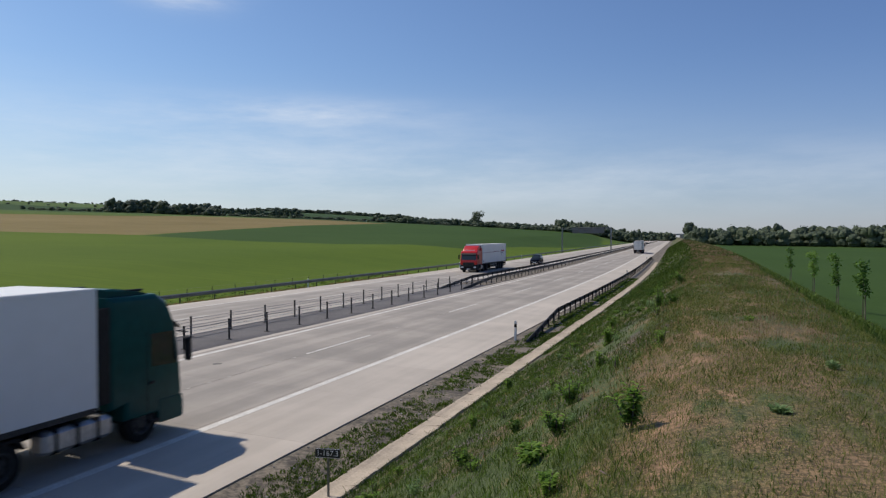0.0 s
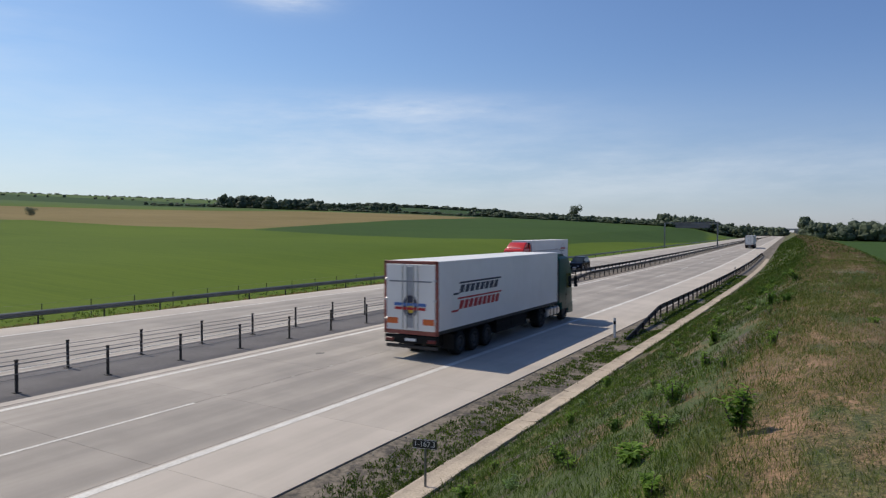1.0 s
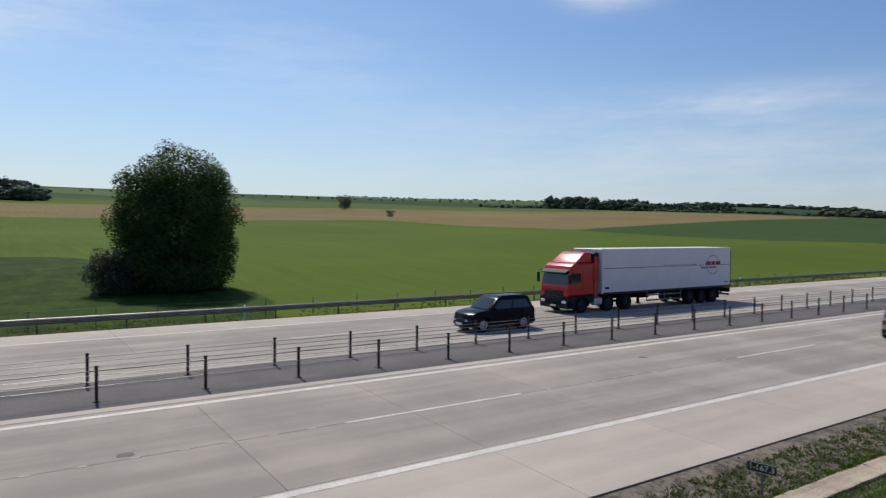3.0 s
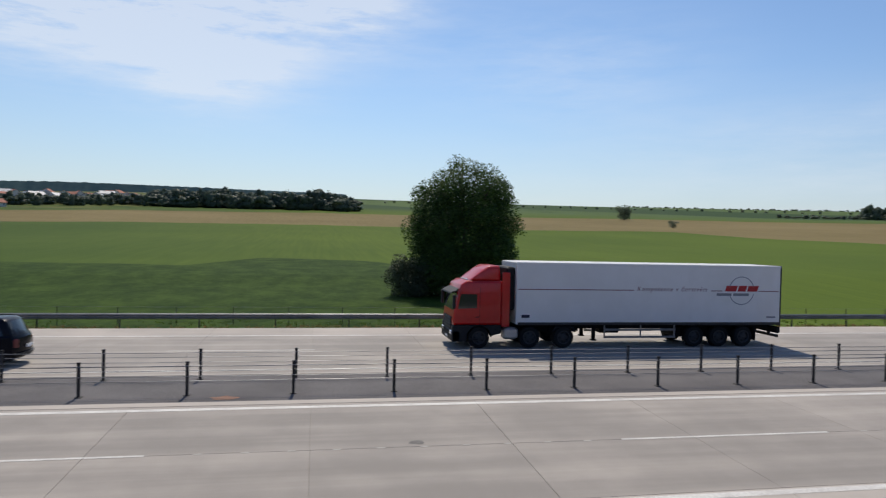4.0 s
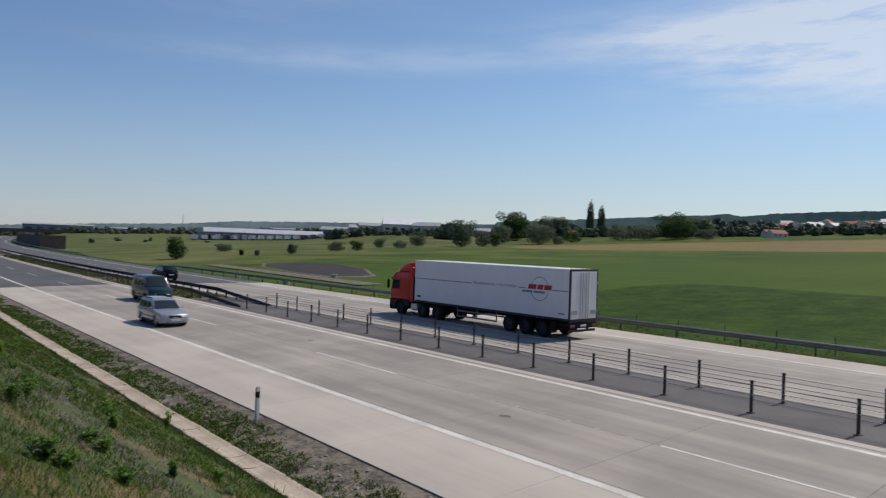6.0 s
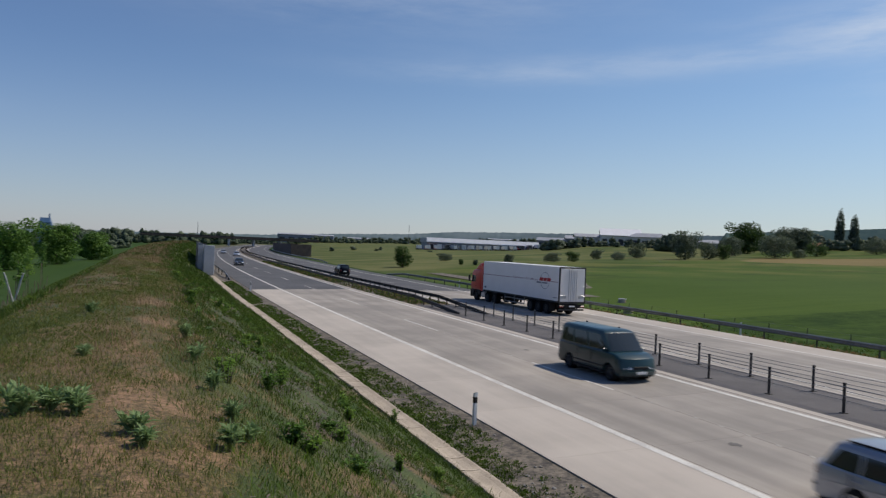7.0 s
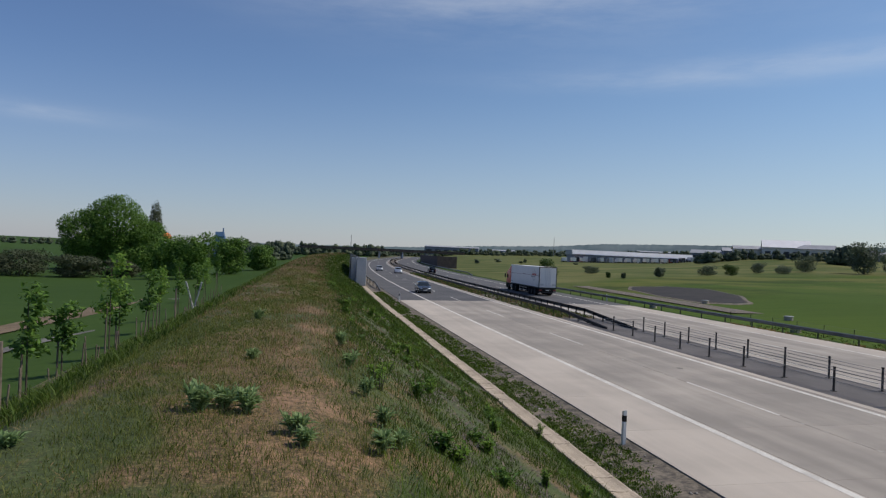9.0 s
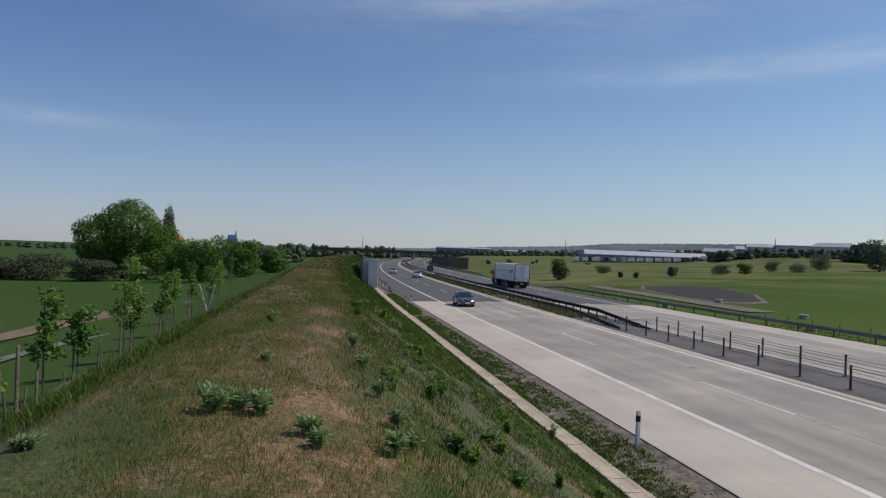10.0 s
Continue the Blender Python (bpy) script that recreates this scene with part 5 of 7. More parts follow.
def tree(name, label, x, y, z, lobes, count, size, mat, trunk_r, trunk_h, seed, category="tree", group="", limbs=6):
    rnd = random.Random(seed)
    ob = thing(name, label, category, group, Matrix.Translation((x, y, z)))
    stem = Shape()
    stem.tube((0, 0, -0.3), (0.05 * trunk_h, 0, trunk_h * 0.5), trunk_r, trunk_r * 0.75, 8)
    stem.tube((0.05 * trunk_h, 0, trunk_h * 0.5), (0.02, 0.03 * trunk_h, trunk_h), trunk_r * 0.75, trunk_r * 0.35, 8)
    for i in range(limbs):
        c, r = lobes[i % len(lobes)]
        h = trunk_h * (0.35 + 0.55 * rnd.random())
        tip = (c[0] + rnd.uniform(-0.6, 0.6) * r[0], c[1] + rnd.uniform(-0.6, 0.6) * r[1], max(h + 0.3, c[2] + rnd.uniform(-0.2, 0.5) * r[2]))
        stem.tube((0.03 * trunk_h, 0, h), tip, trunk_r * 0.4, trunk_r * 0.08, 6)
    part("trunk", stem, BARK, ob)
    part("crown", leaf_cloud(Shape(), lobes, count, size, rnd), mat, ob)
    return ob


big = [((0, 0, 6.8), (4.4, 4.6, 5.4)), ((0.3, 0.4, 10.6), (3.6, 4.1, 3.4)), ((0.4, 2.8, 8.2), (3.2, 2.6, 4.0)), ((0.2, -2.8, 7.8), (3.2, 2.6, 4.0)), ((0.6, 3.0, 4.0), (3.4, 2.4, 3.8)), ((0.6, -2.9, 3.6), (3.4, 2.3, 3.6)), ((1.2, 0, 2.4), (3.8, 4.4, 2.5))]
rnd = random.Random(77)
for _ in range(95):
    q = Vector((rnd.gauss(0, 1), rnd.gauss(0, 1), rnd.gauss(0, 1))).normalized()
    r = rnd.uniform(0.45, 1.15)
    wide = 5.0 if q.z < -0.2 else 5.6 - 0.5 * q.z
    big.append(((q.x * wide * 0.9, q.y * wide, max(1.0, 7.0 + q.z * 6.6)), (r, r, r * rnd.uniform(0.8, 1.5))))
tree("broadleaf_tree", "large dense dark green tree at the field edge", -66.6, 14.7, -1.3, big, 84000, 0.115, LEAF_TREE, 0.42, 7.5, 1, limbs=14)
tree("bush", "rounded grey-green bush beside the large tree", -65.0, 9.3, -1.2, crown(4.6, 5.0, 7, 16), 9000, 0.12, LEAF_DULL, 0.1, 2.0, 2, "bush")

for az, d, h, w, seed in [(64.4, 545, 13, 13, 3), (60.6, 400, 4.4, 6, 4), (18.4, 850, 19, 18, 5)]:
    x, y, z = spot(az, d)
    tree("field_tree", "lone dark tree standing in the open field", x, y, z, crown(h, w, seed), 2200, h * 0.035, LEAF_FAR_HAZED, h * 0.03, h * 0.5, seed, group="lone field trees")
for az, h, seed in [(126.8, 31, 7), (125.9, 26.5, 8)]:
    x, y, z = spot(az, 600)
    tree("poplar_tree", "tall narrow dark poplar above the hedgerow", x, y, z, [((0, 0, h * 0.5), (3.0, 3.0, h * 0.5)), ((0.4, 0, h * 0.35), (3.4, 3.4, h * 0.33))], 3600, 0.6, LEAF_FAR_HAZED, 0.4, h * 0.8, seed, group="poplars")
# trees beyond the bank
left_lobes = [((0.5, 0, 10.0), (6, 6.5, 6.0)), ((-5.6, 0, 6.4), (4.4, 5, 4.6)), ((5.4, 2, 7.6), (4.6, 5, 5.4)), ((2, -2, 5), (6.6, 6, 4.5)), ((-4, 0, 4), (5.6, 6, 3.8)), ((6.5, 0, 4.2), (3.2, 4, 4))]
rnd = random.Random(78)
for c, r in list(left_lobes):
    for _ in range(7):
        q = Vector((rnd.gauss(0, 1), rnd.gauss(0, 1), abs(rnd.gauss(0, 1)))).normalized()
        k = rnd.uniform(1.2, 2.0)
        left_lobes.append(((c[0] + q.x * r[0] * 0.85, c[1] + q.y * r[1] * 0.85, c[2] + q.z * r[2] * 0.85), (k, k, k * 0.9)))
tree("broadleaf_tree", "broad bright green tree group beyond the bank", 38.6, -146, -2.2, left_lobes, 52000, 0.21, LEAF_BRIGHT, 0.5, 8, 11, limbs=14)
tree("poplar_tree", "dark purple-green poplar behind the trees", 40.5, -186, -1.5, [((0, 0, 8.9), (1.7, 1.7, 8.2)), ((0.3, 0, 6.4), (2.2, 2.2, 5.8))], 6500, 0.24, LEAF_DULL, 0.3, 13, 12, group="poplars")
for x, y, h, w, seed in [(18.8, -108, 7.2, 6.6, 13), (14.9, -128, 7.4, 6.0, 14), (24, -122, 5.8, 6, 15), (11.4, -150, 6.0, 6, 16)]:
    tree("broadleaf_tree", "round green tree at the foot of the bank", x, y, ground_z(x, y), crown(h, w * 1.1, seed, 14), 7000, 0.19, LEAF_BRIGHT, 0.16, h * 0.6, seed, group="trees beyond the bank")
for x, y, h, w, seed in [(44, -114, 4.2, 9, 21), (36, -113, 3.6, 8, 22), (30, -116, 3.0, 6, 23), (50, -117, 3.4, 7, 24)]:
    tree("bush", "wide dull brown-green bush by the field", x, y, ground_z(x, y), crown(h, w, seed, 14), 5000, 0.17, LEAF_DULL, 0.1, h * 0.6, seed, "bush", "bushes by the field")
# hedgerow trees across the far carriageway
HEDGE = [(133.1, 470, 22, 19), (130.4, 520, 18.7, 15.4), (129.2, 520, 18, 15.4), (131.0, 379, 13, 15.2), (128.2, 419, 8.8, 11.5), (129.4, 379, 5.1, 6.4), (124.5, 468, 11, 14.8), (122.5, 470, 11.3, 17.9), (120.0, 480, 19.3, 26), (118.2, 520, 16.8, 16.5),
         (137.4, 324, 14, 10.3), (135.7, 337, 8.5, 7.1), (134.6, 337, 7.4, 5.7), (134.0, 400, 11.6, 10.2), (117.7, 470, 7.6, 9.9), (156.9, 228, 2.8, 4.8), (155.5, 197, 1.8, 1.3), (154.3, 193, 1.7, 1.3), (151.5, 213, 3.3, 2.9), (147.9, 247, 3.9, 5.2),
         (146.2, 257, 4.0, 4.9), (144.3, 302, 4.8, 5.1), (142.6, 299, 3.7, 6.3), (141.1, 324, 7.2, 8.2), (160.4, 188, 6.6, 4.6)]
for i, (az, d, h, w) in enumerate(HEDGE):
    x, y, z = spot(az, d)
    tree("hedgerow_tree" if h > 5 else "hedgerow_bush", "rounded dark green tree in the hedgerow" if h > 5 else "low dark green bush in the meadow", x, y, z, crown(h, w * 1.15, 40 + i, 12), int(2200 + h * w * 14), h * 0.02 + 0.09, LEAF_FAR_HAZED if i % 4 else LEAF_TREE, min(0.3, h * 0.03), h * 0.6, 40 + i, "tree" if h > 5 else "bush", "hedgerow trees" if h > 5 else "meadow bushes")


def heart(shape, c, r, rnd, sides=7):
    """The dense inside of a crown: an uneven rounded form."""
    rings = []
    for t in (0.12, 0.32, 0.52, 0.72, 0.9):
        a = math.pi * (1 - t)
        ring = []
        for i in range(sides):
            b = 2 * math.pi * (i + 0.5 * rnd.random()) / sides
            k = 0.84 + 0.26 * rnd.random()
            ring.append((c[0] + r[0] * k * math.sin(a) * math.cos(b), c[1] + r[1] * k * math.sin(a) * math.sin(b), c[2] + r[2] * k * math.cos(a)))
        rings.append(ring)
    return shape.loft(rings)


def wood(label, trees, seed, mat=LEAF_FAR_HAZED, leaves_each=130):
    """A far belt of trees: stems and leafy crowns in one mesh. trees: (bearing, distance, height, width)."""
    rnd = random.Random(seed)
    crowns, stems = Shape(), Shape()
    for az, d, h, w in trees:
        x, y, z = spot(az, d)
        lobes = [((x + c[0], y + c[1], z + c[2] * 0.92), r) for c, r in crown(h, w, rnd.random(), 5)] + [((x, y, z + h * 0.22), (w * 0.5, w * 0.5, h * 0.26))]
        for c, r in lobes:
            heart(crowns, c, tuple(q * 0.86 for q in r), rnd)
        leaf_cloud(crowns, lobes, leaves_each * 0.8, 0.2 + h * 0.03, rnd, 0.8)
        stems.tube((x, y, z - 0.5), (x, y, z + h * 0.6), 0.25, 0.12, 5)
    ob = tagged(new("woodland", crowns.mesh("woodland", mat)), label, "woodland", kind="stuff")
    tagged(part("trunks", stems, BARK, ob), kind="stuff")


def belt(a0, a1, d0, d1, count, h0, h1, seed, wide=1.0):
    rnd = random.Random(seed)
    return [(a0 + (a1 - a0) * (i + rnd.random()) / count, d0 + (d1 - d0) * rnd.random(), h0 + (h1 - h0) * rnd.random() ** 1.3, (h0 + h1) / 2 * (0.6 + 0.7 * rnd.random()) * wide) for i in range(count)]


wood("dark wood edge beyond the side field", belt(1.4, -26, 480, 540, 110, 10, 15.5, 61, 0.9) + belt(1.6, -26, 545, 600, 80, 12, 18, 62, 0.9), 63, LEAF_FAR_HAZED, 200)
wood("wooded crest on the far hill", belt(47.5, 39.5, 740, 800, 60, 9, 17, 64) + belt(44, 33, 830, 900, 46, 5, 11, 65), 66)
wood("hedge lines on the distant hillside", belt(53, 27, 742, 770, 90, 2.0, 4.5, 67, 2.0) + belt(27, 9, 745, 800, 100, 4, 9, 95, 1.5) + belt(26, 11, 900, 960, 60, 4, 9, 68) + belt(85, 46, 1000, 1060, 34, 2.0, 5, 69, 1.3), 70, LEAF_FAR_HAZED, 150)
wood("skyline trees on the far ridge", belt(64, 12, 1480, 1600, 240, 2.5, 6, 72, 2.0) + belt(37, 24, 1400, 1500, 50, 6, 12, 96, 2.5), 73, LEAF_FAR_HAZED, 150)
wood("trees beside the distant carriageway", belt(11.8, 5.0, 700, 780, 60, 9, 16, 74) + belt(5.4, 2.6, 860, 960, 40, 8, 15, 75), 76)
wood("long wood behind the brown field", belt(102.5, 86.5, 545, 580, 110, 8, 15, 77) + belt(102.5, 87, 590, 640, 80, 9, 16, 78) + belt(101, 88, 560, 600, 12, 15, 20, 97), 79, LEAF_FAR_HAZED, 200)
wood("village trees beyond the field", belt(124, 103, 540, 620, 130, 6, 11, 80) + belt(133, 113, 560, 640, 90, 6, 14, 81) + belt(121, 114, 560, 600, 20, 10, 18, 98), 82, LEAF_FAR_HAZED, 170)
wood("trees round the farm buildings", belt(150, 133, 560, 690, 90, 4, 9, 83) + belt(149, 146, 425, 450, 8, 6, 10, 84) + belt(146, 138.6, 425, 440, 16, 4, 8, 184, 0.8) + belt(139.6, 137.6, 400, 440, 7, 8, 13, 99), 84, LEAF_FAR_HAZED, 240)
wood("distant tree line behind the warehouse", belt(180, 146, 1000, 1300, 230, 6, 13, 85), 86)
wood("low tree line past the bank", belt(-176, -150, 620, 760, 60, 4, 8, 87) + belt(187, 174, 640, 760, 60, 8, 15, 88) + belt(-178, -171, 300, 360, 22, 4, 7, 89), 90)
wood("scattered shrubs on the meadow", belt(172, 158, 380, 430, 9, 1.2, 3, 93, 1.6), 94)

# ---- buildings ----
def gable_roof(shape, hx, hy, z0, rise, over=0.4):
    """A pitched roof with its ridge along y."""
    ring = [(-hx - over, z0), (0, z0 + rise), (hx + over, z0), (hx + over, z0 - 0.18), (0, z0 + rise - 0.2), (-hx - over, z0 - 0.18)]
    return shape.loft([[(x, y, z) for x, z in ring] for y in (-hy - over, hy + over)])


def house(az, d, w, l, h, rise, turn, wall_mat, roof_mat, label, group):
    x, y, z = spot(az, d)
    ob = thing("house", label, "house", group, pose(x, y, z, 0, 0, turn))
    hx, hy = w / 2, l / 2
    ring = [(-hx, -0.6), (hx, -0.6), (hx, h), (0, h + rise - 0.1), (-hx, h)]
    part("wall", Shape().loft([[(a, b, c) for a, c in ring] for b in (-hy, hy)]), wall_mat, ob)
    part("roof", gable_roof(Shape(), hx, hy, h, rise), roof_mat, ob)
    for sx in (-1, 1):
        for i in range(3):
            b = -hy + l * (i + 0.5) / 3
            win = part("window", Shape().box(sx * hx - 0.05, sx * hx + 0.03, b - 0.55, b + 0.55, h * 0.35, h * 0.35 + 1.3), DARK_OPENING, ob)
            part("window_frame", Shape().box(sx * hx - 0.02, sx * hx + 0.05, b - 0.62, b + 0.62, h * 0.35 - 0.12, h * 0.35 - 0.02), PLASTER, win)
    part("chimney", Shape().box(-0.9, -0.3, hy * 0.3, hy * 0.3 + 0.6, h + rise * 0.4, h + rise + 0.7), ROOF_TILE, ob)
    return ob


rnd = random.Random(5)
for i in range(34):
    az = 121 - 17.5 * (i + rnd.random() * 0.8) / 34
    house(az, rnd.uniform(640, 860), rnd.uniform(8, 11), rnd.uniform(10, 16), rnd.uniform(3.2, 5.5), rnd.uniform(2.6, 4), rnd.uniform(0, 180), PLASTER, rnd.choice((ROOF_TILE, ROOF_TILE, ROOF_GREY, ROOF_GREY)), "small pale village house with a pitched roof", "village houses")
for az, d, m in ((127.6, 600, ROOF_TILE), (128.2, 590, ROOF_TILE), (112.8, 505, ROOF_TILE), (113.2, 520, ROOF_TILE)):
    house(az, d, 7, 11, 2.8, 2.6, 60, PLASTER, m, "pale house with an orange tiled roof", "village houses")


def shed(label, az, d, w, l, h, rise, turn, wall_mat, roof_mat, doors):
    x, y, z = spot(az, d)
    ob = thing("farm_shed", label, "building", "industrial sheds", pose(x, y, z, 0, 0, turn))
    hx, hy = w / 2, l / 2
    ring = [(-hx, -1.0), (hx, -1.0), (hx, h), (0, h + rise - 0.15), (-hx, h)]
    part("wall", Shape().loft([[(a, b, c) for a, c in ring] for b in (-hy, hy)]), wall_mat, ob)
    part("roof", gable_roof(Shape(), hx, hy, h, rise, 0.8), roof_mat, ob)
    for i in range(doors):
        b = -hy + l * (i + 0.5) / doors
        part("door", Shape().box(hx - 0.1, hx + 0.08, b - l / doors * 0.3, b + l / doors * 0.3, 0.0, h * 0.62), DARK_OPENING, ob)
        part("door", Shape().box(-hx - 0.08, -hx + 0.1, b - l / doors * 0.3, b + l / doors * 0.3, 0.0, h * 0.62), DARK_OPENING, ob)
    return ob


shed("large farm hall with a bright white roof", 142.5, 460, 15, 25, 6.3, 4.6, 57, PLASTER, ROOF_WHITE, 5)
for az, d, l, t in ((147.5, 600, 34, 50), (145.8, 590, 22, 60), (139.8, 620, 36, 52), (138.0, 640, 26, 50), (136.4, 600, 28, 46), (133.0, 600, 24, 40)):
    shed("low grey farm building with a pale sheet roof", az, d, 13, l, 4.5, 2.8, t, BUILDING_BLUE, ROOF_GREY, 4)
for az, d, l, h in ((168.5, 1150, 90, 12), (164, 1250, 60, 7), (157, 1250, 70, 6), (152, 1250, 60, 7), (179.5, 1300, 60, 7)):
    shed("distant long industrial hall", az, d, 40, l, h, 2.0, 75, BUILDING_BLUE, ROOF_GREY, 6)

shed("farm hall wing with a pale sheet roof", 140.4, 455, 11, 18, 6.0, 2.6, 40, PLASTER, ROOF_GREY, 3)
shed("farm hall wing with a pale sheet roof", 144.9, 470, 11, 20, 5.5, 2.2, 62, PLASTER, ROOF_GREY, 3)

# logistics warehouse with loading doors and parked lorries
ax, ay, az_ = -182.0, -460.0, 3.6
bx, by = -268.0, -448.0
length = math.hypot(bx - ax, by - ay)
angle = math.degrees(math.atan2(by - ay, bx - ax))
depot = thing("warehouse", "long low warehouse with a white roof edge and loading doors", "warehouse", at=pose((ax + bx) / 2, (ay + by) / 2, 4.4, 0, 0, angle - 180))
half = length / 2
part("wall", Shape().box(-half, half, -20, 0, -3, 4.9, 0.05), BUILDING_BLUE, depot)
part("roof", Shape().box(-half - 0.6, half + 0.6, -21, -0.3, 4.9, 8.2, 0.05), ROOF_GREY, depot)
part("roof_edge", Shape().slab([(-0.3, 4.9), (1.0, 4.9), (1.0, 5.5), (-0.3, 8.4)], half + 0.6, 0.05), ROOF_WHITE, depot, "white sheet-metal roof edge")
part("flashing", Shape().box(-half - 0.6, half + 0.6, 1.0, 1.06, 4.75, 5.1), STEEL, depot)
for i in range(14):
    x = -half + length * (i + 0.5) / 14
    door = part("loading_door", Shape().box(x - 1.5, x + 1.5, 0.0, 0.25, 0.2, 3.6, 0.03), DARK_OPENING if i % 3 else WHITE_PLASTIC, depot)
    part("door_frame", Shape().box(x - 1.75, x - 1.5, 0.0, 0.4, 0.0, 3.8).box(x + 1.5, x + 1.75, 0.0, 0.4, 0.0, 3.8).box(x - 1.75, x + 1.75, 0.0, 0.4, 3.6, 3.85), PLASTER, door)
part("office", Shape().box(-half, -half + 14, 0.05, 3, -3, 4.4, 0.05), WALL_GREY, depot)
rnd = random.Random(12)
for i in range(15):
    s = -half - 8 + (length + 4) * i / 14
    c, q = math.cos(radians(angle)), math.sin(radians(angle))
    ox, oy2 = s * c + 7.5 * q, s * q - 7.5 * c
    x, y = (ax + bx) / 2 + ox, (ay + by) / 2 + oy2
    lorry = thing("parked_lorry", "parked box lorry at the warehouse", "truck", "lorries at the warehouse", pose(x, y, ground_z(x, y), 0, 0, angle + rnd.uniform(-4, 4)))
    paint = rnd.choice((FLEET_WHITE, FLEET_WHITE, FLEET_WHITE, SLATE_PAINT, SILVER_PAINT, FLEET_WHITE))
    body = part("box_body", Shape().box(-1.25, 1.25, -4.0, 2.6, 0.9, 3.4, 0.05), paint, lorry)
    part("cab", Shape().slab([(2.75, 0.5), (4.6, 0.5), (4.6, 1.4), (4.3, 2.5), (2.75, 2.6)], 1.15, 0.08), rnd.choice((FLEET_WHITE, RED_PAINT, SLATE_PAINT)), lorry)
    part("windscreen", Shape().quad((-1.0, 4.6, 1.5), (1.0, 4.6, 1.5), (0.95, 4.36, 2.35), (-0.95, 4.36, 2.35)), GLASS, lorry)
    for sx in (-1, 1):
        for yy in (-2.6, 3.6):
            part("wheel", Shape().disc_stack([(sx * 1.0 - 0.15, 0.48), (sx * 1.0 + 0.15, 0.48)], 12, yy, 0.48), RUBBER, lorry)
# wooded hills and roofs of the far distance
def ridge(name, label, mat, d, rows, seed, step=0.12):
    """A rounded hill form at a distance d: rows of (bearing, height in degrees)."""
    crest, a = [], rows[0][0]
    while a <= rows[-1][0]:
        h = lerp_table(a, rows)
        edge = min(1.0, (a - rows[0][0]) / 1.5, (rows[-1][0] - a) / 1.5)
        rag = noise.noise((a * 2.3, seed, 0)) * 0.05 + noise.noise((a * 9.0, seed, 0)) * 0.035 + noise.noise((a * 23.0, seed, 0)) * 0.02
        crest.append((a, d * math.tan(radians((h + rag) * edge))))
        a += step
    rings = []
    for k, lift in ((0.94, -0.25), (0.975, 0.55), (1.0, 1.0), (1.04, 0.8), (1.1, -0.25)):
        ring = []
        for a, h in crest:
            r = radians(a)
            ring.append((-math.sin(r) * d * k, math.cos(r) * d * k, 5 + (h * lift if lift > 0 else -60)))
        rings.append(ring)
    structure(name, Shape().loft(rings, False, False), mat, label, True)


# aerial haze is painted into both hill colours: paler and bluer than real woods
HILL_WOODS_HAZED = material("wooded_hill_painted_haze", worn((0.10, 0.155, 0.14), (0.15, 0.21, 0.175), 0.03, 0.004), 1.0, Specular_IOR_Level=0.0)
HILL_BLUE_HAZED = material("far_ridge_painted_haze", worn((0.10, 0.14, 0.15), (0.15, 0.19, 0.20), 0.02, 0.003), 1.0, Specular_IOR_Level=0.0)
ridge("backdrop_hills", "wooded hills behind the village with haze painted into their colour", HILL_WOODS_HAZED, 2900, [(86, 3.35), (92, 3.45), (100, 3.5), (106, 3.48), (109, 3.42), (113, 3.25), (115.3, 3.0), (116.3, 3.22), (117.5, 3.08), (120, 3.0), (123, 2.82), (126, 2.65), (130, 2.4), (136, 2.1)], 3)
ridge("backdrop_far_ridge", "far ridge on the horizon, paled by haze in its colour", HILL_BLUE_HAZED, 3300, [(126, 2.2), (138, 1.85), (145, 1.7), (150, 1.62), (156, 1.45), (160, 1.1), (166, 0.85), (172, 0.5), (180, 0.3), (190, 0.2)], 5)
# masts and far factory marks
for az, d, h in ((177.0, 900, 26), (160.0, 1100, 30)):
    x, y, z = spot(az, d)
    mast = thing("mast", "thin grey mast on the horizon", "mast", "", Matrix.Translation((x, y, z)))
    part("pole", Shape().tube((0, 0, 0), (0, 0, h), 0.5, 0.25, 6), STEEL, mast)
SILO_BLUE = material("blue_silo_sheet", worn((0.06, 0.13, 0.24), (0.09, 0.17, 0.29), 3, 0.3), 0.5)
tower = thing("silo_tower", "blue industrial silo tower above the trees", "tower", at=Matrix.Translation((43.0, -327, -1)))
part("shaft", Shape().box(-2.3, 2.3, -2.3, 2.3, 0, 10.2, 0.15), SILO_BLUE, tower)
part("head", Shape().slab([(-2.1, 10.2), (2.1, 10.2), (1.5, 11.8), (-0.5, 11.8)], 1.9, 0.15), SILO_BLUE, tower)
part("vent_pipe", Shape().tube((-1.4, 0, 10.2), (-1.4, 0, 13.6), 0.4, 0.25, 8), SILO_BLUE, tower)
ball = thing("orange_tank", "orange rounded tank top among the trees", "tank", at=Matrix.Translation((41.0, -202, -1)))
part("shell", Shape().loft([[(1.4 * math.cos(a) * math.sin(b), 1.4 * math.sin(a) * math.sin(b), 7.3 + 1.4 * math.cos(b)) for a in [math.pi * i / 8 for i in range(16)]] for b in (0.15, 0.5, 0.9, 1.3, 1.7, 2.2, 2.7)]), ORANGE_BOARD, ball, smooth=True)
part("leg", Shape().tube((0, 0, -1), (0, 0, 5.9), 0.3, 0.3, 8), STEEL, ball)

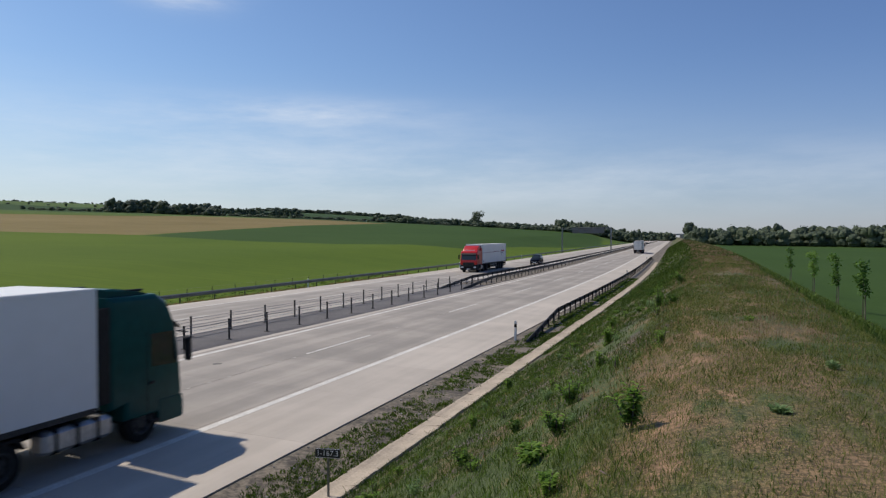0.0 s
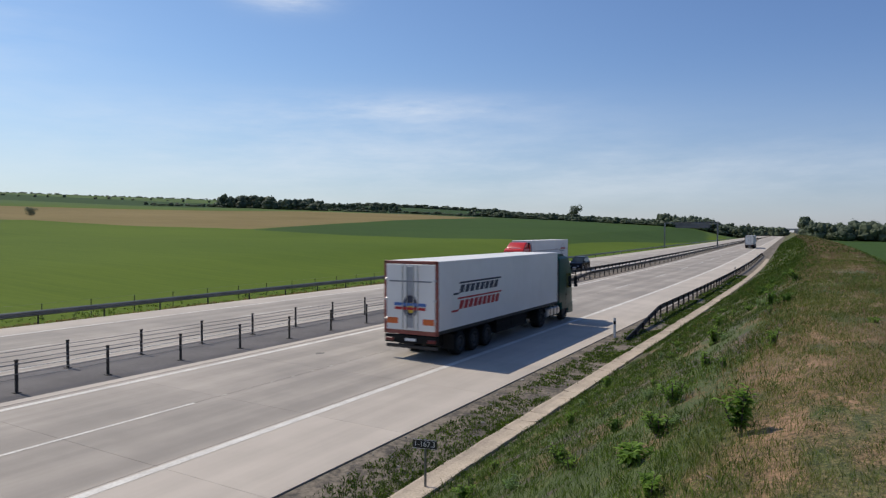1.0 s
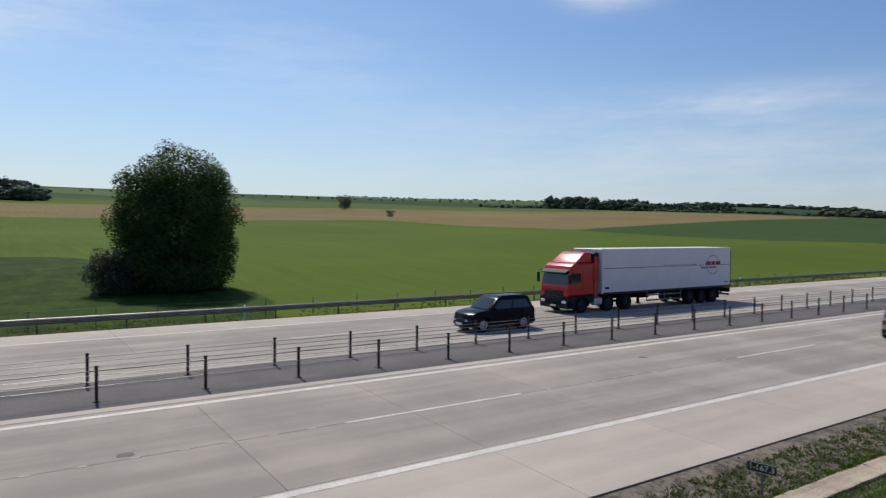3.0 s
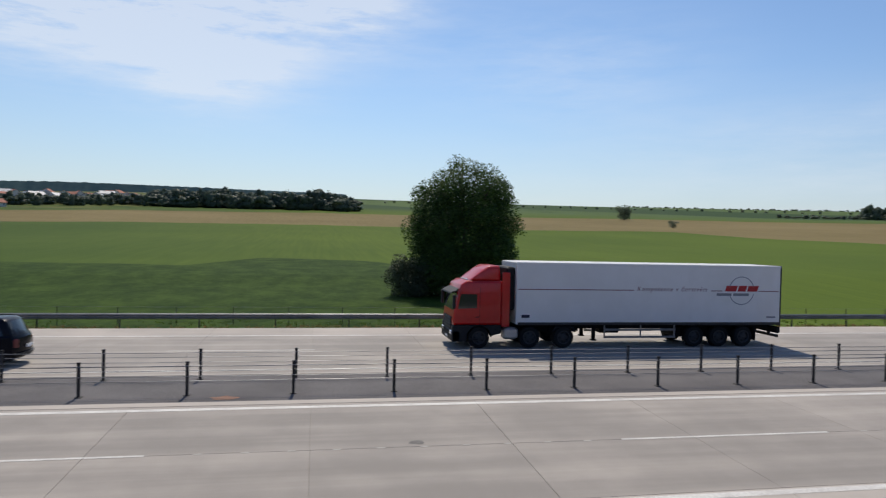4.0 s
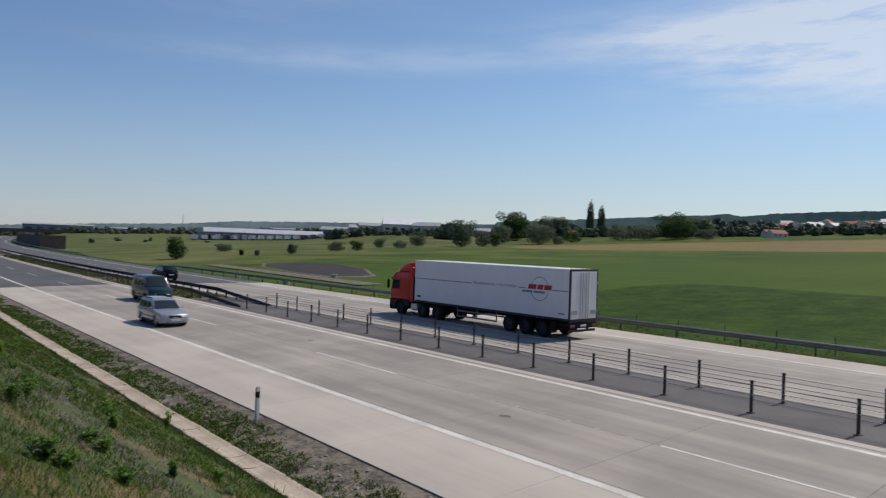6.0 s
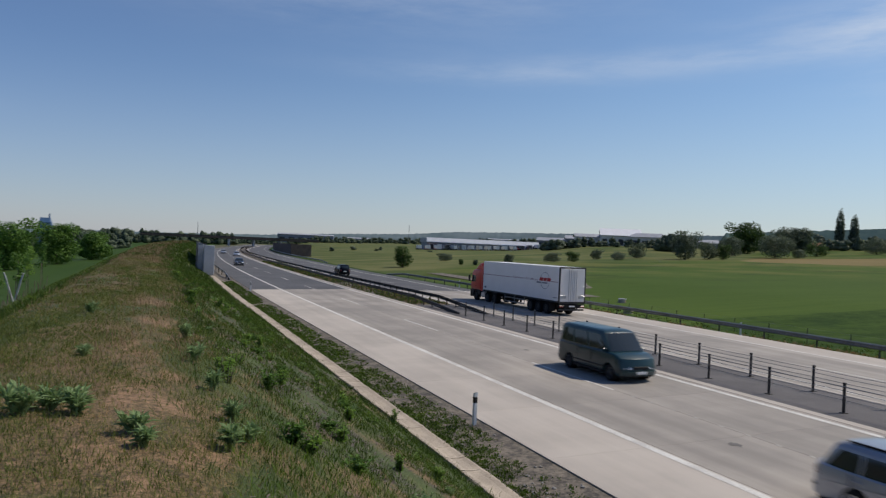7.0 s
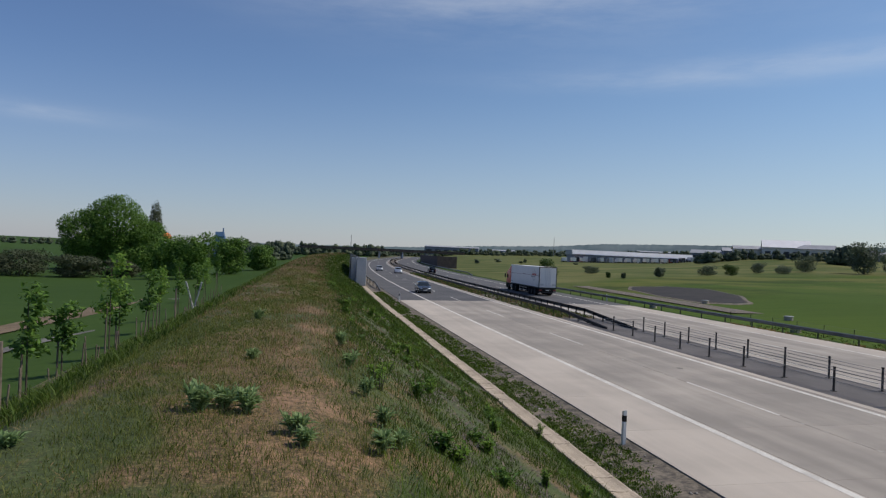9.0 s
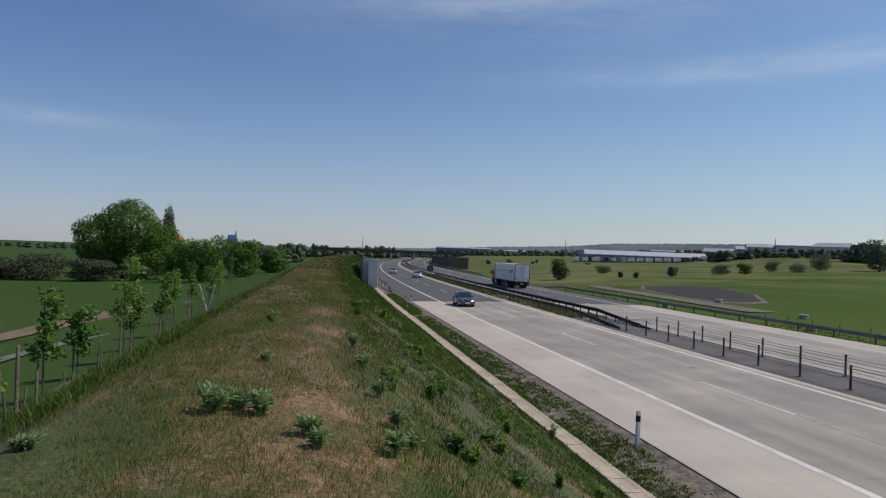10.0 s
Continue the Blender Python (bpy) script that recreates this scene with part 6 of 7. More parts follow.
# bare earth basin beside the far carriageway
ring_out = [(-60, -96), (-61, -112), (-64, -130), (-69, -139), (-76, -137), (-78, -125), (-74, -107), (-67, -95), (-63.5, -93)]
cx, cy = sum(p[0] for p in ring_out) / 9, sum(p[1] for p in ring_out) / 9
ring_out = [p for a, q in zip(ring_out, ring_out[1:] + ring_out[:1]) for p in (a, ((a[0] * 0.66 + q[0] * 0.34), (a[1] * 0.66 + q[1] * 0.34)), ((a[0] * 0.34 + q[0] * 0.66), (a[1] * 0.34 + q[1] * 0.66)))]
def bowl(scales):
    """Rings of the basin's outline, each scaled about its middle and laid on the land."""
    rings = []
    for k, lift in scales:
        ring = []
        for i, (x, y) in enumerate(ring_out):
            wob = k * (1 + 0.03 * math.sin(i * 0.93) + 0.015 * math.sin(i * 2.1))
            px, py = cx + (x - cx) * wob, cy + (y - cy) * wob
            ring.append((px, py, ground_z(px, py) + lift))
        rings.append(ring)
    return Shape().loft(rings)


structure("ground_basin_rim", bowl(((1.06, -0.12), (1.03, 0.03), (0.98, 0.09), (0.6, 0.06))), VERGE_SOIL, "pale stony soil rim round a drainage basin")
EARTH_DARK = material("dark_basin_earth", worn((0.012, 0.010, 0.009), (0.034, 0.028, 0.024), 3, 0.2), 0.95)
structure("ground_basin", bowl(((0.98, 0.04), (0.94, 0.13), (0.8, 0.13), (0.5, 0.13), (0.15, 0.13))), EARTH_DARK, "dark bare earth of a drainage basin")
structure("road_service_track", Shape().loft([[(-56 - 0.35 * i - 3, -80 - 6.0 * i, ground_z(-56 - 0.35 * i, -80 - 6.0 * i) + 0.14), (-56 - 0.35 * i + 2, -80 - 6.0 * i, ground_z(-54 - 0.35 * i, -80 - 6.0 * i) + 0.14)] for i in range(12)], False, False), VERGE_SOIL, "grey stony service track beside the basin")
for x, y in ((-47.5, -60), (-56, -72), (-60, -96), (-47, -88)):
    cover = thing("manhole_cover", "pale concrete inspection chamber in the grass", "manhole", "inspection chambers", Matrix.Translation((x, y, ground_z(x, y))))
    part("shaft_ring", Shape().tube((0, 0, -0.2), (0, 0, 0.45), 0.5, 0.5, 14), GUTTER, cover)
    part("lid", Shape().tube((0, 0, 0.452), (0, 0, 0.53), 0.56, 0.54, 14), WALL_GREY, cover)
# thin wire fence along the field
fence = thing("field_fence", "thin wire fence with slender dark posts", "fence", at=Matrix.Translation((-47, -70, 0)))
stake = Shape().box(-0.025, 0.025, -0.025, 0.025, -0.3, 1.2, 0.006).mesh("post", STEEL_DARK)
for i in range(44):
    ob = part("post", stake, None, fence)
    y = -70 + i * 3.6
    ob.location = (0, y + 70, ground_z(-47, y))
for zz in (0.4, 0.8, 1.2):
    wire = Shape()
    for i in range(43):
        y = -70 + i * 3.6
        wire.tube((0, y + 70, ground_z(-47, y) + zz), (0, y + 73.6, ground_z(-47, y + 3.6) + zz), 0.006, 0.006, 4)
    tagged(part("wire", wire, CABLE, fence), kind="stuff")

PATH_GREY = material("trodden_gravel", worn((0.085, 0.085, 0.075), (0.19, 0.185, 0.165), 14, 1.2), 0.95, bump=0.6)
# ---- at the foot of the bank: path, stakes and saplings ----
structure("path_gravel", Shape().loft([[(12.4 + 1.1 * math.sin(i * 0.3) - i * 0.06, -20 - 2.0 * i, ground_z(12.5, -16) + 0.05), (13.4 + 1.1 * math.sin(i * 0.3 + 0.1) - i * 0.06 + 0.2 * math.sin(i * 1.7), -20 - 2.0 * i, ground_z(14, -16) + 0.05)] for i in range(24)], False, False), PATH_GREY, "narrow pale gravel path below the bank")
structure("path_bare_earth", Shape().loft([[(16.5 + 0.8 * math.sin(i * 0.5) - i * 0.12, -18 - 4.0 * i, ground_z(16.5, -18) + 0.09), (18.0 + 0.8 * math.sin(i * 0.3) - i * 0.12, -18 - 4.0 * i, ground_z(19, -18) + 0.09)] for i in range(13)], False, False), material("bare_earth", worn((0.12, 0.085, 0.05), (0.2, 0.15, 0.09), 6, 0.5), 0.95, bump=0.6), "strip of bare brown earth beside the field")
rnd = random.Random(31)
stakes = thing("stake_fence", "row of thin weathered wooden stakes", "fence", at=Matrix.Translation((5.6, -12, 0)))
for i in range(46):
    y = -8 - i * 1.15 + rnd.uniform(-0.4, 0.4)
    x = 5.6 + 0.045 * i + rnd.uniform(-0.35, 0.35)
    h = rnd.uniform(0.5, 1.15)
    lean = rnd.uniform(-0.08, 0.08)
    z = ground_z(x, y)
    part("stake", Shape().tube((x - 5.6, y + 12, z - 0.2), (x - 5.6 + lean, y + 12 + lean, z + h), 0.026, 0.022, 6), WOOD_STAKE, stakes)
for x, y, h in [(5.9, -14.8, 1.6), (7.6, -41, 1.8)]:
    post_ob = thing("wooden_post", "weathered wooden post at the foot of the bank", "post", "tall posts", Matrix.Translation((x, y, ground_z(x, y))))
    part("shaft", Shape().tube((0, 0, -0.2), (0.02, 0, h), 0.045, 0.035, 8), WOOD_STAKE, post_ob)
for i, (x, y) in enumerate([(7.4, -46), (7.9, -49)]):
    prop = thing("timber_prop", "leaning pale timber prop", "timber", "timber props", Matrix.Translation((x, y, ground_z(x, y))))
    part("beam", Shape().tube((0, 0, 0), (0.5 - i, 0.4, 1.9), 0.06, 0.06, 6), WALL_GREY, prop)


def sapling(x, y, h, seed, mat=LEAF_BRIGHT):
    rnd = random.Random(seed)
    ob = thing("sapling", "young staked sapling with sparse bright leaves", "sapling", "saplings below the bank", Matrix.Translation((x, y, ground_z(x, y))))
    part("stem", Shape().tube((0, 0, -0.1), (0.04, 0.02, h * 0.9), 0.03, 0.012, 6), BARK, ob)
    part("stake", Shape().tube((0.12, 0.05, -0.1), (0.12, 0.05, h * 0.55), 0.03, 0.03, 6), WOOD_STAKE, ob)
    lobes = [((rnd.uniform(-0.2, 0.2), rnd.uniform(-0.2, 0.2), h * (0.5 + 0.12 * i)), (rnd.uniform(0.2, 0.52), rnd.uniform(0.2, 0.52), h * 0.11)) for i in range(5)]
    part("foliage", leaf_cloud(Shape(), lobes, 420, 0.085, rnd, 0.1), mat, ob)


for i, (x, y, h) in enumerate([(6.3, -13.8, 2.4), (6.8, -18.5, 2.8), (7.0, -21.5, 2.2), (6.7, -25, 3.6), (7.3, -28.5, 2.4), (7.0, -32, 2.8), (7.6, -37, 3.0), (8.0, -44, 3.4), (8.2, -52, 3.0), (8.8, -60, 3.4), (9.2, -70, 3.6), (6.6, -11.5, 1.9),
                               (6.6, 15.2, 2.2), (7.2, 19.5, 2.4), (6.9, 25, 2.6), (7.5, 32, 2.8), (7.4, 40, 3.0), (7.8, 50, 3.2), (8, 62, 3.2), (6.4, 11.5, 1.6), (8, 78, 3.4)]):
    sapling(x, y, h, 100 + i, LEAF_BRIGHT if i % 3 else LEAF_WEED)


# ---- growth on the bank ----
def weed(x, y, h, w, mat, label, category, seed, count=120, narrow=0.4):
    rnd = random.Random(seed)
    ob = thing("weed_plant", label, category, "plants on the bank", Matrix.Translation((x, y, ground_z(x, y) - 0.02)))
    stems, foliage = Shape(), Shape()
    tips = []
    for i in range(7):
        a = 2 * math.pi * rnd.random()
        tip = Vector((math.cos(a) * w * 0.4 * rnd.random(), math.sin(a) * w * 0.4 * rnd.random(), h * rnd.uniform(0.6, 1.0)))
        stems.tube((math.cos(a) * 0.03, math.sin(a) * 0.03, 0), tip, 0.011, 0.005, 5)
        tips.append(tip)
    for i in range(count):
        tip = tips[i % len(tips)]
        s = rnd.uniform(0.15, 1.0)
        p = tip * s
        a = 2 * math.pi * rnd.random()
        upright = narrow < 0.35
        out = Vector((math.cos(a), math.sin(a), rnd.uniform(0.3, 1.6) if upright else rnd.uniform(-0.1, 0.7))).normalized()
        l = w * (rnd.uniform(0.2, 0.42) if upright else rnd.uniform(0.08, 0.2))
        p = p * (0.6 if upright else 1.0)
        side = out.cross(Vector((0, 0, 1))).normalized() * l * narrow * 0.5
        mid = p + out * l * 0.55 + Vector((0, 0, l * 0.1))
        end = p + out * l - Vector((0, 0, l * 0.15))
        base = len(foliage.v)
        foliage.add([p, mid + side, end, mid - side, mid + Vector((0, 0, -0.012))], [(0, 1, 4), (1, 2, 4), (2, 3, 4), (3, 0, 4)])
    part("stem", stems, BARK if mat is LEAF_WEED else mat, ob)
    part("foliage", foliage, mat, ob)


LEAFY = "bushy green weed with broad pointed leaves"
THISTLE = "grey-green thistle clump with narrow leaves"
for i, (x, y, h, w) in enumerate([(-0.72, 6.8, 0.46, 0.62), (-1.92, 10.2, 0.4, 0.6), (-1.69, 8.1, 0.3, 0.5), (-1.76, 7.1, 0.24, 0.8), (-1.97, 13.4, 0.34, 0.4), (-0.75, 12.1, 0.3, 0.35), (-3.4, 9.5, 0.32, 0.45), (-4.8, 14.2, 0.4, 0.5),
                                  (-2.4, 18, 0.45, 0.6), (-1.4, 22, 0.5, 0.6), (-3.2, 25, 0.45, 0.7), (-1.0, 30, 0.5, 0.7), (-5.85, 20.8, 0.4, 0.6), (-1.2, 5.4, 0.22, 0.4), (-5.2, 10, 0.3, 0.5), (0.72, 14.3, 0.16, 0.3),
                                  (-2.34, -13.2, 0.34, 0.5), (-1.73, -7.7, 0.26, 0.45), (-3.9, -13.9, 0.34, 0.5), (-2.9, -20, 0.4, 0.6), (-1.2, -24, 0.45, 0.7), (-3.8, -10.4, 0.3, 0.45), (-2.6, -30, 0.5, 0.8),
                                  (-6.75, -19.2, 0.5, 0.5), (-5.2, -12, 0.3, 0.5), (-4.6, -17, 0.35, 0.6)]):
    weed(x, y, h, w, LEAF_WEED, LEAFY, "weed", 200 + i, 260, 0.5)
for i, (x, y, h, w) in enumerate([(1.0, -7.0, 0.36, 0.5), (0.8, -7.2, 0.28, 0.42), (0.54, -7.0, 0.34, 0.5), (0.06, -6.35, 0.24, 0.42), (-0.02, -6.0, 0.18, 0.36), (-0.66, -10.7, 0.34, 0.42), (-0.75, -8.8, 0.3, 0.4), (-0.72, -6.3, 0.26, 0.42), (-0.85, -7.4, 0.28, 0.36),
                                  (-0.95, -6.7, 0.22, 0.36), (1.11, -15.5, 0.3, 0.45), (0.78, -10.2, 0.2, 0.35), (-0.6, -13.0, 0.34, 0.45), (2.3, -6.0, 0.14, 0.4), (1.4, 9.5, 0.14, 0.3), (0.6, 7.0, 0.12, 0.3)]):
    weed(x, y, h, w, LEAF_GREY, THISTLE, "thistle", 300 + i, 150, 0.22)


rnd = random.Random(64)
for i in range(90):
    y = rnd.choice((-1, 1)) * rnd.uniform(5.0, 34)
    weed(rnd.uniform(-6.0, -1.0), y, rnd.uniform(0.12, 0.3), rnd.uniform(0.25, 0.45), rnd.choice((LEAF_WEED, LEAF_WEED, LEAF_GREY)), "small green weed among the grass of the bank", "weed", 400 + i, 110, 0.4)

for i in range(60):
    y = -rnd.uniform(6, 60) if i % 4 else rnd.uniform(8, 50)
    weed(rnd.uniform(-4.5, -0.9), y, rnd.uniform(0.15, 0.4), rnd.uniform(0.35, 0.65), LEAF_BRIGHT if i % 3 else LEAF_WEED, "fresh bright green weed on the slope of the bank", "weed", 500 + i, 170, 0.5)


BANK_U, BANK_Z = np.array([p[0] for p in BANK]), np.array([p[1] for p in BANK])


def bends(y):
    """bend() for an array."""
    south, north = np.clip(-y - 60, 0, 420), np.clip(y - 50, 0, 80)
    return south * south / 5000 + north * north / 4000 + np.maximum(0, y - 130) * 0.04


def patches(x, y, size, seed):
    """Smooth patchy values from 0 to 1 over the plan."""
    table = np.random.RandomState(seed).rand(64, 64)
    px, py = x / size, y / size
    ix, iy = np.floor(px).astype(int), np.floor(py).astype(int)
    fx, fy = px - ix, py - iy
    fx, fy = fx * fx * (3 - 2 * fx), fy * fy * (3 - 2 * fy)
    at = lambda a, b: table[a % 64, b % 64]
    return (at(ix, iy) * (1 - fx) + at(ix + 1, iy) * fx) * (1 - fy) + (at(ix, iy + 1) * (1 - fx) + at(ix + 1, iy + 1) * fx) * fy


def sheet_of_quads(name, label, mat, corners, category="grass"):
    """One mesh of loose four-cornered pieces: corners is an array (pieces, 4, 3)."""
    count = len(corners)
    me = bpy.data.meshes.new(name)
    me.vertices.add(count * 4)
    me.vertices.foreach_set("co", corners.astype(np.float32).ravel())
    me.loops.add(count * 4)
    me.loops.foreach_set("vertex_index", np.arange(count * 4, dtype=np.int32))
    me.polygons.add(count)
    me.polygons.foreach_set("loop_start", np.arange(0, count * 4, 4, dtype=np.int32))
    me.update(calc_edges=True)
    me.materials.append(mat)
    return tagged(new(name, me), label, category, kind="stuff")


def grass(name, label, mat, tufts, h0, h1, pick, seed, width=0.0035, keep=(0.35, 0.65), blades=7, spread=0.06, lean=(0.2, 1.1), size=1.3, base=None):
    """Loose bent blades in patchy tufts over the ground, in one mesh. keep: patch values between which growth goes from none to full."""
    rs = np.random.RandomState(seed)
    u, y = pick(rs, tufts)
    value = 0.55 * patches(u, y * 0.4, size, seed % 3) + 0.45 * patches(u, y * 0.55, size * 0.37, seed + 50)
    if keep[0] > keep[1]:
        ok = rs.rand(len(u)) < np.clip((keep[0] - value) / (keep[0] - keep[1]), 0, 1)
    else:
        ok = rs.rand(len(u)) < np.clip((value - keep[0]) / (keep[1] - keep[0]), 0, 1)
    ok &= np.hypot(u, y) > 0.9
    u, y, value = (np.repeat(a[ok], blades) for a in (u, y, value))
    m = len(u)
    u, y = u + rs.normal(0, spread, m), y + rs.normal(0, spread, m)
    z = (np.interp(u, BANK_U, BANK_Z) if base is None else np.full(m, base)) - 0.012
    d = np.hypot(u, y)
    w = width * (1 + np.maximum(0, d - 5) * 0.06) * rs.uniform(0.7, 1.4, m)
    h = rs.uniform(h0, h1, m) * rs.uniform(0.75, 1.25, m) * (1 + np.clip(d - 60, 0, 200) * 0.004)
    a = rs.rand(m) * 6.283
    t = a + rs.uniform(-0.9, 0.9, m)
    out = rs.uniform(*lean, m) * h
    x = u - bends(y)
    dx, dy, px, py = np.cos(a), np.sin(a), -np.sin(t) * w, np.cos(t) * w
    mx, my = x + dx * out * 0.3, y + dy * out * 0.3
    corners = np.stack([np.stack(c, 1) for c in ((x, y, z), (mx + px, my + py, z + h * 0.55), (x + dx * out, y + dy * out, z + h), (mx - px, my - py, z + h * 0.55))], 1)
    sheet_of_quads(name, label, mat, corners)


def along(lo, hi, reach, start=0.1, power=1.7, ragged=0.0):
    """Picks places between two offsets, more often close to the camera."""
    def pick(rs, count):
        d = start + (reach - start) * rs.rand(count) ** power
        return rs.uniform(lo, hi, count) + rs.normal(0, ragged, count), np.where(rs.rand(count) < 0.5, d, -d)
    return pick


def near_gutter(rs, count):
    x, y = along(0.0, 1.35, 90)(rs, count)
    return -7.72 - x ** 1.5 * 0.85, y


def median(rs, count):
    return rs.uniform(-24.9, -21.2, count), -57 - 110 * rs.rand(count) ** 1.4


grass("grass_slope", "lush green grass on the bank's road side", BLADE_GREEN, 42000, 0.04, 0.14, along(-6.3, -0.7, 80, power=1.55, ragged=0.3), 1, 0.0034, (0.22, 0.5))
grass("grass_slope_fresh", "fresh yellow-green grass patches on the slope", BLADE_LIME, 11000, 0.05, 0.16, along(-6.7, -0.7, 70), 4, 0.004, (0.52, 0.72))
grass("grass_crest", "thin green grass on the crest of the bank", BLADE_OLIVE, 56000, 0.025, 0.085, along(-1.3, 3.6, 65, power=1.55, ragged=0.3), 2, 0.0024, (0.72, 0.40))
grass("grass_crest_fresh", "short green grass on the crest of the bank", BLADE_GREEN, 18000, 0.025, 0.085, along(-1.1, 3.5, 45, ragged=0.3), 5, 0.0028, (0.56, 0.34))
grass("grass_crest_tufts", "low green tufts close by on the crest", BLADE_OLIVE, 13000, 0.03, 0.09, along(-1.4, 3.6, 24, 1.5, 1.2), 23, 0.0022, (0.8, 0.45), 8, 0.04)
grass("grass_dry", "dry straw-coloured grass on the crest of the bank", BLADE_DRY, 16000, 0.012, 0.05, along(-1.5, 2.4, 55, power=1.6, ragged=0.4), 8, 0.0022, (0.42, 0.66), lean=(0.8, 3.0))
grass("grass_seed_heads", "reddish seed stalks standing on the crest of the bank", SEED_HEADS, 7000, 0.08, 0.22, along(-1.2, 2.6, 120, 9.0, 1.2, 0.4), 11, 0.0022, (0.3, 0.75), 6, 0.12, (0.05, 0.4))
grass("grass_dry_slope", "scattered dry grass stalks on the slope", BLADE_DRY, 2500, 0.06, 0.16, along(-6.2, -0.6, 60), 14, 0.0026, (0.5, 0.7), 5)
grass("grass_back", "tall green grass on the bank's field side", BLADE_GREEN, 17000, 0.07, 0.24, along(2.6, 8.0, 75), 7, 0.005, (0.2, 0.45))
grass("grass_back_fresh", "fresh green grass on the bank's field side", BLADE_LIME, 5000, 0.06, 0.2, along(2.8, 8.0, 60), 10, 0.005, (0.5, 0.7))
grass("grass_verge", "patchy green grass between shoulder and gutter", BLADE_GREEN, 17000, 0.03, 0.1, near_gutter, 6, 0.008, (0.26, 0.48), size=0.9)
grass("grass_verge_fresh", "fresh low weeds between shoulder and gutter", BLADE_LIME, 6000, 0.025, 0.08, near_gutter, 9, 0.01, (0.42, 0.62), size=0.9)
grass("grass_gutter", "weedy grass along the gutter edge", BLADE_GREEN, 4500, 0.06, 0.18, along(-7.02, -6.5, 60), 13, 0.0045, (0.3, 0.55))
grass("grass_far_bank", "coarse grass on the distant stretch of the bank", BLADE_GREEN, 9000, 0.1, 0.25, along(-6.5, 7.0, 330, 60, 1.5), 15, 0.008, (0.2, 0.5), spread=0.25)
grass("grass_far_crest", "brownish grass on the distant crest of the bank", SEED_HEADS, 5000, 0.1, 0.22, along(-1.0, 2.8, 330, 60, 1.5), 17, 0.007, (0.2, 0.6), spread=0.25)
grass("grass_rail", "dry pale grass under the far guardrail", BLADE_DRY, 5000, 0.06, 0.2, lambda rs, count: (rs.uniform(-40.5, -37.9, count), rs.uniform(-60, 90, count)), 16, 0.004, (0.25, 0.5), base=-0.38)
grass("grass_rail_green", "green grass beside the far guardrail", BLADE_GREEN, 3500, 0.06, 0.22, lambda rs, count: (rs.uniform(-43.5, -38.2, count), rs.uniform(-60, 90, count)), 22, 0.004, (0.35, 0.6), base=-0.42)
grass("grass_median", "rough grass with pale seed heads in the median", BLADE_GREEN, 3200, 0.1, 0.32, median, 19, 0.003, (0.2, 0.5), base=-0.04)
grass("grass_median_dry", "dry stalks in the median", BLADE_DRY, 900, 0.1, 0.32, median, 20, 0.003, (0.3, 0.6), base=-0.04)


def wood_chips():
    """Flat splinters of mulch scattered in patches on the road side of the bank."""
    rs = np.random.RandomState(21)
    u, y = along(-5.5, -0.7, 40, 2.0)(rs, 60000)
    value = 0.6 * patches(u, y, 1.5, 90) + 0.4 * patches(u, y, 0.6, 91)
    ok = rs.rand(len(u)) < np.clip((value - 0.55) / 0.15, 0, 1)
    u, y = u[ok], y[ok]
    m = len(u)
    z = np.interp(u, BANK_U, BANK_Z) + rs.uniform(0.012, 0.035, m)
    a, l, w = rs.rand(m) * 6.283, rs.uniform(0.015, 0.05, m), rs.uniform(0.005, 0.014, m)
    tilt = rs.uniform(-0.5, 0.5, m)
    ax, ay, bx, by = np.cos(a) * l, np.sin(a) * l, -np.sin(a) * w, np.cos(a) * w
    x, rise = u - bends(y), l * tilt
    fall = 0.6 * bx
    corners = np.stack([np.stack(c, 1) for c in ((x - ax - bx, y - ay - by, z - rise), (x + ax - bx, y + ay - by, z + rise), (x + ax + bx, y + ay + by, z + rise + fall), (x - ax + bx, y - ay + by, z - rise + fall))], 1)
    sheet_of_quads("wood_chips", "weathered brown wood chips mulching the slope", WOOD_CHIP, corners, "mulch")


wood_chips()

# stones and dry clods in the verge
rnd = random.Random(8)
stones = Shape()
for _ in range(380):
    y = rnd.choice((-1, 1)) * (3 + 45 * rnd.random() ** 1.5)
    x = rnd.uniform(-9.4, -7.9)
    s = rnd.uniform(0.015, 0.06)
    z = ground_z(x, y)
    ring = [[(x + s * r * math.cos(a) * rnd.uniform(0.8, 1.2), y + s * r * math.sin(a) * rnd.uniform(0.8, 1.4), z + h * s) for a in (0, 1.05, 2.1, 3.14, 4.2, 5.24)] for r, h in ((1, -0.2), (1.0, 0.35), (0.5, 0.7))]
    stones.loft(ring)
tagged(new("gravel_stones", stones.mesh("gravel_stones", GRAVEL)), "loose pale stones and clods in the verge", "stones", kind="stuff")

# ---- road slabs and channel blocks, piece by piece ----
for road, cols, zf in ((road_near, NEAR_COLS, near_z), (road_far, FAR_COLS, flat_z)):
    for u0, u1, m in cols:
        rise = zf(u1) - zf(u0)
        half_w = (u1 - u0) / 2 - 0.002
        tilt = math.atan2(rise, u1 - u0)
        slab = Shape().box(-half_w, half_w, 0.004, SLAB - 0.004, -0.12, 0.0, 0.004).mesh("slab", m)
        y = SLABS_Y0
        while y < SLABS_Y1 - 0.1:
            ob = new("slab", slab)
            ob.parent = road
            ob.matrix_basis = Matrix.Translation(((u0 + u1) / 2 - bend(y + 2.5), y, (zf(u0) + zf(u1)) / 2)) @ Matrix.Rotation(-tilt, 4, "Y") @ Matrix.Rotation(math.atan2(bend(y + 5) - bend(y), 5), 4, "Z")
            y += SLAB
count = 0
y = -58.0
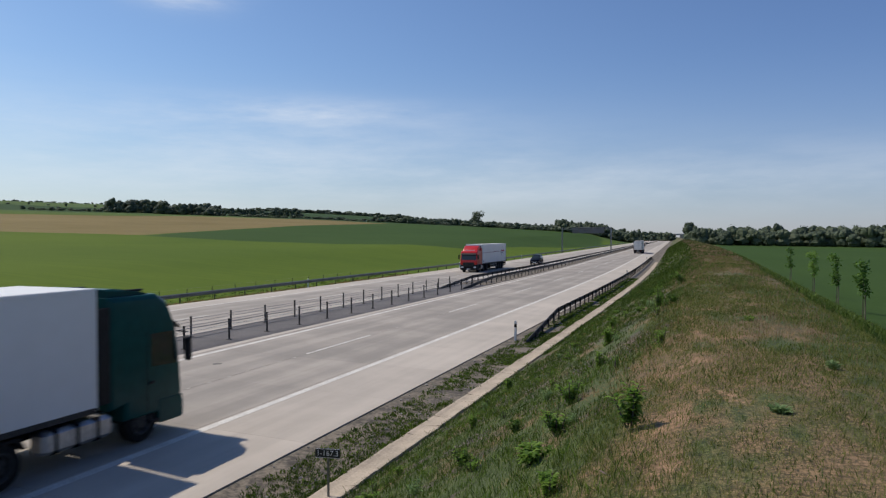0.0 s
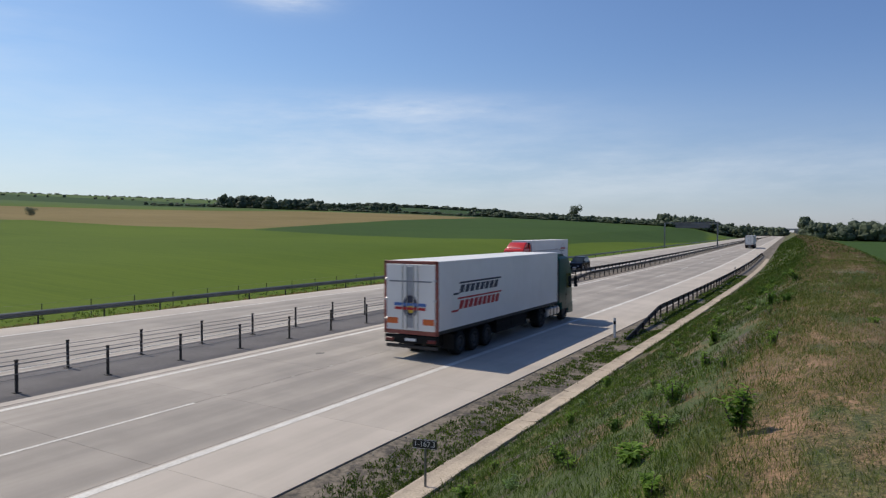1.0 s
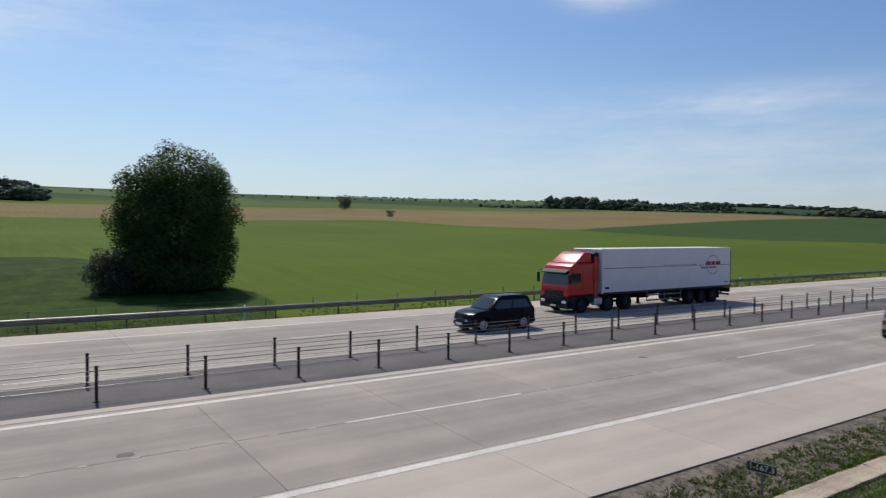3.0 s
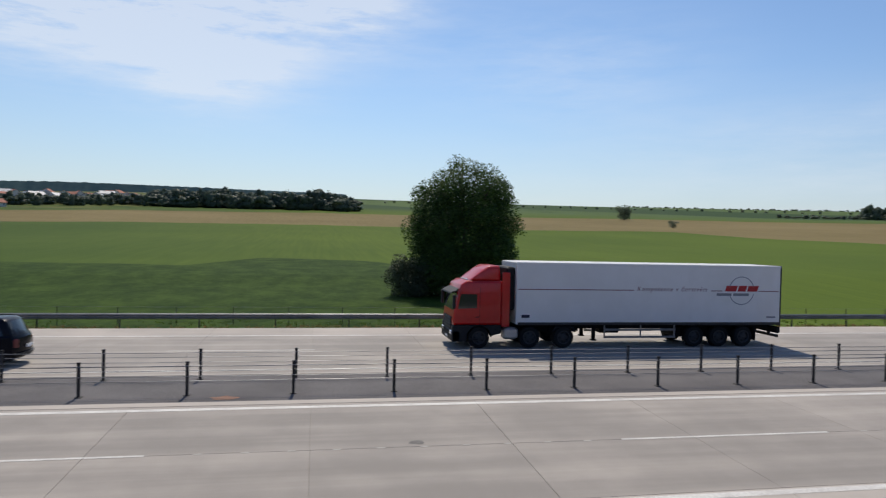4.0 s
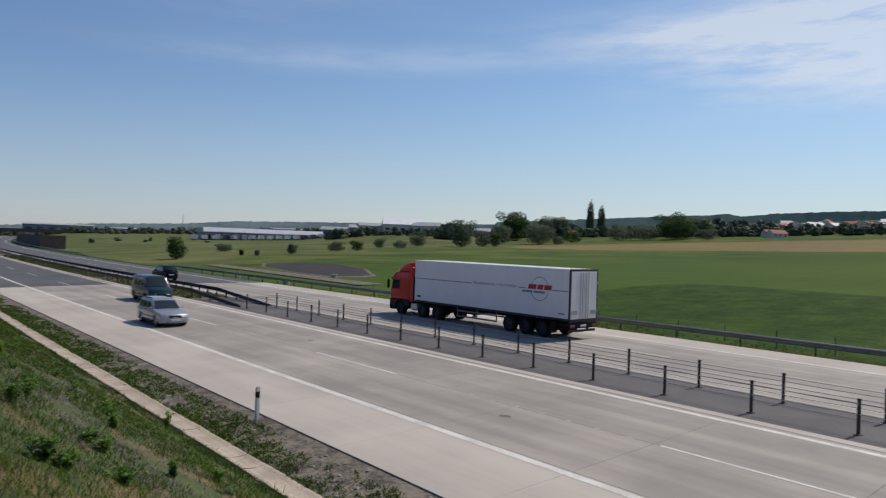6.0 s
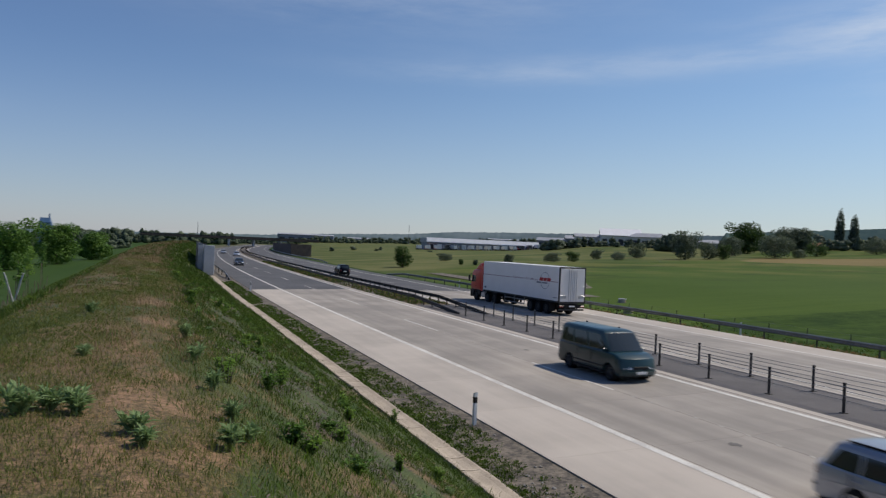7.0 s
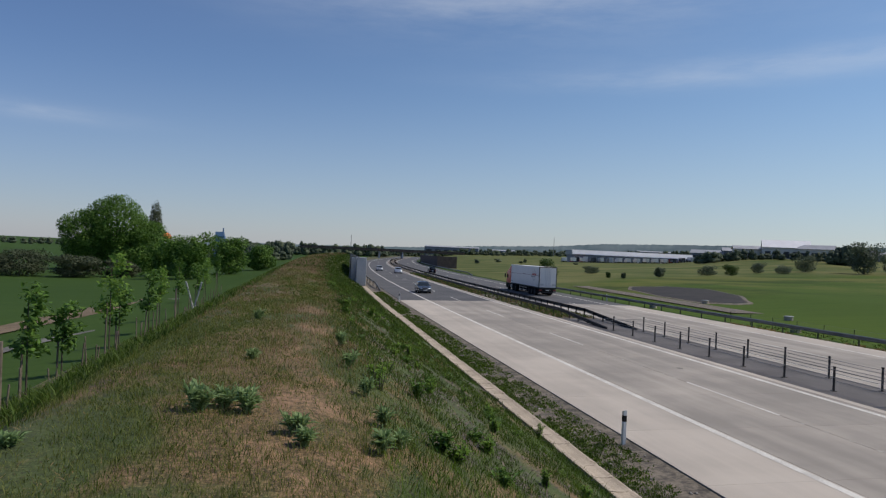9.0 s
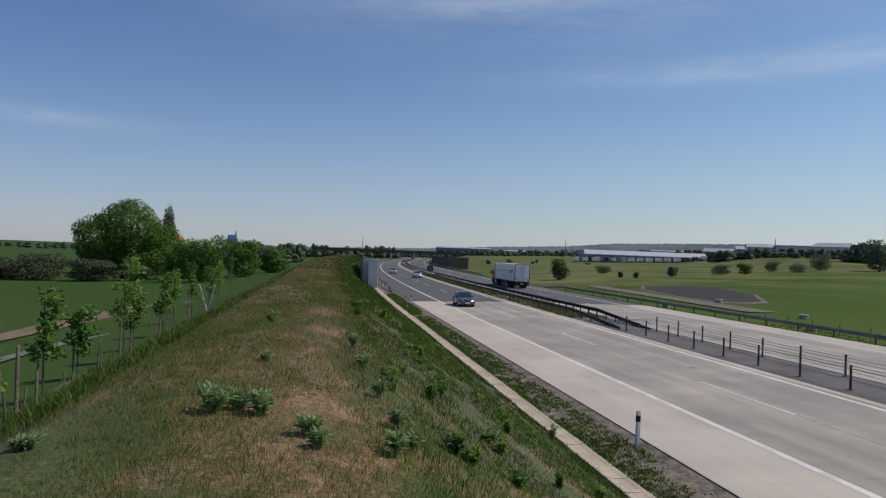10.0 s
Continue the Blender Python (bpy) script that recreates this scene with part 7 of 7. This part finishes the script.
while y < 100 and count < 158:
    ob = new("channel_block", channel)
    ob.parent = gutter
    ob.matrix_basis = Matrix.Translation((-7.38 - bend(y), y, -0.34)) @ Euler((random.uniform(-0.012, 0.012), random.uniform(-0.03, 0.03), random.uniform(-0.02, 0.02))).to_matrix().to_4x4()
    y += 1.0
    count += 1


# ---- what moves ----
def drive(ob, lane, rows, zf, heading):
    """Carry a vehicle along a lane: rows of (seconds, distance along the road)."""
    def at(t):
        if t <= rows[0][0]:
            a, b = rows[0], rows[1]
        elif t >= rows[-1][0]:
            a, b = rows[-2], rows[-1]
        else:
            a, b = next((p, q) for p, q in zip(rows, rows[1:]) if p[0] <= t <= q[0])
        return a[1] + (b[1] - a[1]) * (t - a[0]) / (b[0] - a[0])
    keys = []
    for t in sorted({0.0, 10.0, *[r[0] for r in rows if 0 < r[0] < 10]}):
        y = at(t)
        slope = (bend(y + 1) - bend(y - 1)) / 2
        keys.append((t, pose(lane - bend(y), y, zf(lane), 0, 0, heading + math.degrees(math.atan(slope)))))
    walk(ob, keys)


def motions():
    drive(green_truck, -14.57, [(0.0, -1.75), (0.6, 13.15), (1.0, 23.3), (1.8, 43.2), (2.5, 60.6), (10.0, 245.0)], near_z, 0)
    drive(red_truck, -31.4, [(0.0, 108.5), (0.3, 102.6), (1.8, 73.0), (2.5, 57.8), (3.2, 41.3), (4.5, 11.4), (5.5, -12.1), (6.2, -28.5), (7.3, -53.6), (7.5, -58.0), (9.0, -88.6), (10.0, -107.6)], flat_z, 180)
    drive(suv, -27.75, [(0.0, 122.5), (1.8, 60.5), (2.1, 51.3), (2.5, 39.0), (2.8, 28.8), (3.2, 15.0), (5.5, -63.5), (5.7, -70.5), (5.9, -78.5), (6.2, -87.0), (7.5, -124.0), (9.0, -175.0), (10.0, -210.0)], flat_z, 180)
    drive(sedan, -18.75, [(1.2, 9.9), (1.5, 19.5), (1.8, 28.6), (2.1, 38.2), (2.5, 52.8)], near_z, 0)
    drive(mpv, -14.95, [(1.8, 10.6), (2.1, 17.7), (2.5, 27.5), (2.8, 34.2)], near_z, 0)
    drive(estate, -14.2, [(5.7, -49.0), (5.9, -44.6), (6.2, -35.6), (6.9, -12.0), (7.3, 3.0)], near_z, 0)
    drive(minibus, -18.3, [(5.7, -66.0), (5.9, -60.0), (6.2, -49.5), (7.3, -15.6), (8.0, 7.5)], near_z, 0)
    drive(slate, -14.3, [(5.5, -205.0), (7.3, -131.0), (7.5, -123.0), (9.0, -89.5), (10.0, -69.5)], near_z, 0)
    drive(pale, -18.2, [(5.5, -300.0), (7.3, -208.0), (7.5, -201.0), (9.0, -166.0), (10.0, -147.0)], near_z, 0)
    drive(pale_far, -14.4, [(5.5, -330.0), (9.0, -182.0), (10.0, -172.0)], near_z, 0)
    drive(far_truck, -14.6, [(0.0, 216.0), (1.8, 240.0), (10.0, 440.0)], near_z, 0)
    drive(dark_far, -18.3, [(0.0, 300.0), (2.0, 360.0), (10.0, 620.0)], near_z, 0)


motions()
